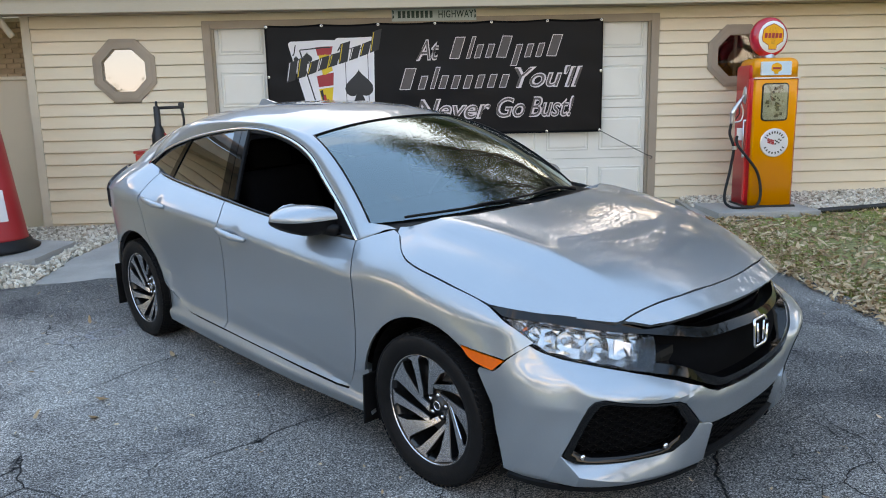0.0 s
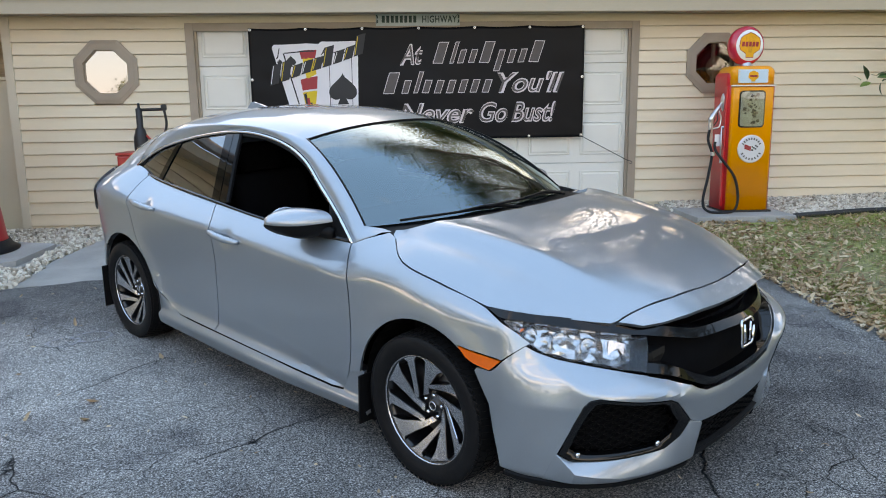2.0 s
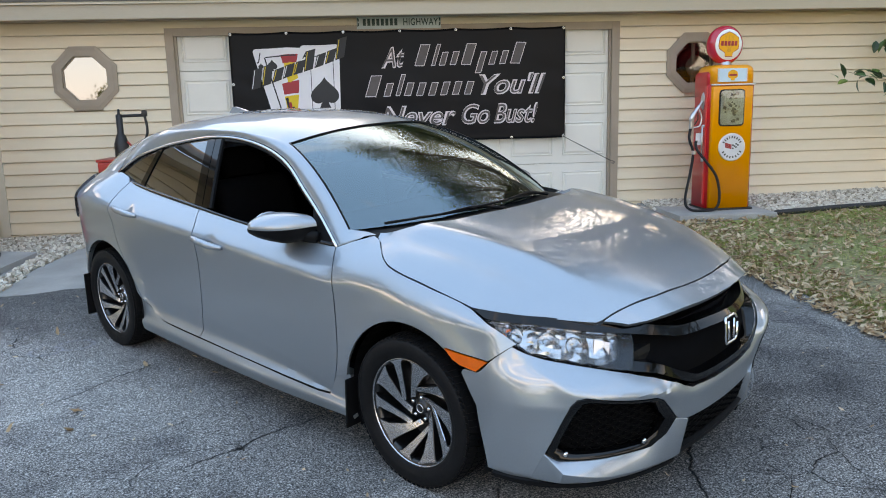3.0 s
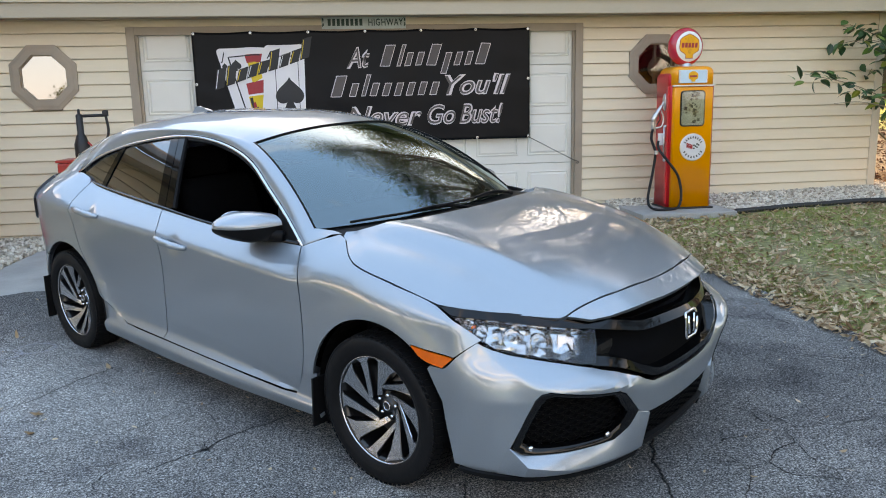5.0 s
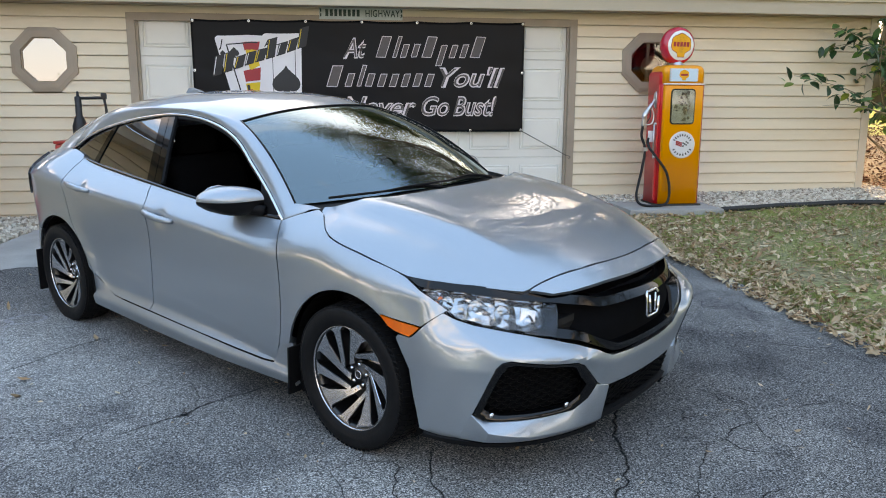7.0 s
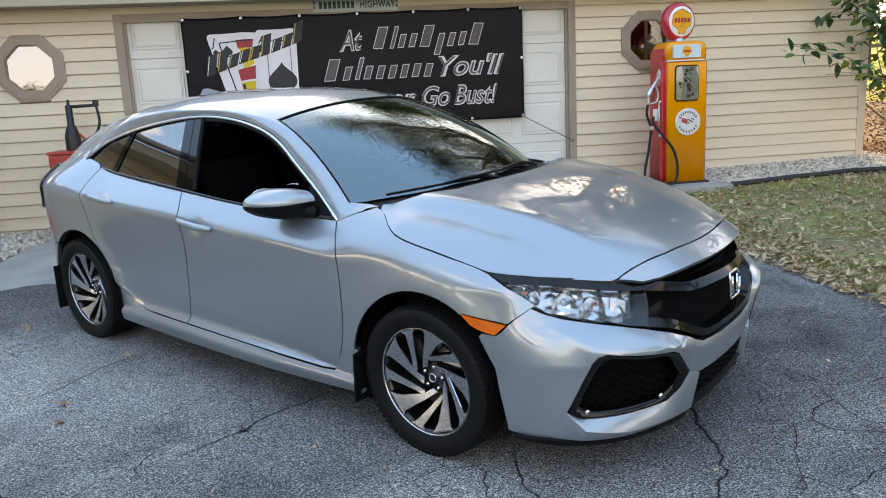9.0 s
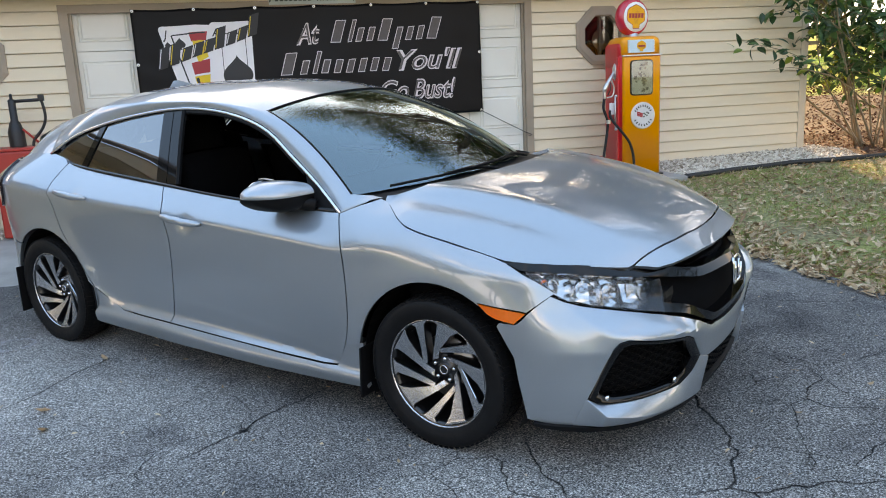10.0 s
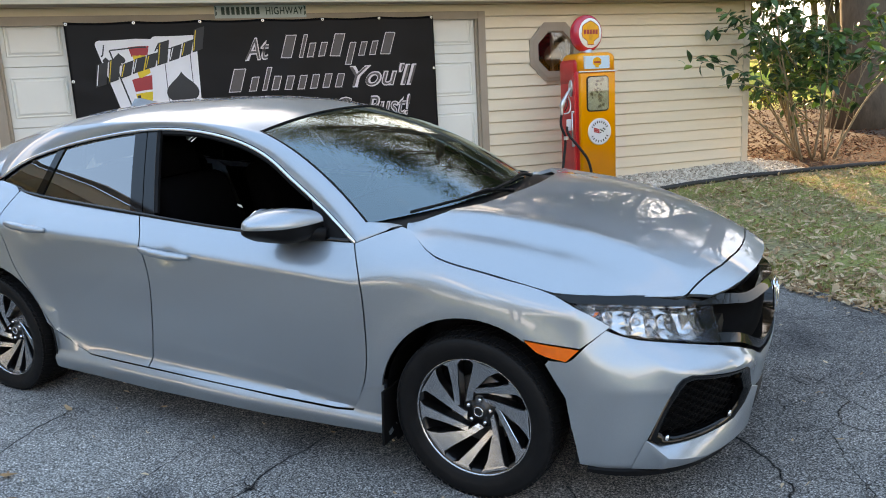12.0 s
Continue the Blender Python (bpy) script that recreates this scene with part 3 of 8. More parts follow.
scatter("leaf_litter", 24000, leaf_at, lambda r, p: dry_leaf(r, p, r.choice((0.7, 0.9, 1.05, 1.3))), DRY_LEAF, "brown curled fallen leaves on the lawn", "fallen leaves", 8)
scatter("leaf_litter", 6500, lambda r: (lambda x, y: (x, y, ground_z(x, y) + r.uniform(0.02, 0.05)))(r.uniform(6.6, 13.5), r.uniform(5.6, 13.0)),
        lambda r, p: dry_leaf(r, p, 1.1), MULCH, "brown fallen leaves on bare ground under the trees", "fallen leaves", 10)
scatter("leaf_litter", 260, lambda r: (lambda x, y: (x, y, ground_z(x, y) + 0.012))(r.uniform(-3.5, 3), r.uniform(-1.8, 3.4)),
        lambda r, p: dry_leaf(r, p, 0.45), DRY_LEAF, "tiny leaf scraps strewn on the asphalt", "leaf scraps", 9)

# ---- garage ----
WALL_Y, LAP, LAP0 = 5.84, 0.1337, 0.0815
DOOR_L, DOOR_R, DOOR_TOP = -2.345, 2.695, 2.41
OCT_L, OCT_R = (-3.215, 1.90), (3.592, 1.935)


def octagon(c, r, n=8):
    """Corners of an upright octagon with flat sides r from its middle."""
    k = r / math.cos(math.pi / 8)
    return [(c[0] + k * math.cos(math.pi / 8 + i * math.pi / 4), c[1] + k * math.sin(math.pi / 8 + i * math.pi / 4)) for i in range(8)]


def oct_half(c, r, z):
    """Half width of the octagon at height z, or None."""
    d = abs(z - c[1])
    if d >= r:
        return None
    return min(r, r * math.sqrt(2) - d)


garage_wall = tagged(new("wall_front"), "cream lapped vinyl siding of a garage front", "garage wall", kind="structure")


def core(x0, x1, z0, z1):
    return box(x0, x1, WALL_Y + 0.005, WALL_Y + 0.14, z0, z1)


cores = bmesh.new()
for c in (OCT_L, OCT_R):
    x0, x1 = (-4.27, DOOR_L + 0.05) if c is OCT_L else (DOOR_R - 0.05, 6.47)
    r = 0.235
    for a in ((x0, c[0] - r, -0.2, 2.62), (c[0] + r, x1, -0.2, 2.62), (c[0] - r, c[0] + r, -0.2, c[1] - r), (c[0] - r, c[0] + r, c[1] + r, 2.62)):
        join(cores, core(*a))
join(cores, core(DOOR_L + 0.05, DOOR_R - 0.05, DOOR_TOP - 0.03, 2.62))
part("wall_core", cores, BEIGE, garage_wall)


def plank(x0, x1, z):
    """One lap of siding: it leans out to its lower edge."""
    prof = [(0.0, LAP + 0.006), (0.0, LAP - 0.0035), (-0.010, LAP - 0.006), (-0.015, LAP * 0.55), (-0.025, 0.014), (-0.0255, 0.004), (-0.019, 0.0), (0.0, 0.003)]
    b = bmesh.new()
    a = [b.verts.new((x0, WALL_Y + 0.004 + y, z + h)) for y, h in prof]
    c = [b.verts.new((x1, WALL_Y + 0.004 + y, z + h)) for y, h in prof]
    n = len(prof)
    for i in range(n):
        b.faces.new((a[i], a[(i + 1) % n], c[(i + 1) % n], c[i]))
    b.faces.new(a[::-1])
    b.faces.new(c)
    bmesh.ops.recalc_face_normals(b, faces=b.faces[:])
    return b


for k in range(-1, 19):
    z = LAP0 + k * LAP
    spans = [(-4.19, DOOR_L), (DOOR_R, 6.385)] if z + LAP < DOOR_TOP + 0.02 else [(-4.19, 6.385)]
    for x0, x1 in spans:
        cuts = [(x0, x1)]
        for c in (OCT_L, OCT_R):
            h = oct_half(c, 0.26, max(min(c[1], z + LAP), z))
            if h and x0 < c[0] < x1:
                cuts = [q for a, b in cuts for q in (((a, c[0] - h), (c[0] + h, b)) if a < c[0] < b else ((a, b),))]
        for a, b in cuts:
            part("plank", plank(a, b, z), SIDING, garage_wall)
for x0, x1 in ((-4.285, -4.19), (6.385, 6.49)):
    part("corner_post", box(x0, x1, WALL_Y - 0.024, WALL_Y + 0.12, -0.1, 2.6, 0.006), BEIGE, garage_wall)
for x0, x1, z0, z1 in ((DOOR_L, DOOR_L + 0.09, 0.0, DOOR_TOP), (DOOR_R - 0.09, DOOR_R, 0.0, DOOR_TOP), (DOOR_L + 0.09, DOOR_R - 0.09, DOOR_TOP - 0.085, DOOR_TOP)):
    tagged(part("door_trim", box(x0, x1, WALL_Y - 0.03, WALL_Y + 0.13, z0, z1, 0.004), TAUPE), "taupe painted garage door casing", "door trim", kind="structure")
for x0, x1, z0, z1 in ((DOOR_L + 0.09, DOOR_L + 0.115, 0.0, DOOR_TOP - 0.085), (DOOR_R - 0.115, DOOR_R - 0.09, 0.0, DOOR_TOP - 0.085)):
    tagged(part("door_trim", box(x0, x1, WALL_Y + 0.0, WALL_Y + 0.05, z0, z1, 0.003), TAUPE), "taupe stop strip beside the garage door", "door trim", kind="structure")
# the other walls, floor and roof
tagged(part("wall_side", box(6.36, 6.475, WALL_Y + 0.14, 12.3, -0.2, 2.6), SIDING), "cream side wall of the garage", "garage wall", kind="structure")
tagged(part("wall_side", box(-4.27, -4.15, WALL_Y + 0.14, 12.3, -0.2, 2.6), SIDING), "cream side wall of the garage", "garage wall", kind="structure")
tagged(part("wall_back", box(-4.27, 6.475, 12.3, 12.42, -0.2, 2.6), SIDING), "cream back wall of the garage", "garage wall", kind="structure")
tagged(part("floor", box(-4.15, 6.36, WALL_Y + 0.15, 12.3, 0.0, 0.24), CONCRETE), "concrete garage floor", "floor", kind="structure")
tagged(part("ceiling", box(-4.15, 6.36, WALL_Y + 0.15, 12.3, 2.5, 2.56), DARK), "dark unlit garage ceiling", "ceiling", kind="structure")
EAVE_Y = 5.50
tagged(part("soffit", box(-4.75, 6.95, EAVE_Y + 0.02, WALL_Y + 0.002, 2.492, 2.51), TAUPE), "taupe boarded soffit under the eave", "soffit", kind="structure")
fascia = tagged(part("fascia", box(-4.8, 7.0, EAVE_Y - 0.022, EAVE_Y + 0.02, 2.478, 2.625, 0.004), FASCIA), "tan painted fascia board along the eave", "fascia", kind="structure")
tagged(part("drip_edge", box(-4.82, 7.02, EAVE_Y - 0.05, EAVE_Y + 0.0, 2.625, 2.655, 0.003), BEIGE), "pale metal drip edge at the eave", "drip edge", kind="structure")
roof = tagged(new("roof"), "dark shingled gable roof of the garage", "roof", kind="structure")
for a, b in ((EAVE_Y - 0.06, 9.1), (12.7, 9.1)):
    rb = bmesh.new()
    v = [rb.verts.new(q) for q in ((-4.85, a, 2.65), (7.05, a, 2.65), (7.05, b, 4.3), (-4.85, b, 4.3), (-4.85, a, 2.70), (7.05, a, 2.70), (7.05, b, 4.37), (-4.85, b, 4.37))]
    for q in ((0, 1, 2, 3), (7, 6, 5, 4), (0, 4, 5, 1), (1, 5, 6, 2), (2, 6, 7, 3), (3, 7, 4, 0)):
        rb.faces.new([v[i] for i in q])
    bmesh.ops.recalc_face_normals(rb, faces=rb.faces[:])
    part("roof_slope", rb, SHINGLE, roof)
for x in (-4.27, 6.4):
    part("gable", plate([(WALL_Y, 2.58), (12.4, 2.58), (9.1, 4.28)], 0, 0.07), SIDING, roof).matrix_world = Matrix.Translation((x, 0, 0)) @ Matrix.Rotation(math.pi / 2, 4, "Z")


def oct_ring(c, r0, r1, y0, y1, lip=0.0):
    a, b = octagon(c, r0), octagon(c, r1)
    bm = bmesh.new()
    A = [bm.verts.new((x, y0 - lip, z)) for x, z in a]
    B = [bm.verts.new((x, y0, z)) for x, z in b]
    C = [bm.verts.new((x, y1, z)) for x, z in b]
    D = [bm.verts.new((x, y1, z)) for x, z in a]
    for i in range(8):
        j = (i + 1) % 8
        for P, Q in ((A, B), (B, C), (C, D), (D, A)):
            bm.faces.new((P[i], P[j], Q[j], Q[i]))
    bmesh.ops.recalc_face_normals(bm, faces=bm.faces[:])
    return bm


for i, (c, pane, lab) in enumerate(((OCT_L, MIRROR_PANE, "octagonal window with taupe frame and mirrored pane"), (OCT_R, CLEAR_PANE, "octagonal window with taupe frame onto a dark room"))):
    w = tagged(new("window_%d" % (i + 1)), lab, "window", kind="structure")
    part("outer_frame", oct_ring(c, 0.295, 0.338, WALL_Y - 0.030, WALL_Y + 0.02, 0.010), TAUPE, w)
    part("inner_frame", oct_ring(c, 0.235, 0.299, WALL_Y - 0.042, WALL_Y + 0.05, 0.004), TAUPE, w)
    part("bead", oct_ring(c, 0.223, 0.240, WALL_Y - 0.020, WALL_Y + 0.06, 0.0), TAUPE, w)
    part("pane", plate(octagon(c, 0.232), WALL_Y - 0.008, WALL_Y - 0.003), pane, w).visible_shadow = False
part("mullion", box(OCT_R[0] - 0.02, OCT_R[0] + 0.012, WALL_Y + 0.03, WALL_Y + 0.07, OCT_R[1] - 0.23, OCT_R[1] + 0.23, 0.003), TAUPE, bpy.data.objects["window_2"])
wheel_in = thing("spare_wheel", "dark old wheel hanging inside behind the window", "wheel")
part("tyre", lathe([(0.13, -0.05), (0.22, -0.06), (0.24, 0.0), (0.22, 0.06), (0.13, 0.05), (0.13, -0.05)], 24, Matrix.Translation((OCT_R[0] + 0.13, 6.15, OCT_R[1] - 0.03)) @ Matrix.Rotation(math.pi / 2, 4, "X")), BLACK_RUBBER, wheel_in, smooth=True)
part("rim", lathe([(0.0, -0.03), (0.05, -0.03), (0.13, -0.01), (0.13, 0.01), (0.0, 0.02)], 20, Matrix.Translation((OCT_R[0] + 0.13, 6.15, OCT_R[1] - 0.03)) @ Matrix.Rotation(math.pi / 2, 4, "X")), TAUPE, wheel_in, smooth=True)
part("hook_rod", tube([(OCT_R[0] + 0.13, 6.15, OCT_R[1] + 0.1), (OCT_R[0] + 0.13, 6.15, 2.52)], 0.008, 6), BLACK_IRON, wheel_in)

# sectional garage door
gdoor = tagged(new("door_1"), "closed white sectional garage door with raised panels", "garage door", kind="structure")
GX0, GX1 = DOOR_L + 0.095, DOOR_R - 0.095
for k in range(4):
    z0 = 0.255 + 0.567 * k
    z1 = min(z0 + 0.563, 2.40)
    sec = part("door_section", box(GX0, GX1, WALL_Y + 0.045, WALL_Y + 0.09, z0, z1, 0.006), DOOR_WHITE, gdoor)
    n = 8
    w = (GX1 - GX0) / n
    for i in range(n):
        a, b = GX0 + i * w + 0.055, GX0 + (i + 1) * w - 0.055
        bm = bmesh.new()
        q0, q1, q2 = [(a, z0 + 0.09), (b, z0 + 0.09), (b, z0 + 0.475), (a, z0 + 0.475)], 0.022, 0.045
        rings = []
        for ins, dep in ((0.0, 0.001), (0.012, -0.007), (q1, 0.006), (q2, -0.008)):
            rings.append([bm.verts.new((x + (ins if x == a else -ins), WALL_Y + 0.0425 + dep, min(2.38, z + (ins if z < z0 + 0.2 else -ins)))) for x, z in q0])
        for A, B in zip(rings, rings[1:]):
            for j in range(4):
                bm.faces.new((A[j], A[(j + 1) % 4], B[(j + 1) % 4], B[j]))
        bm.faces.new(rings[-1])
        bmesh.ops.recalc_face_normals(bm, faces=bm.faces[:])
        part("raised_panel", bm, DOOR_WHITE, sec)

# ---- street sign plate over the door ----
sign = thing("sign_plate", "pale green metal street-name plate with dark lettering", "sign")
part("plate", box(-0.272, 0.655, 5.806, 5.811, 2.368, 2.512, 0.002), SIGN_PLATE, sign)
tm = text_mesh("HIGHWAY", 0.105, 0, 0.0015, 0.0008, 1.12)
tm.transform(Matrix.Translation((0.235, 5.8045, 2.402)) @ Matrix.Rotation(math.pi / 2, 4, "X") @ Matrix.Diagonal((0.72, 1, 1, 1)))
part("lettering", tm, SIGN_INK, sign, "dark green capital letters")
for i in range(8):
    x = -0.205 + 0.0495 * i
    part("letter_bar", box(x, x + 0.033, 5.8037, 5.8053, 2.402, 2.476), SIGN_INK, sign)
for x in (-0.258, 0.640):
    bm = bmesh.new()
    for s in (-1, 1):
        join(bm, plate([(x - 0.010, 2.44 + s * 0.05), (x + 0.010, 2.44 + s * 0.035), (x + 0.010, 2.44 + s * 0.012), (x - 0.002, 2.44 + s * 0.004)], 5.8037, 5.8053))
    part("corner_mark", bm, SIGN_INK, sign)

# ---- banner ----
BX0, BX1, BZ0, BZ1 = -1.665, 2.06, 1.125, 2.352


def drape(x, z):
    """How far the banner's cloth stands from the wall."""
    u, v = (x - BX0) / (BX1 - BX0), (z - BZ0) / (BZ1 - BZ0)
    w = 0.5 - 0.5 * math.cos(u * 2 * math.pi * 6)
    return 5.800 - 0.012 * w * (0.35 + 0.65 * v) - 0.010 * noise.noise((x * 1.6, z * 2.2, 5)) - 0.006 * noise.noise((x * 4 + z * 3, z * 5, 8)) * (1.3 - v)


def hem(x, z):
    """The cloth sags between its eyelets."""
    u, v = (x - BX0) / (BX1 - BX0), (z - BZ0) / (BZ1 - BZ0)
    return z - 0.014 * v * abs(math.sin(u * math.pi * 6)) + 0.016 * u * v * 1.0


banner = thing("banner", "black vinyl advertising banner tied across the garage door", "banner")
bm = bmesh.new()
NX, NZ = 120, 40
grid = [[bm.verts.new((0, 0, 0)) for i in range(NX + 1)] for j in range(NZ + 1)]
for j in range(NZ + 1):
    for i in range(NX + 1):
        x, z = BX0 + (BX1 - BX0) * i / NX, BZ0 + (BZ1 - BZ0) * j / NZ
        grid[j][i].co = (x, drape(x, z), hem(x, z))
for j in range(NZ):
    for i in range(NX):
        bm.faces.new((grid[j][i], grid[j][i + 1], grid[j + 1][i + 1], grid[j + 1][i]))
back = bmesh.ops.extrude_face_region(bm, geom=bm.faces[:])["geom"]
for v in [g for g in back if isinstance(g, bmesh.types.BMVert)]:
    v.co.y += 0.003
bmesh.ops.recalc_face_normals(bm, faces=bm.faces[:])
part("cloth", bm, VINYL_BLACK, banner, smooth=True)


def printed(name, bm, material, layer, label=""):
    """Lays flat artwork (x, -, z) on the cloth, layer by layer."""
    bmesh.ops.triangulate(bm, faces=bm.faces[:])
    for _ in range(3):
        long = [e for e in bm.edges if e.calc_length() > 0.09]
        if long:
            bmesh.ops.subdivide_edges(bm, edges=long, cuts=1)
            bmesh.ops.triangulate(bm, faces=bm.faces[:])
    for v in bm.verts:
        v.co = (v.co.x, drape(v.co.x, v.co.z) - 0.0015 * layer + 0.2 * v.co.y, hem(v.co.x, v.co.z))
    return part(name, bm, material, banner, label)


def flat(outline):
    bm = bmesh.new()
    bm.faces.new([bm.verts.new((x, 0, z)) for x, z in outline])
    return bm


def words(body, x, z, size, width, layer, material, offset, name="lettering"):
    t = text_mesh(body, size, 0.32, offset, 0.0, 1.0)
    xs = [v.co.x for v in t.verts]
    k = width / (max(xs) - min(xs))
    t.transform(Matrix.Translation((x - min(xs) * k, 0, z)) @ Matrix.Rotation(math.pi / 2, 4, "X") @ Matrix.Diagonal((k, 1, 1, 1)))
    printed(name, t, material, layer)


def oval(cx, cz, rx, rz, lean=0.32, n=18):
    return [(cx + rx * math.cos(2 * math.pi * k / n) + lean * rz * math.sin(2 * math.pi * k / n), cz + rz * math.sin(2 * math.pi * k / n)) for k in range(n)]


def letter_shapes(x0, x1, z, tall, kinds):
    """Plain slanted bars in place of a trade name."""
    n = sum({"T": 1.5, "t": 0.7}.get(k, 1.0) for k in kinds)
    x, w = x0, (x1 - x0) / n
    for k in kinds:
        wide = w * {"T": 1.5, "t": 0.7}.get(k, 1.0)
        for grow, material, layer in ((0.0, INK_ROSE, 1), (0.0075, INK_BROWN, 2)):
            lo, hi = z + (-0.38 * tall if k == "g" else 0.0) + grow, z + (tall if k in "Tt" else 0.62 * tall) - grow
            a, b = x + 0.012 + grow, x + 0.66 * wide - grow
            printed("name_bar", flat([(a + 0.32 * (lo - z), lo), (b + 0.32 * (lo - z), lo), (b + 0.32 * (hi - z), hi), (a + 0.32 * (hi - z), hi)]), material, layer)
        x += wide


for grow, material, layer in ((0.0105, INK_ROSE, 1), (-0.002, INK_BROWN, 2)):
    words("At", -0.02, 1.955, 0.30, 0.26, layer, material, grow)
    words("You'll", 1.075, 1.64, 0.30, 0.76, layer, material, grow)
    words("Never", -0.05, 1.31, 0.30, 0.86, layer, material, grow)
    words("Go", 0.865, 1.315, 0.30, 0.33, layer, material, grow)
    words("Bust!", 1.235, 1.315, 0.30, 0.51, layer, material, grow)
letter_shapes(0.335, 1.60, 1.96, 0.235, "TtooTgooT")
letter_shapes(-0.225, 1.02, 1.635, 0.235, "Totoooooo")


def rounded(x0, x1, z0, z1, r, lean=0.0, n=5):
    out = []
    for cx, cz, a0 in ((x1 - r, z1 - r, 0), (x0 + r, z1 - r, 90), (x0 + r, z0 + r, 180), (x1 - r, z0 + r, 270)):
        for k in range(n + 1):
            a = radians(a0 + 90 * k / n)
            z = cz + r * math.sin(a)
            out.append((cx + r * math.cos(a) + lean * (z - z1), z))
    return out


def spade(cx, cz, s):
    pts = []
    for k in range(41):
        t = -math.pi + 2 * math.pi * k / 40
        x = 16 * math.sin(t) ** 3
        z = 13 * math.cos(t) - 5 * math.cos(2 * t) - 2 * math.cos(3 * t) - math.cos(4 * t)
        pts.append((cx + s * x / 17, cz - s * z / 17 * 1.05))
    return pts[:-1]


def spade_mark(cx, cz, s, layer):
    printed("spade_mark", flat(spade(cx, cz, s)), INK_BLACK, layer)
    printed("spade_stem", flat([(cx - 0.38 * s, cz - 1.05 * s), (cx + 0.38 * s, cz - 1.05 * s), (cx + 0.06 * s, cz - 0.3 * s), (cx - 0.06 * s, cz - 0.3 * s)]), INK_BLACK, layer)


printed("jack_card", flat(rounded(-1.425, -0.80, 1.14, 2.185, 0.05, -0.26)), INK_WHITE, 1, "white playing card print")
printed("jack_border", flat([(-1.30, 2.085), (-1.283, 2.098), (-0.95, 2.115), (-0.95, 2.10)]), INK_BLACK, 2)
printed("jack_border", flat([(-1.30, 2.09), (-1.285, 2.09), (-1.05, 1.2), (-1.065, 1.2)]), INK_BLACK, 2)
printed("red_print", flat([(-1.12, 2.11), (-0.93, 2.12), (-0.95, 2.03), (-1.10, 2.02)]), INK_RED, 2)
printed("yellow_print", flat([(-1.09, 2.03), (-0.97, 2.03), (-0.94, 1.86), (-1.05, 1.80)]), INK_YELLOW, 2)
printed("red_print", flat([(-1.12, 1.80), (-0.93, 1.84), (-0.94, 1.70), (-1.10, 1.68)]), INK_RED, 2)
printed("yellow_print", flat([(-1.10, 1.66), (-0.94, 1.68), (-0.97, 1.45), (-1.06, 1.42)]), INK_YELLOW, 2)
for k in range(4):
    printed("red_print", flat([(-1.09 + 0.03 * k, 1.64 - 0.05 * k), (-1.06 + 0.03 * k, 1.65 - 0.05 * k), (-1.03 + 0.025 * k, 1.46), (-1.05 + 0.02 * k, 1.45)]), INK_RED if k % 2 else INK_BLACK, 3)
printed("ace_card", flat(rounded(-0.905, -0.475, 1.14, 2.212, 0.045, 0.02)), INK_WHITE, 4, "white playing card print")
printed("ace_border", flat([(-0.80, 2.10), (-0.55, 2.095), (-0.55, 2.085), (-0.80, 2.09)]), INK_BLACK, 5)
for x in (-0.80, -0.553):
    printed("ace_border", flat([(x, 2.09), (x + 0.007, 2.09), (x + 0.005, 1.2), (x - 0.002, 1.2)]), INK_BLACK, 5)
spade_mark(-0.655, 1.70, 0.165, 5)
spade_mark(-0.853, 2.005, 0.035, 5)
spade_mark(-1.215, 2.005, 0.06, 2)
spade_mark(-1.335, 2.00, 0.03, 2)
words("J", -1.375, 2.06, 0.12, 0.045, 2, INK_BLACK, 0.003, "card_letter")
words("A", -0.885, 2.07, 0.11, 0.06, 5, INK_BLACK, 0.003, "card_letter")
for i, (k, x) in enumerate(zip("TtoogTooT"[:9], range(9))):
    u = i / 8
    cx, cz = -1.40 + 0.93 * u, 1.79 + 0.30 * u
    tall = 0.25 if k in "TtT" else 0.17
    printed("brand_shape", flat([(cx - 0.055, cz - 0.05), (cx + 0.045, cz - 0.02), (cx + 0.085, cz - 0.05 + tall), (cx - 0.02, cz - 0.08 + tall)]), INK_BLACK, 6, "blurred black lettering shape")
    printed("brand_line", flat([(cx - 0.045, cz - 0.03), (cx - 0.037, cz - 0.03), (cx + 0.0, cz - 0.085 + tall), (cx - 0.008, cz - 0.085 + tall)]), INK_YELLOW if i % 3 else INK_WHITE, 7)
for u in (0.004, 0.167, 0.333, 0.5, 0.667, 0.833, 0.996):
    for z in (BZ1 - 0.018, BZ0 + 0.018):
        x = BX0 + u * (BX1 - BX0)
        x = min(max(x, BX0 + 0.02), BX1 - 0.02)
        part("eyelet", lathe([(0.006, 0), (0.014, 0.001), (0.015, 0.004), (0.006, 0.005)], 12, Matrix.Translation((x, drape(x, z) - 0.002, hem(x, z))) @ Matrix.Rotation(math.pi / 2, 4, "X")), STEEL, banner)
for v in (0.55,):
    for x in (BX0 + 0.018, BX1 - 0.018):
        z = BZ0 + v * (BZ1 - BZ0)
        part("eyelet", lathe([(0.006, 0), (0.014, 0.001), (0.015, 0.004), (0.006, 0.005)], 12, Matrix.Translation((x, drape(x, z) - 0.002, z)) @ Matrix.Rotation(math.pi / 2, 4, "X")), STEEL, banner)
cord = thing("bungee_cord", "thin dark elastic cord from the banner to the door casing", "cord")
part("cord", tube([(2.035, 5.785, 1.14), (2.33, 5.79, 0.985), (2.60, 5.795, 0.845)], 0.0045, 6), BLACK_RUBBER, cord)
part("hook", tube(spline([(2.59, 5.795, 0.85), (2.625, 5.79, 0.84), (2.65, 5.795, 0.825), (2.64, 5.80, 0.808), (2.618, 5.80, 0.815)], 5), 0.004, 6), BLACK_IRON, cord)
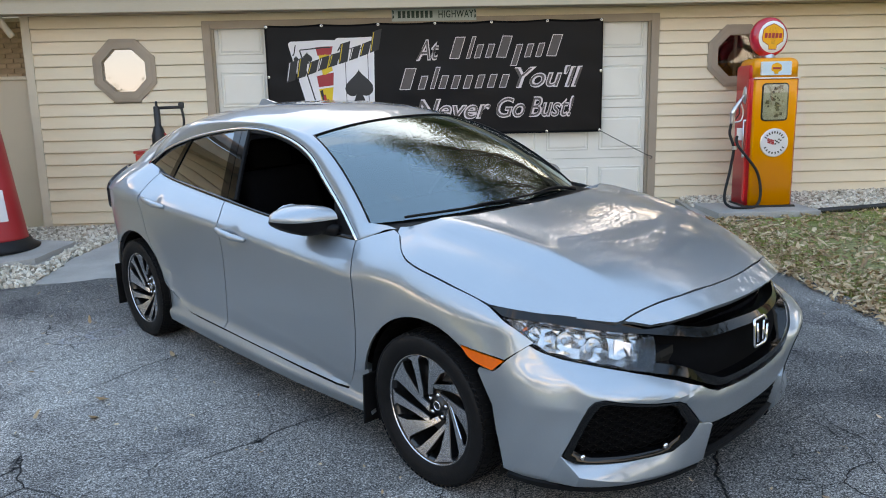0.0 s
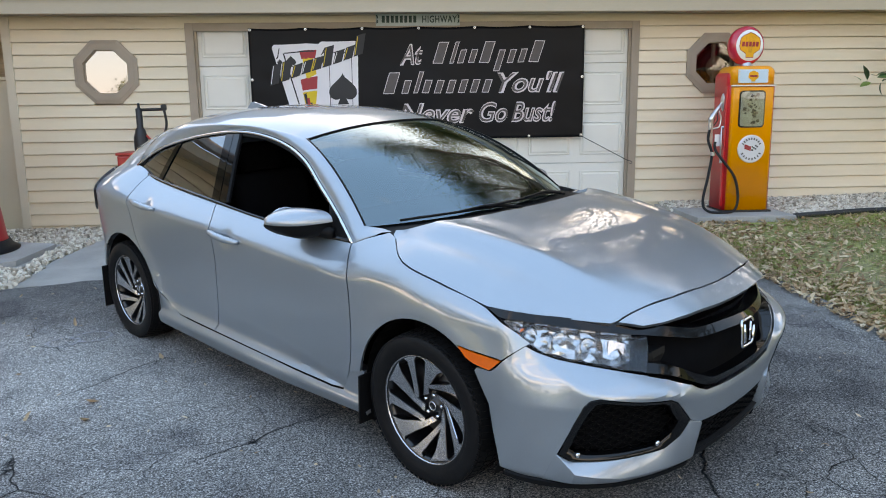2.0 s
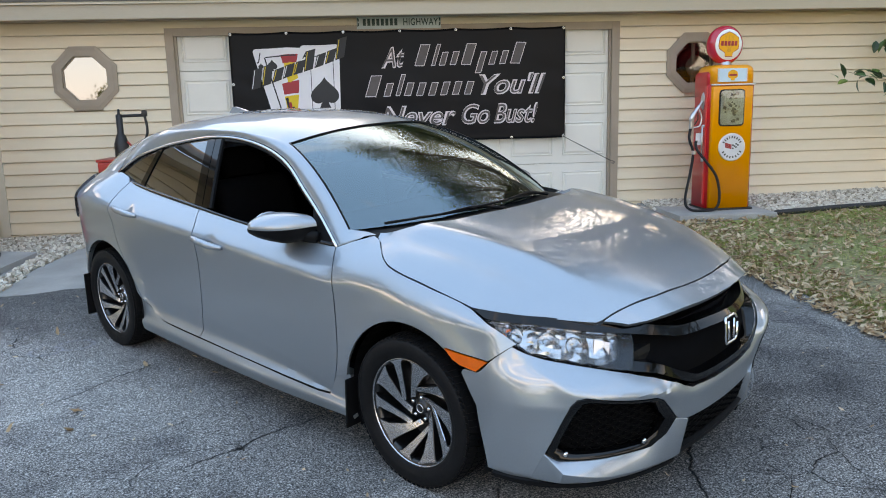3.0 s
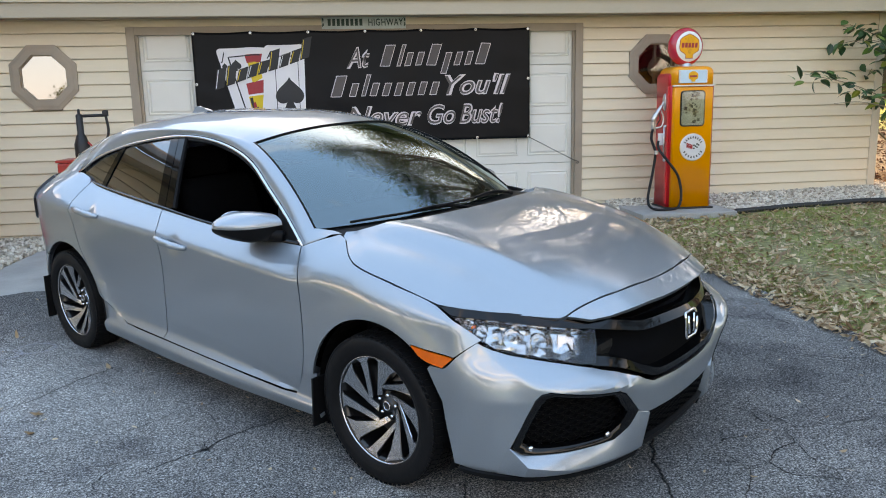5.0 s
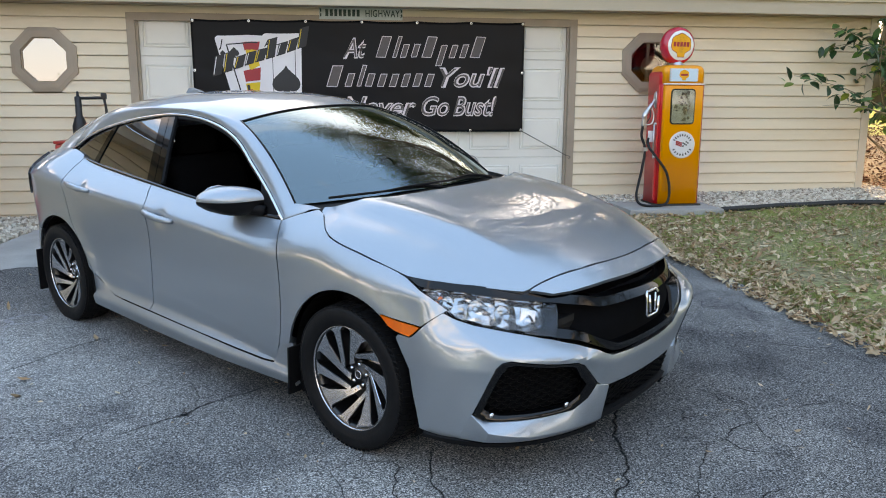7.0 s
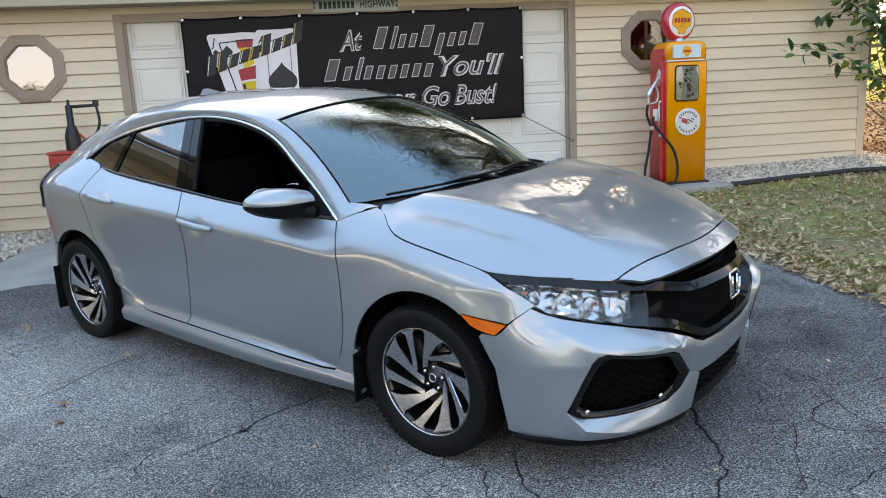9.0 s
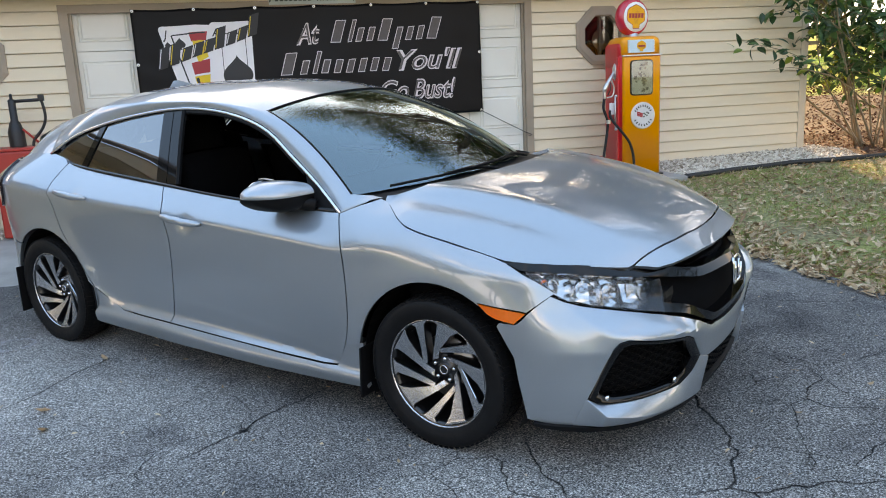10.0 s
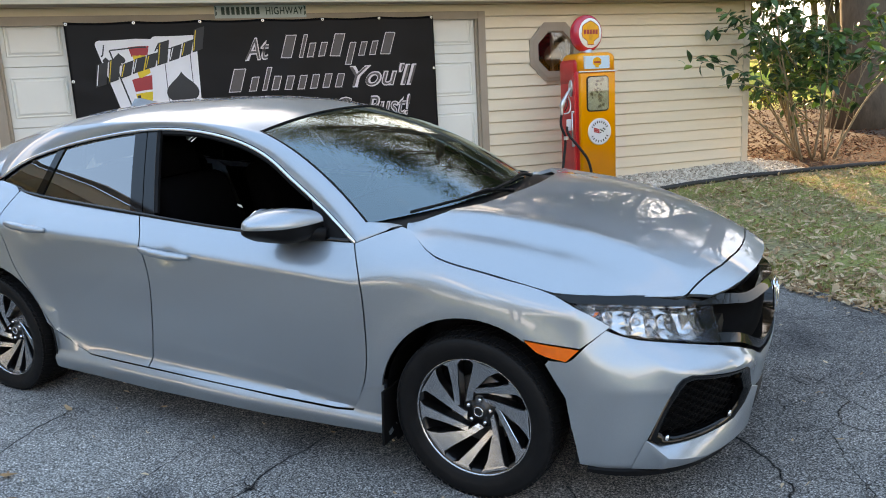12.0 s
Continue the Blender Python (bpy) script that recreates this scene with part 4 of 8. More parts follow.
part("hook", tube(spline([(2.05, 5.79, 1.13), (2.03, 5.785, 1.15), (2.042, 5.785, 1.165)], 5), 0.003, 6), STEEL, cord)

# ---- petrol pump on its pad ----
PX0, PX1, PY0, PY1, PZ = 3.47, 3.93, 5.05, 5.47, 0.333
pad = thing("concrete_pad", "low grey concrete pad under the pump", "pad")
part("slab", box(3.03, 4.10, 4.74, 5.55, 0.21, 0.325, 0.01), CONCRETE, pad)
pump = thing("gas_pump", "vintage orange and red petrol pump with round globe", "gas pump")


def rounded_box(x0, x1, y0, y1, z0, z1, r, rt):
    """Upright box with round corners and a round top edge."""
    out = rounded(x0, x1, y0, y1, r, 0, 6)
    bm = bmesh.new()
    cx, cy = (x0 + x1) / 2, (y0 + y1) / 2
    rings = [[bm.verts.new((x, y, z0)) for x, y in out]]
    for k in range(7):
        a = math.pi / 2 * k / 6
        ins = rt * (1 - math.cos(a))
        rings.append([bm.verts.new((cx + (x - cx) * (1 - ins / ((x1 - x0) / 2)), cy + (y - cy) * (1 - ins / ((y1 - y0) / 2)), z1 - rt + rt * math.sin(a))) for x, y in out])
    for A, B in zip(rings, rings[1:]):
        for i in range(len(A)):
            j = (i + 1) % len(A)
            bm.faces.new((A[i], A[j], B[j], B[i]))
    bm.faces.new(rings[-1])
    bm.faces.new(rings[0][::-1])
    bmesh.ops.recalc_face_normals(bm, faces=bm.faces[:])
    return bm


part("plinth", box(PX0 - 0.035, PX1 + 0.035, PY0 - 0.02, PY1 + 0.02, PZ - 0.01, PZ + 0.012, 0.004), BLACK_IRON, pump)
part("body", rounded_box(PX0 - 0.03, PX1 + 0.03, PY0 + 0.03, PY1, PZ + 0.01, 1.70, 0.05, 0.05), PUMP_RED, pump, "red enamelled cabinet sides", True)
part("side_rib", box(PX0 - 0.042, PX0 - 0.022, PY0 + 0.055, PY0 + 0.10, PZ + 0.05, 1.66, 0.006), PUMP_RED, pump)
fb = rounded_box(PX0, PX1, PY0, PY0 + 0.12, PZ + 0.014, 1.655, 0.03, 0.01)
part("front_door", fb, PUMP_ORANGE, pump, "orange enamelled front door", True)
crown = bmesh.new()
join(crown, rounded_box(PX0 - 0.012, PX1 + 0.012, PY0 + 0.012, PY1 - 0.02, 1.672, 1.875, 0.06, 0.07))
part("crown", crown, PUMP_ORANGE, pump, "orange rounded crown", True)
cheek = rounded_box(PX0 - 0.034, PX0 + 0.06, PY0 + 0.05, PY1 - 0.01, 1.55, 1.82, 0.04, 0.06)
part("cheek", cheek, PUMP_RED, pump, "red rounded shoulder", True)
part("chrome_band", box(PX0 - 0.012, PX1 + 0.012, PY0 - 0.006, PY0 + 0.02, 1.660, 1.676, 0.004), STEEL, pump, "chrome band")
win = part("meter_window", plate(rounded(3.548, 3.826, 1.232, 1.618, 0.04), PY0 - 0.012, PY0 + 0.005), BLACK_RUBBER, pump, "black rubber window gasket")
DIAL = mat("faded_dial_card", (0.66, 0.66, 0.55), 0.6, vary=0.35, scale=9)
part("dial_card", plate(rounded(3.561, 3.813, 1.246, 1.604, 0.03), PY0 - 0.0145, PY0 - 0.011), DIAL, win, "faded pale dial card")
rng = random.Random(12)
for k in range(30):
    x, z = rng.gauss(3.69, 0.035), rng.uniform(1.28, 1.58)
    s = rng.uniform(0.008, 0.022)
    part("dial_mark", plate([(x - s, z - s * rng.uniform(0.5, 1.2)), (x + s * 0.8, z - s), (x + s, z + s * 0.7), (x - s * 0.4, z + s)], PY0 - 0.0165 - 0.0001 * k, PY0 - 0.0146), BLACK_IRON if k % 3 else TAUPE, win)
part("window_glass", plate(rounded(3.558, 3.816, 1.242, 1.608, 0.03), PY0 - 0.024, PY0 - 0.021), CLEAR_PANE, win).visible_shadow = False
DISPLAY = mat("pale_blue_panel", (0.50, 0.66, 0.74), 0.4, vary=0.08)
part("brand_panel", plate(rounded(3.525, 3.842, 1.697, 1.835, 0.008), PY0 - 0.004, PY0 + 0.03), DISPLAY, pump, "pale blue panel with emblem")
for x in (3.527, 3.832):
    for k in range(4):
        part("chrome_strip", box(x, x + 0.012, PY0 - 0.010, PY0, 1.70 + 0.034 * k, 1.725 + 0.034 * k, 0.003), STEEL, pump)


def fan_shape(cx, cz, r):
    pts = [(cx - 0.35 * r, cz - 1.0 * r), (cx + 0.35 * r, cz - 1.0 * r), (cx + 0.38 * r, cz - 0.68 * r)]
    for k in range(13):
        a = radians(-28 + 236 * k / 12)
        q = r * (1.0 + 0.05 * math.cos(12 * (a + 0.5)))
        pts.append((cx + q * math.cos(a), cz + 0.1 * r + 0.92 * q * math.sin(a)))
    return pts + [(cx - 0.38 * r, cz - 0.68 * r)]


part("emblem", plate(fan_shape(3.684, 1.765, 0.055), PY0 - 0.008, PY0 - 0.004), EMBLEM_GOLD, pump, "golden fan-shaped emblem")
part("emblem_bar", box(3.645, 3.725, PY0 - 0.010, PY0 - 0.008, 1.757, 1.777), INK_RED, pump)
# globe
GLOBE = Matrix.Translation((3.675, 5.255, 2.088)) @ Matrix.Rotation(radians(9), 4, "Z") @ Matrix.Rotation(math.pi / 2, 4, "X")
part("globe_neck", lathe([(0.0, 1.86), (0.085, 1.86), (0.095, 1.868), (0.085, 1.88), (0.07, 1.895), (0.07, 1.925), (0.0, 1.93)], 28, Matrix.Translation((3.675, 5.255, 0))), STEEL, pump, "chrome collar", True)
part("globe", lathe([(0.0, -0.08), (0.13, -0.08), (0.175, -0.07), (0.20, -0.035), (0.205, 0.0), (0.20, 0.035), (0.178, 0.066), (0.164, 0.074), (0.0, 0.074)], 48, GLOBE), mat("red_globe_glass", (0.62, 0.012, 0.035), 0.22, vary=0.08, coat=0.8), pump, "red globe body", True)
face = part("globe_face", lathe([(0.0, 0.0795), (0.10, 0.079), (0.160, 0.076), (0.163, 0.071), (0.0, 0.071)], 48, GLOBE), mat("white_globe_glass", (0.80, 0.78, 0.74), 0.25, vary=0.04, coat=0.5), pump, "white round globe face", True)


def on_globe(outline, d, name, material):
    bm = slab(outline, 0.0790 + d, 0.0805 + d)
    bm.transform(GLOBE)
    return part(name, bm, material, face)


on_globe(fan_shape(0.0, 0.0, 0.128), 0.0, "emblem_edge", INK_RED)
on_globe(fan_shape(0.0, 0.0, 0.121), 0.0012, "emblem", EMBLEM_GOLD)
for k in range(5):
    x = -0.098 + k * 0.041
    on_globe([(x, -0.012), (x + 0.031, -0.012), (x + 0.034, 0.038), (x + 0.003, 0.038)], 0.0025, "letter_bar", INK_RED)
for k in range(7):
    a = radians(-24 + 8 * k + 90)
    on_globe([(0.012 * math.cos(a) * 3, -0.075), (0.012 * math.cos(a) * 3 + 0.0025, -0.075), (0.10 * math.cos(a) * 1.4 + 0.0025, 0.075 + 0.02 * math.sin(a)), (0.10 * math.cos(a) * 1.4, 0.075 + 0.02 * math.sin(a))], 0.0016, "fan_line", mat("amber_line", (0.6, 0.22, 0.01), 0.5) if k == 0 else bpy.data.materials["amber_line"])
# round badge
LOGO = Matrix.Translation((3.706, PY0, 1.005)) @ Matrix.Rotation(math.pi / 2, 4, "X")
badge = part("badge", lathe([(0.0, 0.006), (0.145, 0.006), (0.150, 0.004), (0.150, -0.002), (0.0, -0.002)], 40, LOGO), STEEL, pump, "round silver badge with bars for lettering")
part("badge_face", lathe([(0.0, 0.0075), (0.140, 0.0075), (0.142, 0.005), (0.0, 0.005)], 40, LOGO), mat("silver_blue_face", (0.60, 0.63, 0.66), 0.35, 0.3, vary=0.1), badge)
for a0, a1, n in ((150, 30, 9), (208, 332, 8)):
    for k in range(n):
        a = radians(a0 + (a1 - a0) * k / (n - 1))
        bm = box(-0.0065, 0.0065, -0.012, 0.012, 0.0075, 0.0088)
        bm.transform(LOGO @ Matrix.Translation((0.108 * math.cos(a), 0.108 * math.sin(a), 0)) @ Matrix.Rotation(a - math.pi / 2, 4, "Z"))
        part("letter_bar", bm, INK_BLACK, badge)
for s, material in ((-1, INK_RED), (1, INK_BLACK)):
    for i in range(4):
        for j in range(3):
            if s < 0 or (i + j) % 2 == 0:
                x, y = s * (0.012 + 0.018 * i), -0.012 + 0.017 * j + 0.006 * i
                bm = box(x - 0.0085, x + 0.0085, y - 0.008, y + 0.008, 0.0075, 0.0088)
                bm.transform(LOGO)
                part("flag_check", bm, material, badge)
# side gear: nozzle boot, nozzle, rail, hose
SX = PX0 - 0.03
part("nozzle_boot", lathe([(0.0, 0.02), (0.035, 0.02), (0.05, 0.012), (0.058, 0.0), (0.0, 0.0)], 20, Matrix.Translation((SX, 5.20, 1.50)) @ Matrix.Rotation(-math.pi / 2, 4, "Y") @ Matrix.Diagonal((1.7, 0.8, 1, 1))), STEEL, pump, "chrome nozzle holder", True)
nz = part("nozzle", tube(spline([(SX - 0.02, 5.19, 1.50), (SX - 0.05, 5.18, 1.45), (SX - 0.11, 5.16, 1.38), (SX - 0.15, 5.15, 1.31), (SX - 0.155, 5.15, 1.21)], 6), [0.014] * 6 + [0.022] * 7 + [0.028] * 6 + [0.02] * 6, 10), STEEL, pump, "worn steel fuel nozzle", True)
part("trigger_guard", tube(spline([(SX - 0.06, 5.17, 1.42), (SX - 0.03, 5.165, 1.33), (SX - 0.05, 5.16, 1.24), (SX - 0.12, 5.155, 1.22)], 6), 0.009, 8), STEEL, nz, smooth=True)
part("lever", tube([(SX - 0.075, 5.165, 1.39), (SX - 0.07, 5.16, 1.31), (SX - 0.11, 5.155, 1.25)], 0.006, 6), BLACK_IRON, nz, smooth=True)
part("hose", tube(spline([(SX - 0.155, 5.15, 1.22), (SX - 0.17, 5.14, 1.10), (SX - 0.13, 5.12, 0.95), (SX - 0.165, 5.10, 0.72), (SX - 0.235, 5.04, 0.45), (SX - 0.20, 4.98, 0.352), (SX - 0.05, 4.93, 0.343), (SX + 0.08, 4.95, 0.365),
                          (SX + 0.125, 4.985, 0.50), (SX + 0.09, 5.01, 0.70), (SX - 0.02, 5.03, 0.86), (SX - 0.10, 5.08, 0.98), (SX - 0.09, 5.15, 1.06), (SX - 0.02, 5.22, 1.10)], 8), 0.0145, 10), BLACK_RUBBER, pump, "black rubber hose hanging to the pad", True)
part("hose_clip", lathe([(0.0, -0.02), (0.026, -0.02), (0.026, 0.02), (0.0, 0.02)], 14, Matrix.Translation((SX - 0.125, 5.11, 0.955))), STEEL, pump, "steel hose clip")
part("tag", box(SX - 0.09, SX - 0.03, 5.155, 5.16, 1.03, 1.16, 0.004), INK_WHITE, pump, "white paper tag")
part("grab_rail", tube([(SX - 0.03, 5.13, 0.86), (SX - 0.034, 5.13, 1.24)], 0.009, 8), STEEL, pump, "slim chrome rail", True)
for z in (0.865, 1.235):
    part("rail_mount", lathe([(0.0, 0.035), (0.014, 0.035), (0.018, 0.0), (0.0, 0.0)], 12, Matrix.Translation((SX, 5.13, z)) @ Matrix.Rotation(-math.pi / 2, 4, "Y")), STEEL, pump, smooth=True)

# ---- edging along the bed ----
edge = thing("bed_edging", "black plastic lawn edging along the pebble bed", "edging")
pts = [(x, edging_y(x), ground_z(x, edging_y(x)) + 0.035 + 0.012 * noise.noise((x * 2, 0, 0))) for x in np.arange(4.12, 12.2, 0.15)]
part("strip", tube(pts, 0.030, 8), EDGING, edge, smooth=True)
bm = bmesh.new()
vs = [[bm.verts.new((x, y + 0.02 + d, z - h)) for d, h in ((0, 0), (0, 0.12), (0.02, 0.12), (0.02, 0))] for x, y, z in pts]
for a, b in zip(vs, vs[1:]):
    for i in range(4):
        bm.faces.new((a[i], a[(i + 1) % 4], b[(i + 1) % 4], b[i]))
bm.faces.new(vs[0][::-1])
bm.faces.new(vs[-1])
bmesh.ops.recalc_face_normals(bm, faces=bm.faces[:])
part("skirt", bm, EDGING, edge)

# ---- left end: neighbouring wall, cone, pad ----
tagged(part("wall_left", box(-9.0, -4.286, 6.05, 6.2, -0.2, 1.83, 0.004), BEIGE), "smooth beige wall beside the garage", "wall", kind="structure")
tagged(part("wall_left_cap", box(-9.0, -4.286, 6.02, 6.22, 1.834, 1.87, 0.004), BEIGE), "beige coping of the low wall", "wall", kind="structure")
house = tagged(new("wall_house"), "tan brick house wall with pale soffit behind", "house", kind="structure")
part("wall", box(-12.0, -4.6, 8.6, 8.8, -0.2, 3.2), BRICK, house)
BRICKM = bpy.data.meshes.new("brick")
bb = box(-0.1, 0.1, -0.012, 0.012, -0.03, 0.03, 0.004, seg=1)
bb.to_mesh(BRICKM)
bb.free()
BRICKM.materials.append(mat("tan_brick_face", (0.47, 0.32, 0.22), 0.85, vary=0.3, scale=20, bump=0.4, rnd=0.6))
for r in range(12):
    for k in range(8):
        ob = new("brick", BRICKM)
        ob.parent = house
        ob.matrix_world = Matrix.Translation((-6.3 + 0.21 * k + (0.105 if r % 2 else 0), 8.595, 1.9 + 0.07 * r))
part("soffit", box(-12.0, -4.45, 7.6, 8.8, 2.72, 2.78), BEIGE, house)
part("fascia", box(-12.0, -4.45, 7.55, 7.6, 2.66, 2.86, 0.004), FASCIA, house)
camera_unit = thing("security_camera", "small white wall security camera under the soffit", "camera")
part("bracket", lathe([(0.0, 0.0), (0.05, 0.0), (0.045, 0.02), (0.0, 0.02)], 16, Matrix.Translation((-5.45, 8.57, 2.45)) @ Matrix.Rotation(math.pi / 2, 4, "X")), INK_WHITE, camera_unit)
part("housing", lathe([(0.0, 0.0), (0.045, 0.0), (0.05, 0.01), (0.05, 0.15), (0.0, 0.155)], 16, Matrix.Translation((-5.45, 8.52, 2.45)) @ Matrix.Rotation(radians(115), 4, "X")), INK_WHITE, camera_unit, smooth=True)
downpipe = thing("downpipe", "beige downpipe elbow at the eave", "downpipe")
part("pipe", tube(spline([(-4.45, 5.62, 2.55), (-4.42, 5.70, 2.42), (-4.36, 5.78, 2.28)], 5), 0.035, 8), BEIGE, downpipe, smooth=True)
pad2 = thing("concrete_slab", "grey concrete slab under the red cone", "slab")
part("slab", slab([(-5.0, 4.55), (-3.86, 4.03), (-3.60, 4.15), (-3.52, 4.85), (-3.95, 5.0), (-5.0, 5.1)], -0.06, 0.045, top=ground_z), CONCRETE, pad2)
cone = thing("giant_cone", "large red tapered cone with black foot on a slab", "cone")
CB = Matrix.Translation((-4.22, 4.62, ground_z(-4.22, 4.62) + 0.045))
part("base", lathe([(0.0, 0.0), (0.41, 0.0), (0.42, 0.03), (0.36, 0.06), (0.335, 0.11), (0.0, 0.11)], 40, CB), BLACK_RUBBER, cone, "black rubber foot", True)
part("shell", lathe([(0.0, 0.10), (0.325, 0.10), (0.315, 0.13), (0.12, 1.72), (0.085, 1.76), (0.0, 1.765)], 48, CB), CONE_RED, cone, "glossy red tapered shell", True)
bm = bmesh.new()
vs = []
for j in range(7):
    h = 0.30 + 0.30 * j / 6
    r = 0.315 - (h - 0.13) * 0.195 / 1.59 + 0.003
    vs.append([bm.verts.new((r * math.cos(radians(a)), r * math.sin(radians(a)), h)) for a in range(200, 331, 10)])
for a, b in zip(vs, vs[1:]):
    for i in range(len(a) - 1):
        bm.faces.new((a[i], a[i + 1], b[i + 1], b[i]))
bm.transform(CB)
part("sticker", bm, INK_WHITE, cone, "white square sticker", True)

# ---- black and red lifting jack by the wall ----
JX, JY = -2.83, 5.58
jack = thing("lifting_jack", "black hand-operated lifting jack on a red base", "jack")
jz = ground_z(JX, JY)
part("column", lathe([(0.0, 0.0), (0.075, 0.0), (0.075, 0.88), (0.066, 0.905), (0.05, 0.96), (0.034, 0.985), (0.034, 1.18), (0.026, 1.19), (0.015, 1.19), (0.012, 1.24), (0.0, 1.245)], 20, Matrix.Translation((JX, JY, jz + 0.14))), BLACK_IRON, jack, "black iron column", True)
part("arm", tube([(JX, JY, jz + 1.310), (JX + 0.26, JY - 0.03, jz + 1.315)], 0.016, 8), BLACK_IRON, jack, smooth=True)
part("joint", box(JX + 0.245, JX + 0.30, JY - 0.05, JY, jz + 1.300, jz + 1.365, 0.012), BLACK_IRON, jack)
part("handle", tube(spline([(JX + 0.27, JY - 0.03, jz + 1.340), (JX + 0.29, JY - 0.03, jz + 1.160), (JX + 0.25, JY - 0.03, jz + 1.040), (JX + 0.16, JY - 0.03, jz + 0.930), (JX + 0.14, JY - 0.03, jz + 0.840)], 6), 0.014, 8), BLACK_IRON, jack, smooth=True)
part("lever", tube([(JX + 0.07, JY - 0.03, jz + 1.040), (JX + 0.20, JY - 0.03, jz + 0.900)], 0.011, 8), JACK_RED, jack, "red lever", True)
part("base_box", box(JX - 0.19, JX + 0.30, JY - 0.25, JY + 0.14, jz, jz + 0.84, 0.02), JACK_RED, jack, "red steel cabinet base")
part("base_top", box(JX - 0.20, JX + 0.31, JY - 0.26, JY + 0.15, jz + 0.841, jz + 0.87, 0.008), JACK_RED, jack)

# ---- the wing of the house beside the drive ----
wing_wall = tagged(new("wall_wing"), "cream lapped siding on the wing beside the drive", "house wall", kind="structure")
part("wall_core", box(-5.62, -5.46, 1.9, 6.04, -0.6, 2.75), BEIGE, wing_wall)
for k in range(-4, 20):
    b = plank(0, 1, LAP0 + k * LAP)
    b.transform(Matrix.Translation((-5.45, 0, 0)) @ Matrix.Rotation(math.pi / 2, 4, "Z") @ Matrix.Translation((0, -WALL_Y, 0)))
    for v in b.verts:
        v.co.y = 1.9 if v.co.y < 0.5 else 6.04
    part("plank", b, SIDING, wing_wall)
tagged(part("soffit", box(-5.60, -5.06, 1.9, 6.04, 2.66, 2.70), BEIGE), "beige soffit of the wing's eave", "soffit", kind="structure")
tagged(part("fascia", box(-5.06, -5.02, 1.9, 6.04, 2.64, 2.80, 0.004), FASCIA), "tan fascia board of the wing", "fascia", kind="structure")
wr = bmesh.new()
v = [wr.verts.new(c) for c in ((-5.0, 1.8, 2.80), (-5.0, 6.04, 2.80), (-8.0, 6.04, 4.2), (-8.0, 1.8, 4.2), (-5.0, 1.8, 2.86), (-5.0, 6.04, 2.86), (-8.0, 6.04, 4.26), (-8.0, 1.8, 4.26))]
for f in ((0, 1, 2, 3), (7, 6, 5, 4), (0, 4, 5, 1), (1, 5, 6, 2), (2, 6, 7, 3), (3, 7, 4, 0)):
    wr.faces.new([v[i] for i in f])
bmesh.ops.recalc_face_normals(wr, faces=wr.faces[:])
tagged(part("roof_wing", wr, SHINGLE), "dark shingled roof of the wing", "roof", kind="structure")


# ---- shape of the car: x ahead of the front axle, y to its left, z up ----
def curve(v, knots):
    """Smooth monotone curve through (v, w) knots."""
    ks = knots
    if v <= ks[0][0]:
        return ks[0][1]
    if v >= ks[-1][0]:
        return ks[-1][1]
    n = len(ks)
    d = [(ks[i + 1][1] - ks[i][1]) / (ks[i + 1][0] - ks[i][0]) for i in range(n - 1)]
    i = 0
    while v > ks[i + 1][0]:
        i += 1

    def slope(j):
        if j == 0:
            return d[0]
        if j == n - 1:
            return d[-1]
        return 0.0 if d[j - 1] * d[j] <= 0 else 2 * d[j - 1] * d[j] / (d[j - 1] + d[j])
    h = ks[i + 1][0] - ks[i][0]
    t = (v - ks[i][0]) / h
    return ((1 + 2 * t) * (1 - t) ** 2 * ks[i][1] + t * (1 - t) ** 2 * h * slope(i)
            + t * t * (3 - 2 * t) * ks[i + 1][1] - t * t * (1 - t) * h * slope(i + 1))


def belt(x):
    return curve(x, [(-3.5, 1.04), (-3.2, 1.10), (-2.9, 1.11), (-2.5, 1.04), (-1.74, 0.988), (-0.518, 0.935), (-0.343, 0.993), (-0.13, 0.908), (0.09, 0.862), (0.31, 0.81), (0.49, 0.71)])


def crease(x):
    return curve(x, [(-3.3, 0.95), (-2.5, 0.905), (-1.6, 0.868), (-1.05, 0.832), (-0.5, 0.792), (0.2, 0.742), (0.6, 0.70)])


def swage(x):
    return curve(x, [(-2.5, 0.53), (-2.2, 0.492), (-1.93, 0.468), (-1.6, 0.432), (-1.16, 0.400), (-0.82, 0.362), (-0.6, 0.318), (-0.45, 0.29), (0, 0.27)])


def glass_y(x, z):
    """Half width of the cabin's side at x, z."""
    return 0.783 - 0.50 * (z - 0.93) - 0.10 * max(0.0, z - 1.15) ** 1.5 - 0.03 * max(0.0, -x - 1.6) ** 1.5 - 0.02 * max(0.0, x + 0.9)


def tuck(s):
    """The fold under the swage line: quick inwards, slowly out again."""
    return (math.sqrt(s * s + 0.01) - 0.1) / 0.627 if s < 0.72 else math.cos(math.pi / 2 * (s - 0.72) / 0.28)


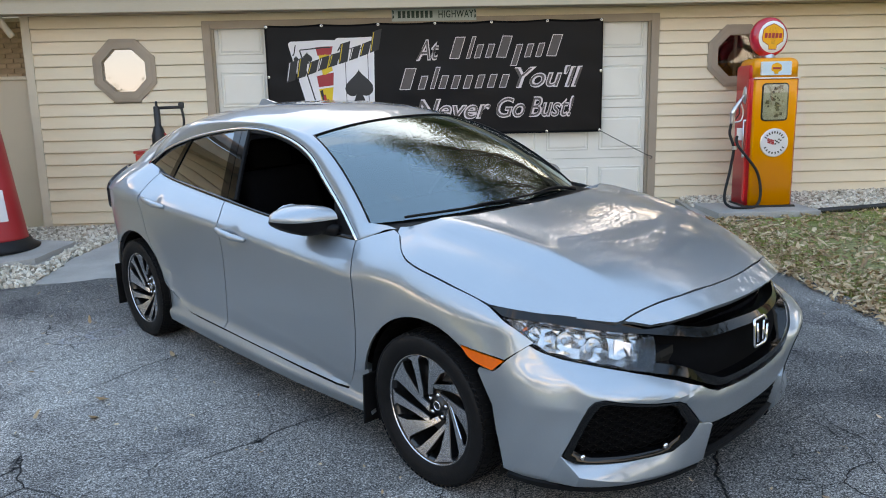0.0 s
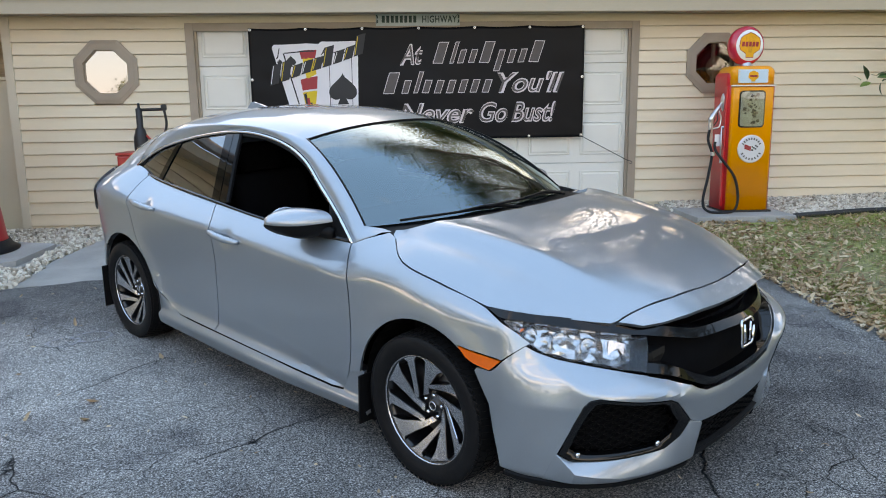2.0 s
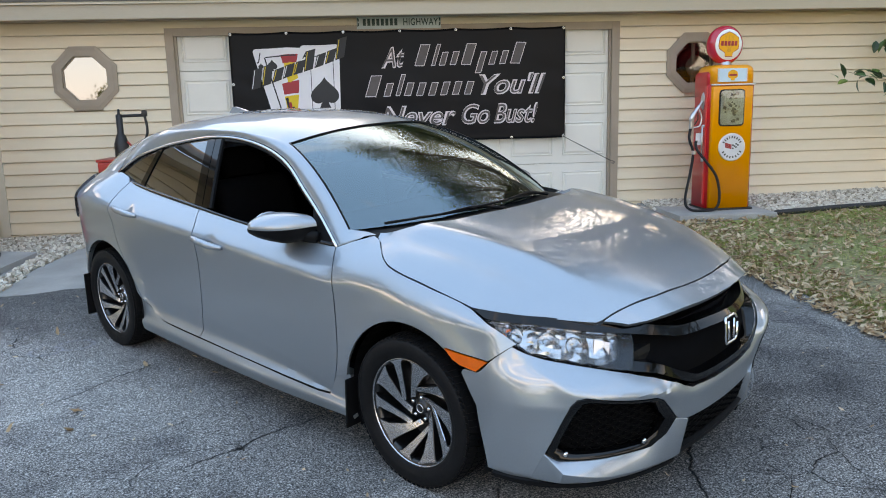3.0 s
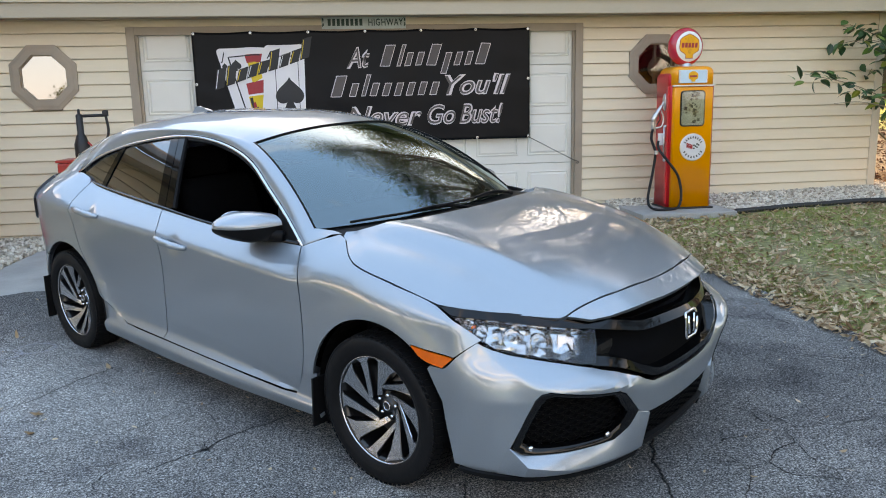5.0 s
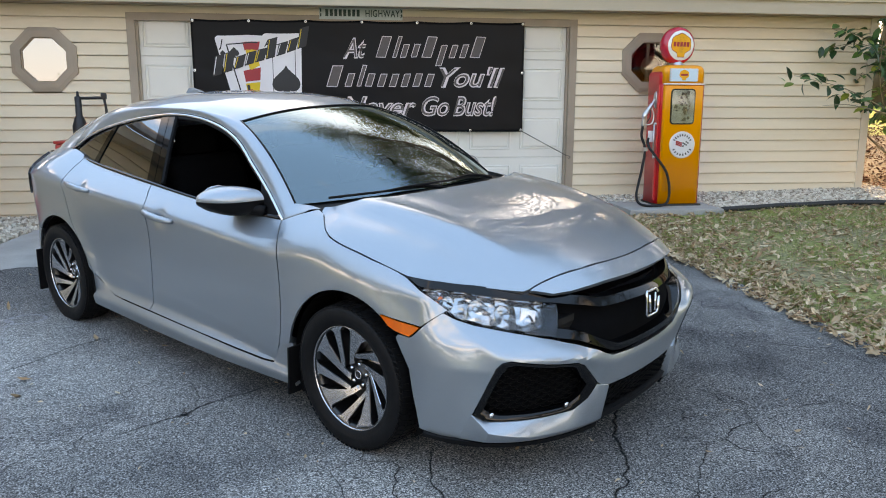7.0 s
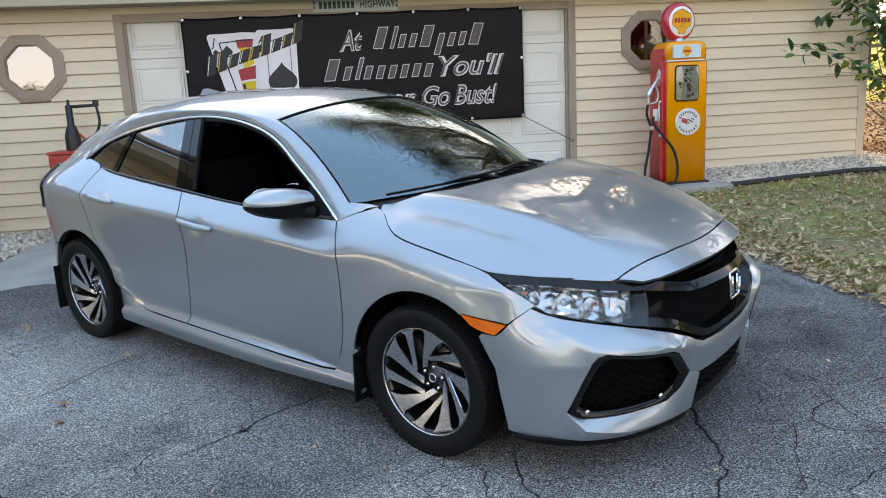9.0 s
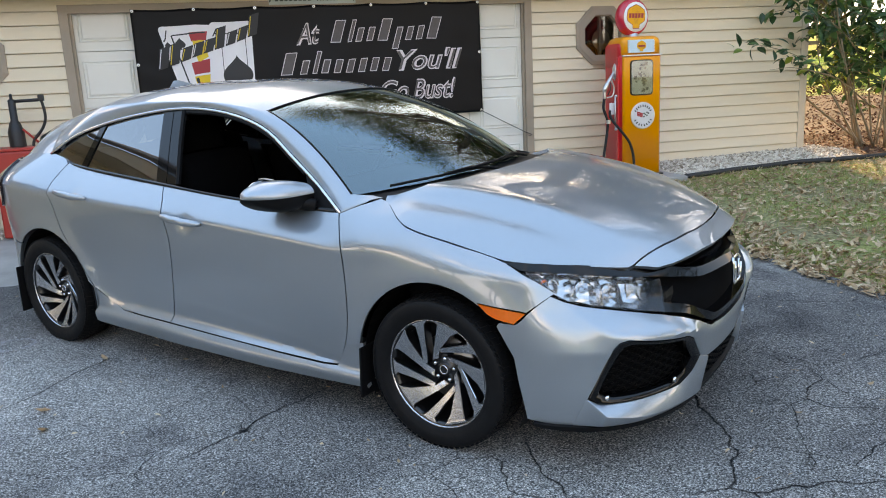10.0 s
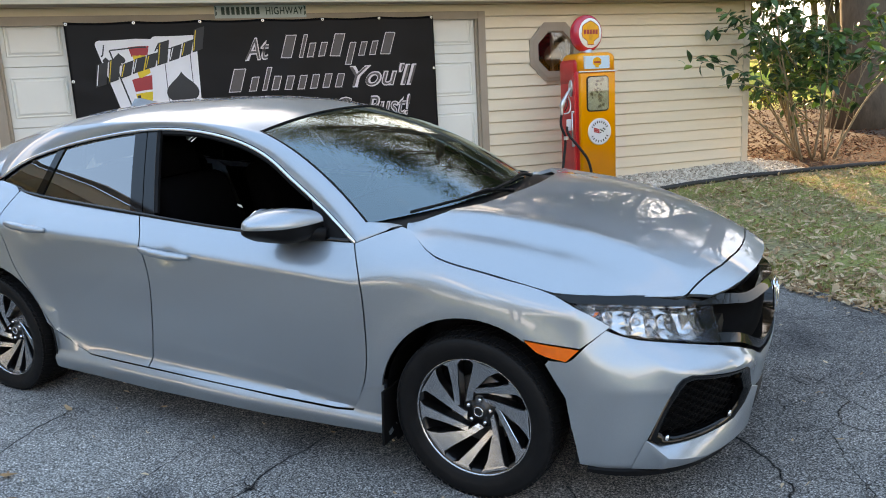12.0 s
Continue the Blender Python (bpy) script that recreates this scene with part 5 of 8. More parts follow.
def body_y(x, z):
    """Half width of the body's side at x, z."""
    zb, zc, zl = belt(x), crease(x), swage(x)
    yb = glass_y(x, zb) + 0.012
    yc, yl = curve(x, [(-0.5, 0.885), (0.0, 0.88), (0.25, 0.868), (0.49, 0.838)]), curve(x, [(-2.5, 0.866), (-2.0, 0.858), (-1.2, 0.852), (-0.7, 0.857), (-0.4, 0.868), (0.0, 0.876)])
    if z >= zc:
        ya = yc - curve(x, [(-0.518, 0.175), (-0.343, 0.155), (-0.13, 0.120), (0.09, 0.18), (0.31, 0.36), (0.49, 0.5)]) * ((z - zc) / 0.2) ** 2.4
        t = (z - zc) / max(0.02, zb - zc)
        yd = yc + (yb - yc) * (0.80 * (math.sqrt(t * t + 0.02) - 0.1414) / 0.8685 + 0.20 * t ** 2.5)
        w = max(0.0, min(1.0, (x + 0.58) / 0.30))
        y = yd + (ya - yd) * w * w * (3 - 2 * w)
    elif z >= zl:
        t = (z - zl) / max(0.02, zc - zl)
        y = yl + (yc - yl) * t + 0.005 * math.sin(math.pi * t)
    else:
        s = min(1.15, (zl - z) / max(0.03, zl - curve(x, [(-2.35, 0.42), (-2.20, 0.325), (-2.10, 0.292), (-1.95, 0.284), (-1.7, 0.278), (-0.9, 0.257)])))
        y = yl + (0.864 - yl) * s - 0.020 * min(1.0, max(0.0, (x + 2.36) / 0.4)) * max(0.0, min(1.0, (zl - 0.27) / 0.10)) * tuck(min(1.0, s))
    arch = 0.0
    for cx in (0.0, -2.755):
        r = math.hypot(x - cx, z - 0.325)
        arch = max(arch, math.exp(-((r - 0.385) / 0.085) ** 2))
        if x > -0.45 or x < -2.3:
            if z < zl:
                y = max(y, 0.868)
    y += (0.903 - y) * 0.62 * arch if y < 0.905 else 0
    for cx, cz in ((-1.465, 0.848), (-2.42, 0.918)):
        y -= 0.011 * math.exp(-(((x - cx) / 0.058) ** 2 + ((z - cz) / 0.046) ** 2) ** 1.3)
    if x < -2.86:
        y *= (1 - min(0.985, (-x - 2.86) / 0.80) ** 2.6) ** 0.42
    return y


def nose_n(z):
    return curve(z, [(0.5, 2.3), (0.58, 2.0), (0.66, 1.6), (0.8, 1.5)])


def nose_x(z):
    return curve(z, [(0.15, 0.86), (0.25, 0.90), (0.36, 0.925), (0.48, 0.935), (0.64, 0.95), (0.72, 0.925), (0.78, 0.87), (0.85, 0.78)])


def nose_y(z):
    return curve(z, [(0.15, 0.855), (0.226, 0.875), (0.5, 0.88), (0.62, 0.873), (0.72, 0.85), (0.82, 0.80)])


def front(p, z):
    """A point of the front: p from 0 in the middle to 90 degrees at the side."""
    if abs(p) > 90:
        return (0.38 - 0.012 * (abs(p) - 90), math.copysign(nose_y(z), -p), z)
    a, n = math.radians(p), nose_n(z)
    c, s = max(0.0, math.cos(a)) ** (2 / n), abs(math.sin(a)) ** (2 / n)
    return (0.38 + (nose_x(z) - 0.38) * c, math.copysign(nose_y(z) * s, -p), z)


def hood_half(x):
    if x < 0.31:
        return body_y(x, belt(x))
    return curve(x, [(0.31, body_y(0.31, belt(0.31))), (0.5, 0.73), (0.69, 0.585), (0.85, 0.42), (0.95, 0.3)])


def hood_z(x, y):
    """Height of the bonnet at x, y."""
    a = abs(y)
    mid = curve(x, [(-0.45, 1.085), (-0.25, 1.068), (0.1, 1.027), (0.5, 0.942), (0.75, 0.853), (0.9, 0.765)])
    edge = curve(x, [(-0.343, 0.993), (-0.13, 0.908), (0.09, 0.862), (0.31, 0.812), (0.5, 0.79), (0.69, 0.768), (0.85, 0.745)])
    t = min(1.15, a / hood_half(x))
    z = mid + (edge - mid) * t ** 3.8
    k = max(0.0, min(1.0, (x + 0.4) / 0.3)) * max(0.0, min(1.0, (0.75 - x) / 0.4))
    return z + k * (0.017 * math.exp(-abs((a - 0.56 + 0.1 * x) / 0.055) ** 1.6) - 0.013 * math.exp(-((a - 0.655 + 0.1 * x) / 0.05) ** 2))


def roof_half(x):
    return curve(x, [(-3.5, 0.29), (-3.2, 0.38), (-2.9, 0.47), (-2.6, 0.525), (-2.2, 0.55)])


def roof_z(x, y):
    mid = curve(x, [(-3.5, 1.250), (-3.2, 1.325), (-2.8, 1.405), (-2.4, 1.458), (-2.0, 1.480), (-1.6, 1.476), (-1.3, 1.453), (-1.05, 1.408)])
    return mid - (0.085 + 0.10 * max(0.0, -x - 2.5)) * min(1.3, abs(y) / 0.56) ** 2.4


def shield(u, v):
    """The windscreen: u from -1 to 1 across, v from 0 at the cowl to 1 at the roof."""
    a = abs(u)
    bx, by, bz = -0.20 - 0.30 * a ** 2.4, 0.72, 1.035 - 0.035 * a ** 2
    tx, ty = -1.05 - 0.09 * a ** 2.2, 0.548
    tz = roof_z(tx, ty * u)
    k = v * (1 - v)
    return (bx + (tx - bx) * v + 0.06 * k, u * (by + (ty - by) * v), bz + (tz - bz) * v + 0.16 * k)

# ---- the parked car ----


def paint_mat():
    m, nt, bs = nodes_of("silver_car_paint")
    tc = nt.nodes.new("ShaderNodeTexCoord")
    fl = nt.nodes.new("ShaderNodeTexVoronoi")
    fl.inputs["Scale"].default_value = 1400.0
    nt.links.new(tc.outputs["Object"], fl.inputs["Vector"])
    c = ramp(nt, fl.outputs["Color"], [(0.0, (0.275, 0.322, 0.352)), (0.6, (0.322, 0.375, 0.410)), (1.0, (0.396, 0.458, 0.500))])
    nt.links.new(c, bs.inputs["Base Color"])
    dirt = nt.nodes.new("ShaderNodeTexNoise")
    dirt.inputs["Scale"].default_value, dirt.inputs["Detail"].default_value = 3.0, 6
    nt.links.new(tc.outputs["Object"], dirt.inputs["Vector"])
    rr = nt.nodes.new("ShaderNodeMapRange")
    rr.inputs["To Min"].default_value, rr.inputs["To Max"].default_value = 0.43, 0.48
    nt.links.new(dirt.outputs["Fac"], rr.inputs["Value"])
    nt.links.new(rr.outputs["Result"], bs.inputs["Roughness"])
    bs.inputs["Metallic"].default_value = 0.88
    bs.inputs["Coat Weight"].default_value, bs.inputs["Coat Roughness"].default_value, bs.inputs["Coat IOR"].default_value = 1.0, 0.0, 2.0
    return m


PAINT = paint_mat()
GLOSS_BLACK = mat("gloss_black_trim", (0.002, 0.002, 0.0022), 0.05, vary=0.1, spec=0.4)
MATT_BLACK = mat("matt_black_plastic", (0.006, 0.006, 0.0065), 0.5, vary=0.15, scale=14, bump=0.15, spec=0.12)
MESH_BLACK = mat("dull_black_mesh", (0.003, 0.003, 0.0032), 0.6, vary=0.2, scale=14, spec=0.1)
CABIN = mat("black_cabin_cloth", (0.0035, 0.0035, 0.004), 0.9, vary=0.2, scale=20, spec=0.05)
CHROME = mat("chrome", (0.78, 0.78, 0.79), 0.08, 1.0, vary=0.04)
SATIN = mat("satin_chrome", (0.62, 0.63, 0.64), 0.2, 1.0, vary=0.04)
TYRE = mat("tyre_rubber", (0.008, 0.008, 0.0085), 0.48, vary=0.25, scale=30, bump=0.25, fine=260, spec=0.13)
MACHINED = mat("machined_alloy", (0.66, 0.66, 0.67), 0.26, 1.0, vary=0.06, scale=20, fine=400)
ALLOY_BLACK = mat("black_alloy_pocket", (0.005, 0.005, 0.0055), 0.3, vary=0.1, coat=0.4)
BRAKE = mat("brake_steel", (0.30, 0.28, 0.26), 0.42, 0.9, vary=0.2, scale=30)
LAMP_SILVER = mat("lamp_reflector_silver", (0.58, 0.59, 0.60), 0.16, 0.9, vary=0.2, scale=14, bump=0.2, fine=30)
AMBER = mat("amber_lens", (0.85, 0.115, 0.004), 0.18, vary=0.08, scale=40, coat=0.6)
SMOKED = mat("smoked_red_lens", (0.018, 0.006, 0.006), 0.08, vary=0.1, coat=0.8)
SHIELD_GLASS = glass_mat("windscreen_glass", (0.42, 0.66, 0.62), 0.62, 0.0, 1.52, 0.17, (0.76, 0.96, 1.0))
TINT_GLASS = glass_mat("tinted_glass", (0.30, 0.33, 0.27), 0.45, 0.0, 1.52, 0.22)
LENS_GLASS = glass_mat("lamp_lens", (0.97, 0.98, 0.98), 0.97, 0.0, 1.4, 0.0)

CAR_M = Matrix(((0.6653, 0.7463, -0.0178, 0.6354), (-0.7463, 0.6644, -0.0392, 0.5504), (-0.0174, 0.0393, 0.9991, 0.0240), (0, 0, 0, 1)))
car = thing("car", "silver five-door hatchback parked on the asphalt driveway", "car")


def panel(name, outline, surf, material, parent, step=0.025, thick=0.012, off=0.0, label="", away=(-0.9, 0, 0.5), mirror=False, smooth_edge=True):
    """A pressed sheet: the outline in the surface's own two measures, bent onto it, with turned-in edges."""
    pts = []
    n = len(outline)
    for i in range(n):
        a, b = Vector(outline[i]), Vector(outline[(i + 1) % n])
        k = max(1, int(round((b - a).length / step)))
        pts += [a.lerp(b, j / k) for j in range(k)]
    m = len(pts)
    us, vs = [p.x for p in pts], [p.y for p in pts]
    poly = [(p.x, p.y) for p in pts]

    def inside(x, y):
        hit = False
        near = 1e9
        for i in range(m):
            x0, y0 = poly[i]
            x1, y1 = poly[i - 1]
            if (y0 > y) != (y1 > y) and x < (x1 - x0) * (y - y0) / (y1 - y0) + x0:
                hit = not hit
            near = min(near, (x - x0) ** 2 + (y - y0) ** 2)
        return hit and near > (0.55 * step) ** 2
    v = min(vs) + step
    while v < max(vs):
        u = min(us) + step
        while u < max(us):
            if inside(u, v):
                pts.append(Vector((u, v)))
            u += step
        v += step
    cv, _, cf, *_ = delaunay_2d_cdt(pts, [], [list(range(m))], 1, 1e-6)
    bm = bmesh.new()
    flip = -1.0 if mirror else 1.0
    co, nr = [], []
    e = 0.004
    for p in cv:
        q = Vector(surf(p.x, p.y))
        du = Vector(surf(p.x + e, p.y)) - Vector(surf(p.x - e, p.y))
        dv = Vector(surf(p.x, p.y + e)) - Vector(surf(p.x, p.y - e))
        nn = du.cross(dv)
        nn = nn.normalized() if nn.length > 1e-9 else Vector((0, 0, 1))
        if nn.dot(q - Vector(away)) < 0:
            nn = -nn
        q = q + nn * off
        co.append(Vector((q.x, q.y * flip, q.z)))
        nr.append(Vector((nn.x, nn.y * flip, nn.z)))
    bv = [bm.verts.new(c) for c in co]
    for f in cf:
        try:
            bm.faces.new([bv[i] for i in f])
        except ValueError:
            pass
    bm.normal_update()
    bm.verts.index_update()
    for f in bm.faces[:]:
        if f.normal.dot(nr[f.verts[0].index]) < 0:
            f.normal_flip()
    if thick:
        edge = [x for x in bm.edges if x.is_boundary]
        near = {v: nr[v.index] for x in edge for v in x.verts}
        src = {v.co.copy().freeze(): near[v] for v in near}
        ex = bmesh.ops.extrude_edge_only(bm, edges=edge)["geom"]
        for v in [g for g in ex if isinstance(g, bmesh.types.BMVert)]:
            v.co -= src[v.co.copy().freeze()] * thick
    ob = part(name, bm, material, parent, label, True)
    ob.data.set_sharp_from_angle(angle=radians(34))
    return ob


def both(name, outline, surf, material, parent, **kw):
    return [panel(name, outline, surf, material, parent, mirror=k, **kw) for k in (False, True)]


def strip(name, a, b, material, parent, n=5, bulge=0.0, mirror=False, label=""):
    """A sheet ruled between two curves of as many points, swelling outwards by bulge."""
    bm = bmesh.new()
    rows = []
    flip = -1 if mirror else 1
    for p, q in zip(a, b):
        p, q = Vector(p), Vector(q)
        row = []
        for k in range(n + 1):
            t = k / n
            c = p.lerp(q, t)
            out = Vector((0, c.y, c.z - 0.6)).normalized()
            c = c + out * bulge * 4 * t * (1 - t)
            row.append(bm.verts.new((c.x, c.y * flip, c.z)))
        rows.append(row)
    for r, s in zip(rows, rows[1:]):
        for k in range(n):
            bm.faces.new((r[k], r[k + 1], s[k + 1], s[k]))
    bm.normal_update()
    bm.faces.ensure_lookup_table()
    f = bm.faces[len(bm.faces) // 2]
    if f.normal.dot(f.calc_center_median() - Vector((f.calc_center_median().x, 0, 0.6))) < 0:
        bmesh.ops.reverse_faces(bm, faces=bm.faces[:])
    ob = part(name, bm, material, parent, label, True)
    ob.data.set_sharp_from_angle(angle=radians(40))
    return ob


def side(x, z):
    return (x, -body_y(x, z), z)


def cabin(x, z):
    return (x, -glass_y(x, z), z)


def nose(a, z):
    return front(a * 80.0, z)


def bonnet(x, y):
    return (x, y, hood_z(x, y))


def top(x, y):
    return (x, y, roof_z(x, y))


def arc(cx, cz, r, a0, a1, n=22):
    return [(cx + r * math.cos(radians(a0 + (a1 - a0) * k / n)), cz + r * math.sin(radians(a0 + (a1 - a0) * k / n))) for k in range(n + 1)]


def fr(*pts):
    return [(p / 80.0, z) for p, z in pts]


SEAM_F = [(-0.527, 0.264), (-0.462, 0.40), (-0.440, 0.52), (-0.438, 0.70), (-0.446, 0.80), (-0.472, 0.865), (-0.518, 0.932)]
SEAM_M = [(-1.70, 0.279), (-1.64, 0.47), (-1.592, 0.72), (-1.625, 0.89), (-1.72, 0.986)]
SEAM_R = [(-2.318, 0.40), (-2.345, 0.44), (-2.43, 0.567), (-2.545, 0.72), (-2.605, 0.87), (-2.645, 0.94), (-2.665, 1.062)]
G = 0.0035


def shift(pts, d):
    return [(x + d, z) for x, z in pts]


SM, SR = [(p.x, p.y) for p in spline([(*q, 0) for q in SEAM_M], 5)], [(p.x, p.y) for p in spline([(*q, 0) for q in SEAM_R], 4)]
SF = [(p.x, p.y) for p in spline([(*q, 0) for q in SEAM_F], 4)]
AF, AR, RAD = (0.008, 0.322), (-2.735, 0.318), 0.392

# front wings
def wing_side(x, z):
    """The wing's side, which turns into the nose ahead of the wheel."""
    y = body_y(x, z)
    w = max(0.0, min(1.0, (x - 0.385) / 0.07))
    if w > 0:
        n = nose_n(z)
        c = min(1.0, max(0.0, (x - 0.38) / (nose_x(z) - 0.38))) ** (n / 2)
        y += (nose_y(z) * (1 - c * c) ** (1 / n) - y) * w
    return (x, -y, z)


both("front_wing", shift(SF[3:], G) + [(-0.43, belt(-0.43))] + [(x, belt(x) - 0.002) for x in np.linspace(-0.343, 0.31, 14)]
     + [(0.363, 0.785), (0.428, 0.754), (0.496, 0.709), (0.408, 0.640), (0.215, 0.662)] + arc(*AF, RAD, 57, 169), wing_side, PAINT, car, step=0.0145)
both("amber_marker", [(0.222, 0.656), (0.405, 0.634), (0.364, 0.594), (0.296, 0.608), (0.262, 0.622)], wing_side, AMBER, car, step=0.02, off=0.003, label="amber side marker lamp")
both("front_door", shift(SF, -G) + [(x, belt(x)) for x in np.linspace(-0.60, -1.70, 14)] + shift(SM[::-1], G) + [(-1.3, 0.267), (-0.9, 0.258), (-0.62, 0.257)], side, PAINT, car, step=0.0145)
both("rear_door", shift(SM, -G) + [(x, belt(x)) for x in np.linspace(-1.80, -2.655, 12)] + shift(SR[::-1], G) + [(-2.20, 0.327), (-2.10, 0.293), (-1.95, 0.286)], side, PAINT, car, step=0.0145)


def sill_side(x, z):
    """The sill: a narrow face that leans back above its edge and tucks under below it."""
    e = curve(x, [(-2.3, 0.250), (-1.95, 0.246), (-1.55, 0.234), (-1.1, 0.222), (-0.6, 0.226)])
    d = z - e
    y = 0.891 - 0.14 * d - 0.48 * math.sqrt(d * d + 0.00012)
    k = max(0.0, min(1.0, (x + 0.60) / 0.10)) + max(0.0, min(1.0, (-2.12 - x) / 0.16))
    return (x, -(y + (max(y, 0.869) - y) * k), z)


both("sill", arc(*AF, RAD, 170, 200, 5) + [(-0.62, 0.176), (-1.0, 0.164), (-1.7, 0.166), (-2.335, 0.19)] + arc(*AR, RAD, -18, 13, 6)
     + [(-2.20, 0.320), (-2.10, 0.288), (-1.95, 0.281), (-1.70, 0.274), (-1.3, 0.262), (-0.9, 0.253), (-0.62, 0.252), (-0.535, 0.258), (-0.518, 0.290), (-0.468, 0.388)], sill_side, PAINT, car, step=0.012, thick=0.06)
both("quarter_panel", shift(SR, -G) + [(x, belt(x)) for x in np.linspace(-2.72, -3.30, 10)] + [(-3.36, 1.02), (-3.25, 0.93), (-3.27, 0.84), (-3.35, 0.80), (-3.35, 0.62), (-3.10, 0.60)]
     + arc(*AR, RAD, 134, 17), side, PAINT, car, step=0.026)
both("rear_bumper_side", [(-3.104, 0.592), (-3.35, 0.612), (-3.64, 0.62), (-3.66, 0.40), (-3.60, 0.24), (-3.12, 0.22)] + arc(*AR, RAD, 190, 136, 8), side, PAINT, car, step=0.03)
both("tail_lamp", [(-3.17, 0.945), (-3.29, 1.055), (-3.46, 1.05), (-3.655, 0.95), (-3.655, 0.79), (-3.30, 0.79), (-3.20, 0.845)], side, SMOKED, car, step=0.03, off=0.014, thick=0.03, label="dark smoked red tail lamp")
both("tail_panel", [(-3.36, 0.792), (-3.655, 0.792), (-3.66, 0.628), (-3.36, 0.628)], side, PAINT, car, step=0.03)

# cabin side: pillars and roof rail
DLO_TOP = [(-2.915, 1.112), (-2.69, 1.222), (-2.38, 1.297), (-2.08, 1.343), (-1.80, 1.367), (-1.53, 1.36), (-1.27, 1.321), (-1.06, 1.256), (-0.87, 1.153), (-0.685, 1.045), (-0.522, 0.936)]
DT = [(p.x, p.y) for p in spline([(*q, 0) for q in DLO_TOP], 4)]


def rail_in(x):
    """The windscreen's or roof's edge beside the rail at x."""
    if x > -1.13:
        lo, hi = 0.0, 1.0
        for _ in range(30):
            v = (lo + hi) / 2
            if shield(-1, v)[0] > x:
                lo = v
            else:
                hi = v
        q = shield(-1, lo)
        return (q[0], q[1] - 0.002, q[2] + 0.004)
    y = roof_half(x)
    return (x, -y, roof_z(x, y) + 0.002)


inner, outer = [], []
for x, z in DT:
    k = max(0.0, min(1.0, (x + 1.3) / 0.78))
    xi = min(x + 0.03 + 0.02 * k, -0.49)
    if x < -2.3:
        xi = x - 0.12 * min(1.0, (-2.3 - x) / 0.6)
    inner.append(rail_in(xi))
    q = cabin(x, z + 0.004)
    outer.append((q[0], q[1] - 0.004, q[2]))
inner += [(-0.40, -0.70, 1.000), (-0.350, -0.695, 0.992)]
outer += [(-0.512, -body_y(-0.512, belt(-0.512)), belt(-0.512)), (-0.40, -body_y(-0.40, belt(-0.40)), belt(-0.40))]
for k in (False, True):
    strip("roof_rail", inner, outer, PAINT, car, 6, 0.012, k)
    cp = [(x, belt(x) + 0.002) for x in np.linspace(-2.905, -3.52, 12)]
    low = [side(x, min(z, belt(x))) for x, z in cp]
    hi = [rail_in(-3.022 - 0.40 * i / 11) for i in range(12)]
    strip("rear_pillar", hi, low, PAINT, car, 6, 0.012, k)
for k in (1, -1):
    part("window_trim", tube([(q[0], (q[1] - 0.006) * k, q[2]) for q in [cabin(x, z - 0.006) for x, z in DT]], 0.0085, 8), CHROME, car, "chrome window surround", True)
    belt_pts = [(-2.9, 1.10), (-2.72, 1.066), (-2.47, 1.040), (-2.13, 1.017), (-1.71, 0.989), (-1.3, 0.960), (-0.95, 0.945), (-0.55, 0.937)]
    part("belt_strip", tube([(q[0], (q[1] - 0.007) * k, q[2]) for q in [cabin(p.x, p.y) for p in spline([(*q, 0) for q in belt_pts], 4)]], 0.011, 8), GLOSS_BLACK, car, "black belt strip", True)


def dlo_low(x):
    return curve(x, belt_pts) + 0.006


def dlo_top(x):
    return curve(x, DLO_TOP) - 0.010


def seam_b(z):
    return -1.72 - 0.11 * (z - 0.985) / 0.383


zs = np.linspace(0, 1, 7)
b_front = [(seam_b(z) + 0.085 - 0.01 * t, z) for t in zs for z in [0.995 + 0.365 * t]]
b_rear = [(seam_b(z) - 0.085, z) for t in zs for z in [1.005 + 0.345 * t]]
both("door_pillar", [(x - 0.004, z) for x, z in b_front] + [(seam_b(1.36) + 0.003, 1.36), (seam_b(0.995) + 0.003, 0.995)], cabin, GLOSS_BLACK, car, step=0.04, label="gloss black door pillar")
both("door_pillar", [(seam_b(0.995) - 0.003, 0.995), (seam_b(1.36) - 0.003, 1.36)] + b_rear[::-1], cabin, GLOSS_BLACK, car, step=0.04, label="gloss black door pillar")
q_front = [(-2.415, 1.275), (-2.505, 1.05)]
both("rear_window", b_rear + [(x, dlo_top(x)) for x in np.linspace(-1.95, -2.36, 6)] + q_front + [(x, dlo_low(x)) for x in np.linspace(-2.42, -1.86, 8)], cabin, TINT_GLASS, car, step=0.05, thick=0.004, off=-0.006, label="dark tinted side glass")
both("quarter_divider", [(-2.412, 1.278), (-2.468, 1.263), (-2.556, 1.052), (-2.500, 1.046)], cabin, GLOSS_BLACK, car, step=0.04, label="gloss black divider")
both("quarter_window", [(-2.47, 1.262), (-2.69, 1.207), (-2.875, 1.112), (-2.73, 1.075), (-2.56, 1.054)], cabin, TINT_GLASS, car, step=0.05, thick=0.004, off=-0.006, label="small dark quarter glass")
both("mirror_sail", [(-0.545, 0.945), (-0.70, 0.948), (-0.775, 1.087)], cabin, MATT_BLACK, car, step=0.04, off=0.002, label="black triangular mirror mount")
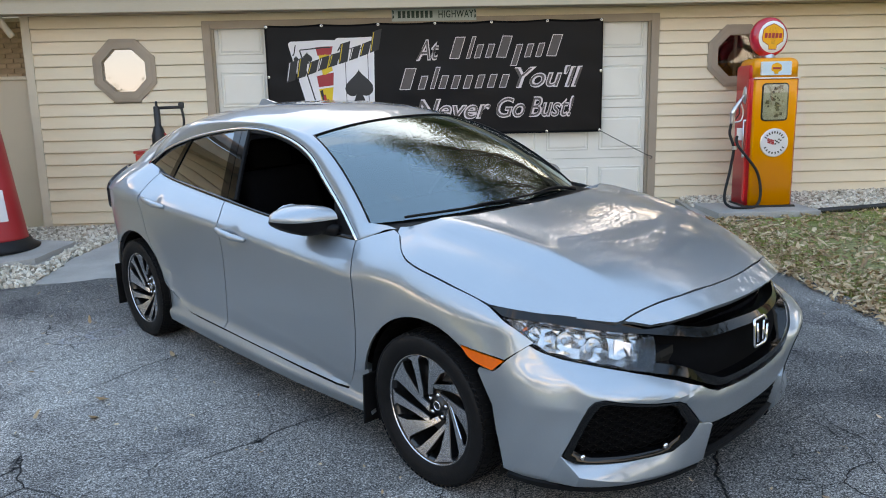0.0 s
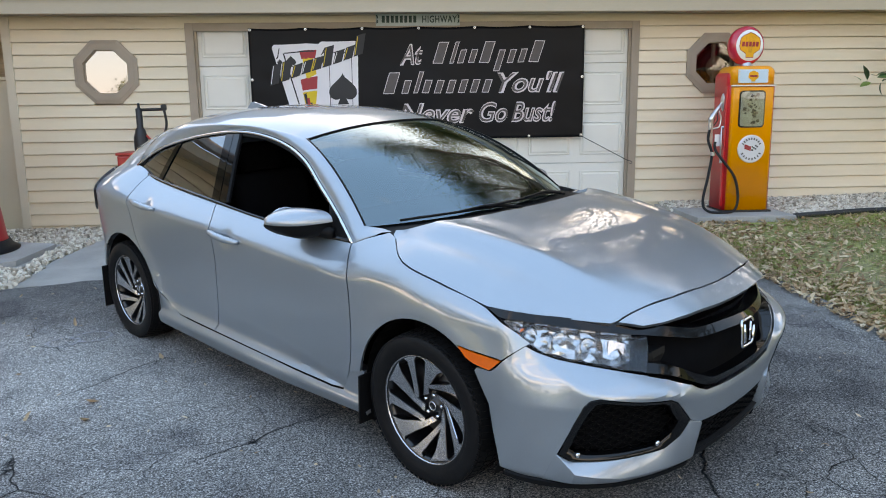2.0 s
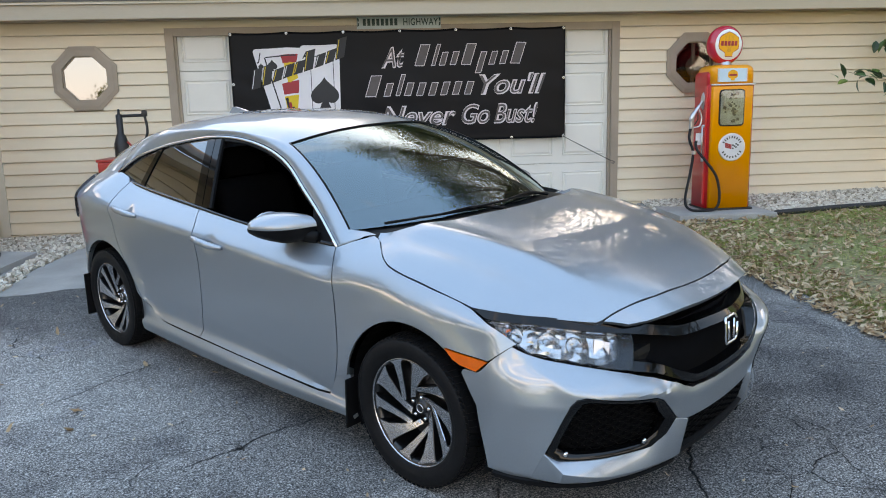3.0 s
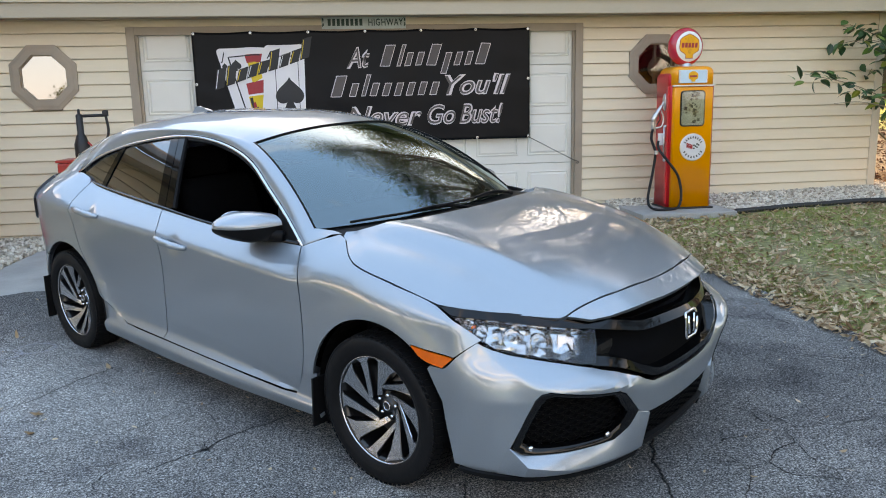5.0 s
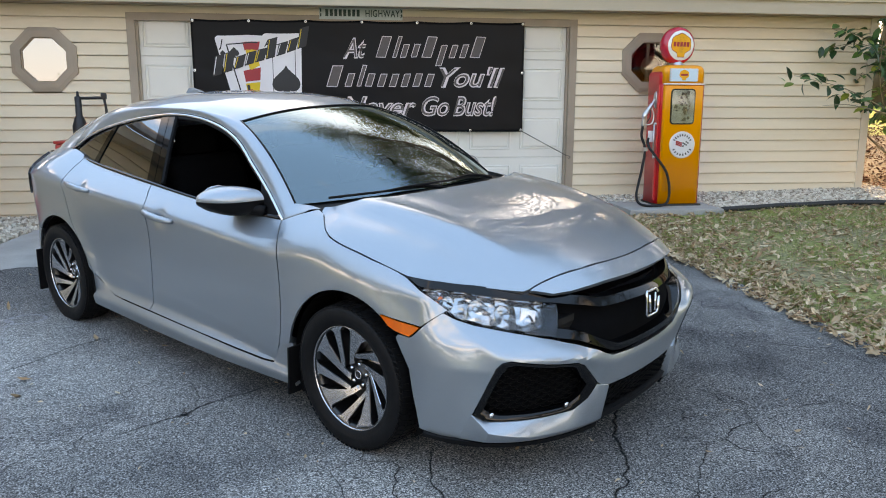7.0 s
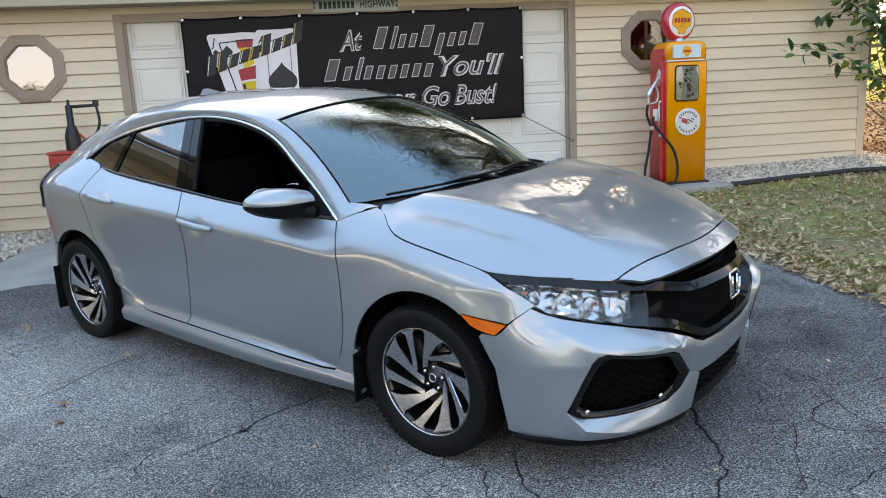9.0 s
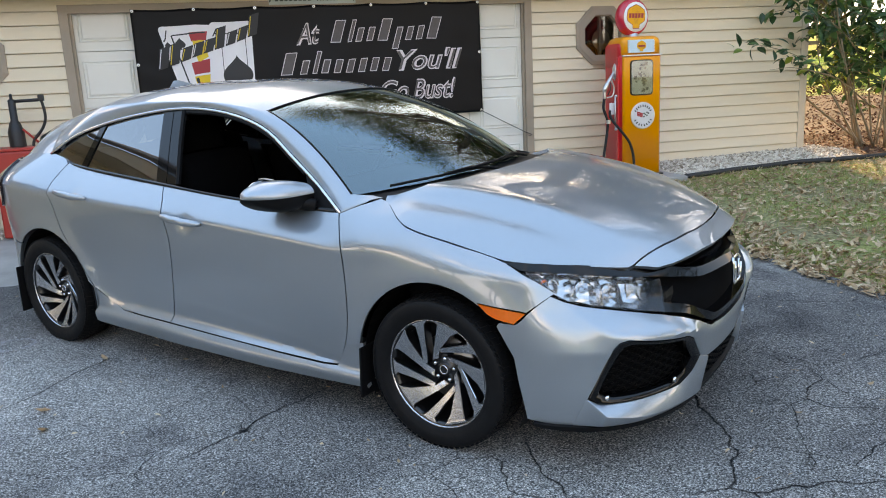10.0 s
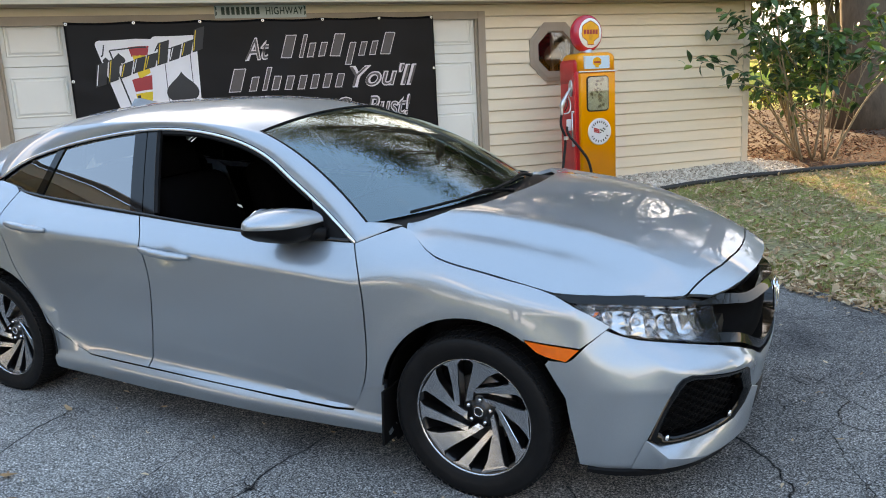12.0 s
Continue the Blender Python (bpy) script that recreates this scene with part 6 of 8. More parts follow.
for k in (1, -1):
    part("window_channel", tube([(q[0], (q[1] + 0.006) * k, q[2]) for q in [cabin(x, z) for x, z in [(b[0] + 0.004, b[1]) for b in b_front]]], 0.014, 6), MATT_BLACK, car, "black window channel")
    up = [(x, dlo_top(x) - 0.012) for x in np.linspace(-1.72, -0.78, 16)]
    part("window_channel", tube([(q[0], (q[1] + 0.008) * k, q[2]) for q in [cabin(x, z) for x, z in up]], 0.012, 6), MATT_BLACK, car, "black window channel")
panel("side_window", b_front[:1] + [(x, dlo_low(x)) for x in np.linspace(-1.55, -0.72, 8)] + [(x, dlo_top(x)) for x in np.linspace(-0.78, -1.70, 12)] + b_front[::-1], cabin, TINT_GLASS, car, step=0.06, thick=0.004, off=-0.006, mirror=True, label="tinted side glass")

# bonnet, roof, windscreen
front_edge = [(0.702, 0.560), (0.738, 0.455), (0.780, 0.315), (0.802, 0.14), (0.807, 0.0)]
rear_edge = [(-0.060, 0.0), (-0.066, 0.15), (-0.085, 0.33), (-0.115, 0.44), (-0.21, 0.595), (-0.335, 0.683)]
edge_pts = [(x, hood_half(x) - 0.004) for x in np.linspace(-0.325, 0.69, 30)]
half = front_edge[::-1] + edge_pts[::-1] + rear_edge[::-1]
half = [(x, -y) for x, y in half]
full = half[:-1] + [(x, -y) for x, y in half[::-1]][:-1]
panel("bonnet", full, bonnet, PAINT, car, step=0.026, thick=0.02)
lip_top = [(x + 0.005, y) for x, y in front_edge]
lip_low = [(curve(abs(y), [(0.0, 0.885), (0.10, 0.883), (0.29, 0.862), (0.42, 0.822), (0.50, 0.775)]), y) for y in np.linspace(0.50, -0.50, 33)]
lip_top = [(p.x, p.y) for p in spline([(*q, 0) for q in lip_top], 4)]
lip = [(x, -y) for x, y in lip_top] + [(x, y) for x, y in lip_top[::-1][1:]] + lip_low
panel("nose_panel", lip, bonnet, PAINT, car, step=0.026, thick=0.02)
roof_out = [(-1.055 - 0.09 * (abs(u) ** 2.2), 0.548 * u) for u in np.linspace(-1, 1, 15)] + [(x, roof_half(x)) for x in np.linspace(-1.2, -3.40, 20)] \
    + [(-3.46, 0.2), (-3.47, 0.0), (-3.46, -0.2)] + [(x, -roof_half(x)) for x in np.linspace(-3.40, -1.2, 20)]
panel("roof", roof_out, top, PAINT, car, step=0.045, thick=0.02)
panel("windscreen", [(-1, 0), (1, 0), (1, 0.995), (-1, 0.995)], shield, SHIELD_GLASS, car, step=0.05, thick=0.004, off=-0.003, label="curved windscreen glass").visible_shadow = False
for k in (1, -1):
    part("screen_seal", tube([(q[0], q[1] * k, q[2] + 0.001) for q in [shield(-1, v) for v in np.linspace(0, 1, 14)]], 0.006, 6), MATT_BLACK, car, "black windscreen seal", True)
part("screen_seal", tube([shield(u, 0.998) for u in np.linspace(-1, 1, 21)], 0.005, 6), MATT_BLACK, car, "black windscreen seal", True)
part("sun_band", tube([(q[0] - 0.02, q[1], q[2] - 0.03) for q in [shield(u, 0.97) for u in np.linspace(-0.95, 0.95, 11)]], 0.012, 6), MATT_BLACK, car, "black headlining edge")
cowl_a = [(x + 0.02, -y, hood_z(x, y) - 0.035) for x, y in rear_edge] 
cowl_b = [(q[0] - 0.02, q[1], q[2] - 0.012) for q in [shield(-u, 0.0) for u in (0.0, 0.22, 0.47, 0.62, 0.86, 0.97)]] 
for k in (False, True):
    strip("cowl", cowl_a, cowl_b, MATT_BLACK, car, 4, 0.0, k, "black plastic scuttle panel")


def wiper(p0, p1, p2):
    w = part("wiper", tube(spline([p0, ((p0[0] + p1[0]) / 2, (p0[1] + p1[1]) / 2, (p0[2] + p1[2]) / 2 + 0.02), p1], 4), [0.009] * 5 + [0.006] * 4, 6), MATT_BLACK, car, "black wiper arm", True)
    part("blade", tube([p2, p1, (2 * p1[0] - p2[0], 2 * p1[1] - p2[1], 2 * p1[2] - p2[2])], 0.006, 6), MATT_BLACK, w, smooth=True)


def on_shield(u, v, d=0.014):
    q = shield(u, v)
    return (q[0] + d * 0.45, q[1], q[2] + d)


wiper(on_shield(0.62, -0.035), on_shield(0.05, 0.008), on_shield(0.50, 0.0))
wiper(on_shield(-0.05, -0.045), on_shield(-0.52, 0.002), on_shield(-0.12, -0.012))
fin = bmesh.new()
fp = [(-2.33, 0.0), (-2.48, 0.042), (-2.52, 0.045), (-2.55, 0.0)]
lo = [fin.verts.new((x, s * 0.022 * (1 if h == 0 else 0.25) * (0.4 if x > -2.4 else 1), roof_z(x, 0) + h)) for s in (1, -1) for x, h in fp]
for q in ((0, 1, 2, 3), (7, 6, 5, 4), (0, 4, 5, 1), (1, 5, 6, 2), (2, 6, 7, 3), (3, 7, 4, 0)):
    fin.faces.new([lo[i] for i in q])
bmesh.ops.recalc_face_normals(fin, faces=fin.faces[:])
part("antenna_fin", fin, PAINT, car, "silver roof antenna fin")

# front end
bump = fr((88, 0.222), (89.5, 0.319), (91.5, 0.462), (97.5, 0.574), (96.6, 0.588), (91.2, 0.590), (85.0, 0.632), (74.2, 0.698), (69.0, 0.675), (63.9, 0.656), (56.0, 0.636), (47.8, 0.616), (40.0, 0.594), (31.5, 0.564), (22.0, 0.520), (15.0, 0.476), (5, 0.468), (0, 0.468))
low = fr((0, 0.345), (8, 0.347), (16.7, 0.352), (20.4, 0.377), (25.0, 0.446), (28.1, 0.490), (31.0, 0.509), (43, 0.530), (53.6, 0.549), (56.4, 0.541), (58.4, 0.517), (62.5, 0.410), (66.3, 0.322), (66.0, 0.212))


def mirrored(pts):
    return [(-a, b) for a, b in pts[::-1]]


RIDGE_Z = [(0, 0.445), (12, 0.445), (20, 0.468), (28.5, 0.514), (40, 0.538), (57, 0.562), (66, 0.628), (75, 0.699)]
RIDGE_H = [(0, 0.008), (18, 0.009), (28, 0.036), (42, 0.052), (54, 0.042), (66, 0.012), (74, 0.0)]
BUMPER_TOP = [(0, 0.468), (15, 0.476), (22, 0.520), (31.5, 0.564), (40, 0.594), (47.8, 0.618), (58, 0.641), (66.5, 0.664), (75, 0.70)]


def bumper_face(a, z):
    """The bumper's skin: the nose with a ridge that runs from the headlamp's tip over the fog lamp to the middle."""
    p = min(80.0, abs(a) * 80.0)
    zr, h = curve(p, RIDGE_Z), curve(p, RIDGE_H)
    if z > zr:
        k = max(0.0, 1 - ((z - zr) / max(0.03, curve(p, BUMPER_TOP) - zr)) ** 1.8)
    else:
        k = max(0.0, 1 - (zr - z) / 0.24) ** 2
    q = Vector(nose(a, z))
    return tuple(q + Vector((q.x + 0.1, q.y, 0)).normalized() * h * k)


panel("front_bumper", low[:1] + low[1:] + bump[:-1] + [bump[-1]] + mirrored(bump[:-1]) + mirrored(low[1:]), bumper_face, PAINT, car, step=0.0115, thick=0.04, label="silver front bumper")


def nose_off(p, z, d):
    q = Vector(front(p, z))
    return q + Vector((q.x + 0.1, q.y, 0)).normalized() * d


def bumper_blade(mirror):
    """The folded blade below the fog lamp: a shelf, a crisp outer edge, a short underside and a facet to the side."""
    rows = [((61.5, 0.295, 0.0), (60.0, 0.262, 0.042), (60.5, 0.213, 0.026)),
            ((45.0, 0.287, 0.0), (44.0, 0.224, 0.040), (44.0, 0.199, 0.026)),
            ((29.0, 0.285, 0.0), (27.5, 0.216, 0.036), (27.5, 0.188, 0.022)),
            ((20.6, 0.374, 0.004), (18.6, 0.206, 0.032), (18.6, 0.184, 0.020)),
            ((16.2, 0.353, 0.014), (16.6, 0.203, 0.028), (16.8, 0.183, 0.016))]
    bm = bmesh.new()

    def at(c):
        q = nose_off(*c)
        return bm.verts.new((q.x, -q.y if mirror else q.y, q.z))
    tip, foot = (66.7, 0.324, 0.002), (71.0, 0.215, 0.004)
    secs = []
    for r0, r1 in zip(rows, rows[1:]):
        n = 6
        for k in range(n + (r1 is rows[-1])):
            t = k / n
            c = [tuple(a + (b - a) * t for a, b in zip(u, v)) for u, v in zip(r0, r1)]
            secs.append([at((c[0][0], c[0][1], -0.03)), at(c[0]), at(c[1]), at(c[2]), at((c[2][0], c[2][1] + 0.004, -0.04))])
    for a, b in zip(secs, secs[1:]):
        for i in range(4):
            bm.faces.new((a[i], a[i + 1], b[i + 1], b[i]))
    vt, vf = at(tip), at(foot)
    bm.faces.new((vt, secs[0][2], secs[0][1]))
    bm.faces.new((vt, vf, secs[0][3], secs[0][2]))
    bm.faces.new((vf, secs[0][4], secs[0][3]))
    bm.faces.new(secs[-1])
    bmesh.ops.recalc_face_normals(bm, faces=bm.faces[:])
    sharp = [e for e in bm.edges if len(e.link_faces) == 2 and e.calc_face_angle(0) > radians(24)]
    bmesh.ops.bevel(bm, geom=sharp, offset=0.003, segments=2, affect="EDGES", profile=0.5)
    ob = part("bumper_blade", bm, PAINT, car, "silver folded bumper blade", True)
    ob.data.set_sharp_from_angle(angle=radians(28))
    return ob


bumper_blade(False)
bumper_blade(True)
both("lip_spoiler", fr((85.5, 0.219), (70, 0.217), (60, 0.208), (44, 0.195), (28, 0.184), (17, 0.181), (17, 0.160), (28, 0.164), (44, 0.176), (60, 0.191), (85.5, 0.207)), nose, MATT_BLACK, car, step=0.03, off=0.016, thick=0.07, label="black lower lip")
panel("lower_lip", fr((18, 0.222), (-18, 0.222), (-18, 0.190), (18, 0.190)), nose, MATT_BLACK, car, step=0.03, off=0.012, thick=0.08, label="black lower lip")
fog = fr((58.6, 0.515), (56.6, 0.540), (53.6, 0.547), (43, 0.528), (31.0, 0.507), (28.1, 0.488), (20.8, 0.379), (23.5, 0.322), (28.4, 0.285), (45, 0.288), (58.5, 0.295), (62.5, 0.303), (65.8, 0.325))
fog_mid = (43.0 / 80, 0.415)


def grown(pts, c, k):
    return [(c[0] + (x - c[0]) * k, c[1] + (z - c[1]) * k) for x, z in pts]


def hexes(name, poly, surf, parent, r, off, mirror=False, wide=0.003):
    """Honeycomb bars over a dark opening, bent onto the surface."""
    bm = bmesh.new()

    def inside(x, y):
        hit = False
        for i in range(len(poly)):
            (x0, y0), (x1, y1) = poly[i], poly[i - 1]
            if (y0 > y) != (y1 > y) and x < (x1 - x0) * (y - y0) / (y1 - y0) + x0:
                hit = not hit
        return hit
    us, vs = [p[0] for p in poly], [p[1] for p in poly]
    row, v = 0, min(vs)
    while v < max(vs):
        u = min(us) + (1.25 * r if row % 2 else 0)
        while u < max(us):
            if inside(u, v):
                ring = []
                for k in range(6):
                    a = radians(60 * k)
                    for q in (1.0, 0.86):
                        x, z = u + 1.55 * r * q * math.cos(a), v + 0.62 * r * q * math.sin(a)
                        c = Vector(surf(x, z))
                        d = (c - Vector((-0.5, 0, 0.5)))
                        d = Vector((d.x, d.y, 0)).normalized()
                        for o in (off, off - 0.006):
                            w = c + d * o
                            ring.append(bm.verts.new((w.x, -w.y if mirror else w.y, w.z)))
                for k in range(6):
                    a, b = ring[4 * k:4 * k + 4], ring[4 * ((k + 1) % 6):4 * ((k + 1) % 6) + 4]
                    bm.faces.new((a[0], b[0], b[2], a[2]))
                    bm.faces.new((a[2], b[2], b[3], a[3]))
            u += 2.5 * r
        v += 0.62 * r
        row += 1
    bmesh.ops.recalc_face_normals(bm, faces=bm.faces[:])
    return part(name, bm, MESH_BLACK, parent, "black honeycomb mesh")


def fog_frame(mirror):
    """A frame that slopes from the bumper's opening to the sunken mesh."""
    bm = bmesh.new()
    loops = []
    for scale, d in ((1.03, -0.03), (1.006, -0.004), (0.985, 0.003), (0.95, 0.002), (0.86, -0.006), (0.825, -0.012), (0.79, -0.05)):
        pts = grown(fog, fog_mid, scale)
        pts = [tuple(Vector(a).lerp(Vector(b), t)) for a, b in zip(pts, pts[1:] + pts[:1]) for t in (0, 0.25, 0.5, 0.75)]
        qs = [Vector(bumper_face(u, z)) + (nose_off(u * 80.0, z, d) - Vector(nose(u, z))) for u, z in pts]
        loops.append([bm.verts.new((q.x, -q.y if mirror else q.y, q.z)) for q in qs])
    n = len(loops[0])
    for a, b in zip(loops, loops[1:]):
        for i in range(n):
            bm.faces.new((a[i], a[(i + 1) % n], b[(i + 1) % n], b[i]))
    bmesh.ops.recalc_face_normals(bm, faces=bm.faces[:])
    return bm


for k in (False, True):
    fh = panel("fog_housing", grown(fog, fog_mid, 1.0), nose, CABIN, car, step=0.03, off=-0.046, thick=0.0, mirror=k, label="gloss black fog lamp surround")
    part("frame", fog_frame(k), GLOSS_BLACK, fh, "broad gloss black frame", True).data.set_sharp_from_angle(angle=radians(38))
    hexes("mesh", grown(fog, fog_mid, 0.79), nose, fh, 0.024, -0.034, k)
    for (p, z) in ((31.5, 0.318), (59.0, 0.318)):
        q = nose_off(p, z, -0.010)
        lm = lathe([(0.0, 0.012), (0.010, 0.010), (0.014, 0.0), (0.0, 0.0)], 12, Matrix.Translation((q.x, -q.y if k else q.y, q.z)) @ Matrix.Rotation(math.pi / 2, 4, "Y"))
        part("stud", lm, CHROME, fh, "small bright stud", True)
low_poly = fr((16.2, 0.345), (8, 0.342), (-8, 0.342), (-16.2, 0.345), (-17.5, 0.215), (17.5, 0.215))
lg = panel("lower_grille", low_poly, nose, MATT_BLACK, car, step=0.03, off=-0.03, thick=0.0, label="black lower grille")
hexes("mesh", low_poly, nose, lg, 0.022, -0.006)
# upper grille
gr_top = [(46.8, 0.764), (40, 0.748), (32, 0.735), (24, 0.742), (14, 0.756), (5, 0.762), (0, 0.763)]
gr_low = [(15.0, 0.484), (22.0, 0.528), (31.5, 0.572), (38.6, 0.598)]
grille_poly = fr(*gr_top, *[(-p, z) for p, z in gr_top[::-1][1:]], (-39, 0.70), *[(-p, z) for p, z in gr_low[::-1]], (-5, 0.476), (5, 0.476), *gr_low, (39, 0.70))
gr = panel("upper_grille", grille_poly, nose, CABIN, car, step=0.028, off=-0.05, thick=0.0, label="black upper grille")


def sweep_bar(name, rows, material, parent, d0, d1, h, label=""):
    """A bar along the nose: rows of (p, z), standing from d0 to d1 off it, h high."""
    bm = bmesh.new()
    secs = []
    for p, z in rows:
        sec = []
        for dz, d in ((-h / 2, d0), (-h / 2, d1 * 0.8), (-h * 0.2, d1), (h * 0.25, d1), (h / 2, d1 * 0.6), (h / 2, d0)):
            c = Vector(front(p, z + dz))
            o = Vector((c.x + 0.3, c.y, 0)).normalized()
            sec.append(bm.verts.new(c + o * d))
        secs.append(sec)
    for a, b in zip(secs, secs[1:]):
        for i in range(len(a)):
            bm.faces.new((a[i], a[(i + 1) % 6], b[(i + 1) % 6], b[i]))
    bm.faces.new(secs[0][::-1])
    bm.faces.new(secs[-1])
    bmesh.ops.recalc_face_normals(bm, faces=bm.faces[:])
    ob = part(name, bm, material, parent, label, True)
    ob.data.set_sharp_from_angle(angle=radians(30))
    return ob


def sweep_rows(stops, n=40):
    return [(p, curve(abs(p), stops)) for p in np.linspace(-stops[-1][0], stops[-1][0], n)]


sweep_bar("brow_bar", sweep_rows([(0, 0.702), (12, 0.700), (24, 0.694), (32, 0.712), (45, 0.745)]), GLOSS_BLACK, gr, -0.055, -0.002, 0.034, "gloss black grille wing")
sweep_bar("chin_bar", sweep_rows([(0, 0.497), (12, 0.502), (20, 0.536), (31, 0.590), (40, 0.615)]), GLOSS_BLACK, gr, -0.055, -0.004, 0.028, "gloss black grille wing")
emb = part("emblem", tube([Vector(front(0, z)) + Vector((-0.003, y, 0)) for y, z in rounded(-0.050, 0.050, 0.585, 0.690, 0.018)] + [Vector(front(0, 0.655)) + Vector((-0.003, 0.05, 0))], 0.0065, 8), CHROME, gr, "chrome plain rounded emblem frame", True)
for s in (-1, 1):
    part("emblem_bar", tube([Vector(front(0, 0.60)) + Vector((-0.002, s * 0.020, 0)), Vector(front(0, 0.675)) + Vector((-0.002, s * 0.027, 0))], 0.006, 6), CHROME, emb, smooth=True)

# head lamps
hl = fr((91.5, 0.782), (78.2, 0.778), (67.8, 0.769), (59.2, 0.753), (50, 0.733), (44.3, 0.720), (39.5, 0.712), (39.2, 0.600), (45.8, 0.615), (53.7, 0.634), (61.1, 0.653), (69.0, 0.678), (73.6, 0.701), (79.1, 0.738), (83.5, 0.757))
brow = fr((97.5, 0.807), (91.7, 0.811), (78.2, 0.809), (63.3, 0.794), (48.5, 0.769), (40.5, 0.752), (40.5, 0.717), (44.3, 0.723), (50, 0.736), (59.2, 0.756), (67.8, 0.772), (78.2, 0.781), (91.5, 0.785))


def cut_tray(k):
    """A chrome tray of many small facets, inside the tray's outline."""
    rng = random.Random(77)
    bm = bmesh.new()
    n, m = 22, 7
    top_e = [(88, 0.779), (78, 0.776), (68, 0.766), (59, 0.750), (50, 0.730), (42, 0.712)]
    low_e = [(88, 0.771), (83.5, 0.757), (79, 0.738), (73.5, 0.702), (69, 0.680), (61, 0.655), (53.7, 0.636), (46, 0.618), (42, 0.612)]
    grid = []
    for i in range(n + 1):
        p = 88 - 45 * i / n
        zt = curve(-p, [(-q, z) for q, z in top_e])
        zl = curve(-p, [(-q, z) for q, z in low_e])
        col = []
        for j in range(m + 1):
            t = j / m
            q = Vector(front(p + rng.uniform(-0.5, 0.5), zl + (zt - zl) * t))
            d = -0.010 - 0.030 * t - 0.016 * math.sin(i * 0.95) ** 2 + rng.uniform(-0.004, 0.004)
            o = Vector((q.x - 0.2, q.y, 0)).normalized()
            q = q + o * d
            col.append(bm.verts.new((q.x, -q.y if k else q.y, q.z)))
        grid.append(col)
    for c, d in zip(grid, grid[1:]):
        for j in range(m):
            bm.faces.new((c[j], c[j + 1], d[j + 1], d[j]))
    bmesh.ops.triangulate(bm, faces=bm.faces[:])
    bmesh.ops.recalc_face_normals(bm, faces=bm.faces[:])
    return bm


for k in (False, True):
    f = -1 if k else 1
    lamp = panel("headlamp", hl, nose, CABIN, car, step=0.03, off=-0.085, thick=0.0, mirror=k, label="clear headlamp with chrome reflectors in a black bezel")
    panel("lens", hl, nose, LENS_GLASS, lamp, step=0.03, off=0.0, thick=0.004, mirror=k).visible_shadow = False
    part("reflector_tray", cut_tray(k), LAMP_SILVER, lamp, "faceted chrome reflector")
    panel("bezel", fr((39.4, 0.708), (39.3, 0.604), (45.8, 0.618), (49.0, 0.626), (45.5, 0.634), (43.2, 0.646), (43.0, 0.706)), nose, GLOSS_BLACK, lamp, step=0.025, off=-0.006, thick=0.03, mirror=k)
    panel("brow", brow, nose, GLOSS_BLACK, car, step=0.014, off=0.0, thick=0.03, mirror=k, label="gloss black headlamp brow")
    panel("amber_reflector", fr((80, 0.757), (75.5, 0.762), (74.5, 0.735), (78, 0.735)), nose, AMBER, lamp, step=0.02, off=-0.028, thick=0.0, mirror=k)
    for p, z, r in ((71, 0.732, 0.022), (61.5, 0.704, 0.036), (54.0, 0.686, 0.031)):
        q = Vector(front(p, z)) + Vector((-0.035, 0.014, 0.0))
        M4 = Matrix.Translation((q.x, q.y * f, q.z)) @ Matrix.Rotation(f * radians(-28), 4, "Z") @ Matrix.Rotation(radians(88), 4, "Y")
        part("reflector", lathe([(0.0, -0.022), (r * 0.35, -0.020), (r * 0.75, -0.006), (r, 0.012), (r * 1.08, 0.012), (r * 0.85, -0.022), (0.0, -0.03)], 20, M4), CHROME, lamp, "chrome reflector bowl", True)
        part("bulb_cover", lathe([(0.0, 0.018), (r * 0.22, 0.015), (r * 0.36, 0.004), (r * 0.3, -0.012), (0.0, -0.012)], 14, M4), LENS_GLASS, lamp, smooth=True)
    panel("light_block", fr((44.8, 0.696), (49.0, 0.712), (49.6, 0.662), (45.4, 0.654)), nose, SATIN, lamp, step=0.02, off=-0.024, thick=0.02, mirror=k, label="frosted light guide block")

# mirrors
def mirror_shell(k):
    f = 1 if k else -1
    bm = bmesh.new()
    n, m = 20, 14
    rings = []
    for j in range(m + 1):
        t = j / m
        x0 = 0.0
        y = 0.768 + 0.228 * t
        w = (0.102 + 0.014 * math.sin(math.pi * t)) * max(0.03, 1 - max(0.0, (t - 0.55) / 0.45) ** 2.2) ** 0.5
        h = 0.074 * max(0.03, 1 - max(0.0, (t - 0.45) / 0.55) ** 2.4) ** 0.5 * (0.80 + 0.25 * math.sin(math.pi * min(1, t * 1.2)))
        cx, cz = -0.775 - 0.085 * t, 1.010 + 0.006 * t
        ring = []
        for i in range(n):
            a = 2 * math.pi * i / n
            e = 0.85 if math.sin(a) > 0 else 0.5
            c, s = math.copysign(abs(math.cos(a)) ** e, math.cos(a)), math.copysign(abs(math.sin(a)) ** e, math.sin(a))
            ring.append(bm.verts.new((cx + w * c - (0.012 if s < 0 else 0) * abs(s), f * y, cz + h * s * (0.78 if s > 0 else 1.02))))
        rings.append(ring)
    for a, b in zip(rings, rings[1:]):
        for i in range(n):
            bm.faces.new((a[i], a[(i + 1) % n], b[(i + 1) % n], b[i]))
    bm.faces.new(rings[0])
    bm.faces.new(rings[-1])
    bmesh.ops.recalc_face_normals(bm, faces=bm.faces[:])
    return bm


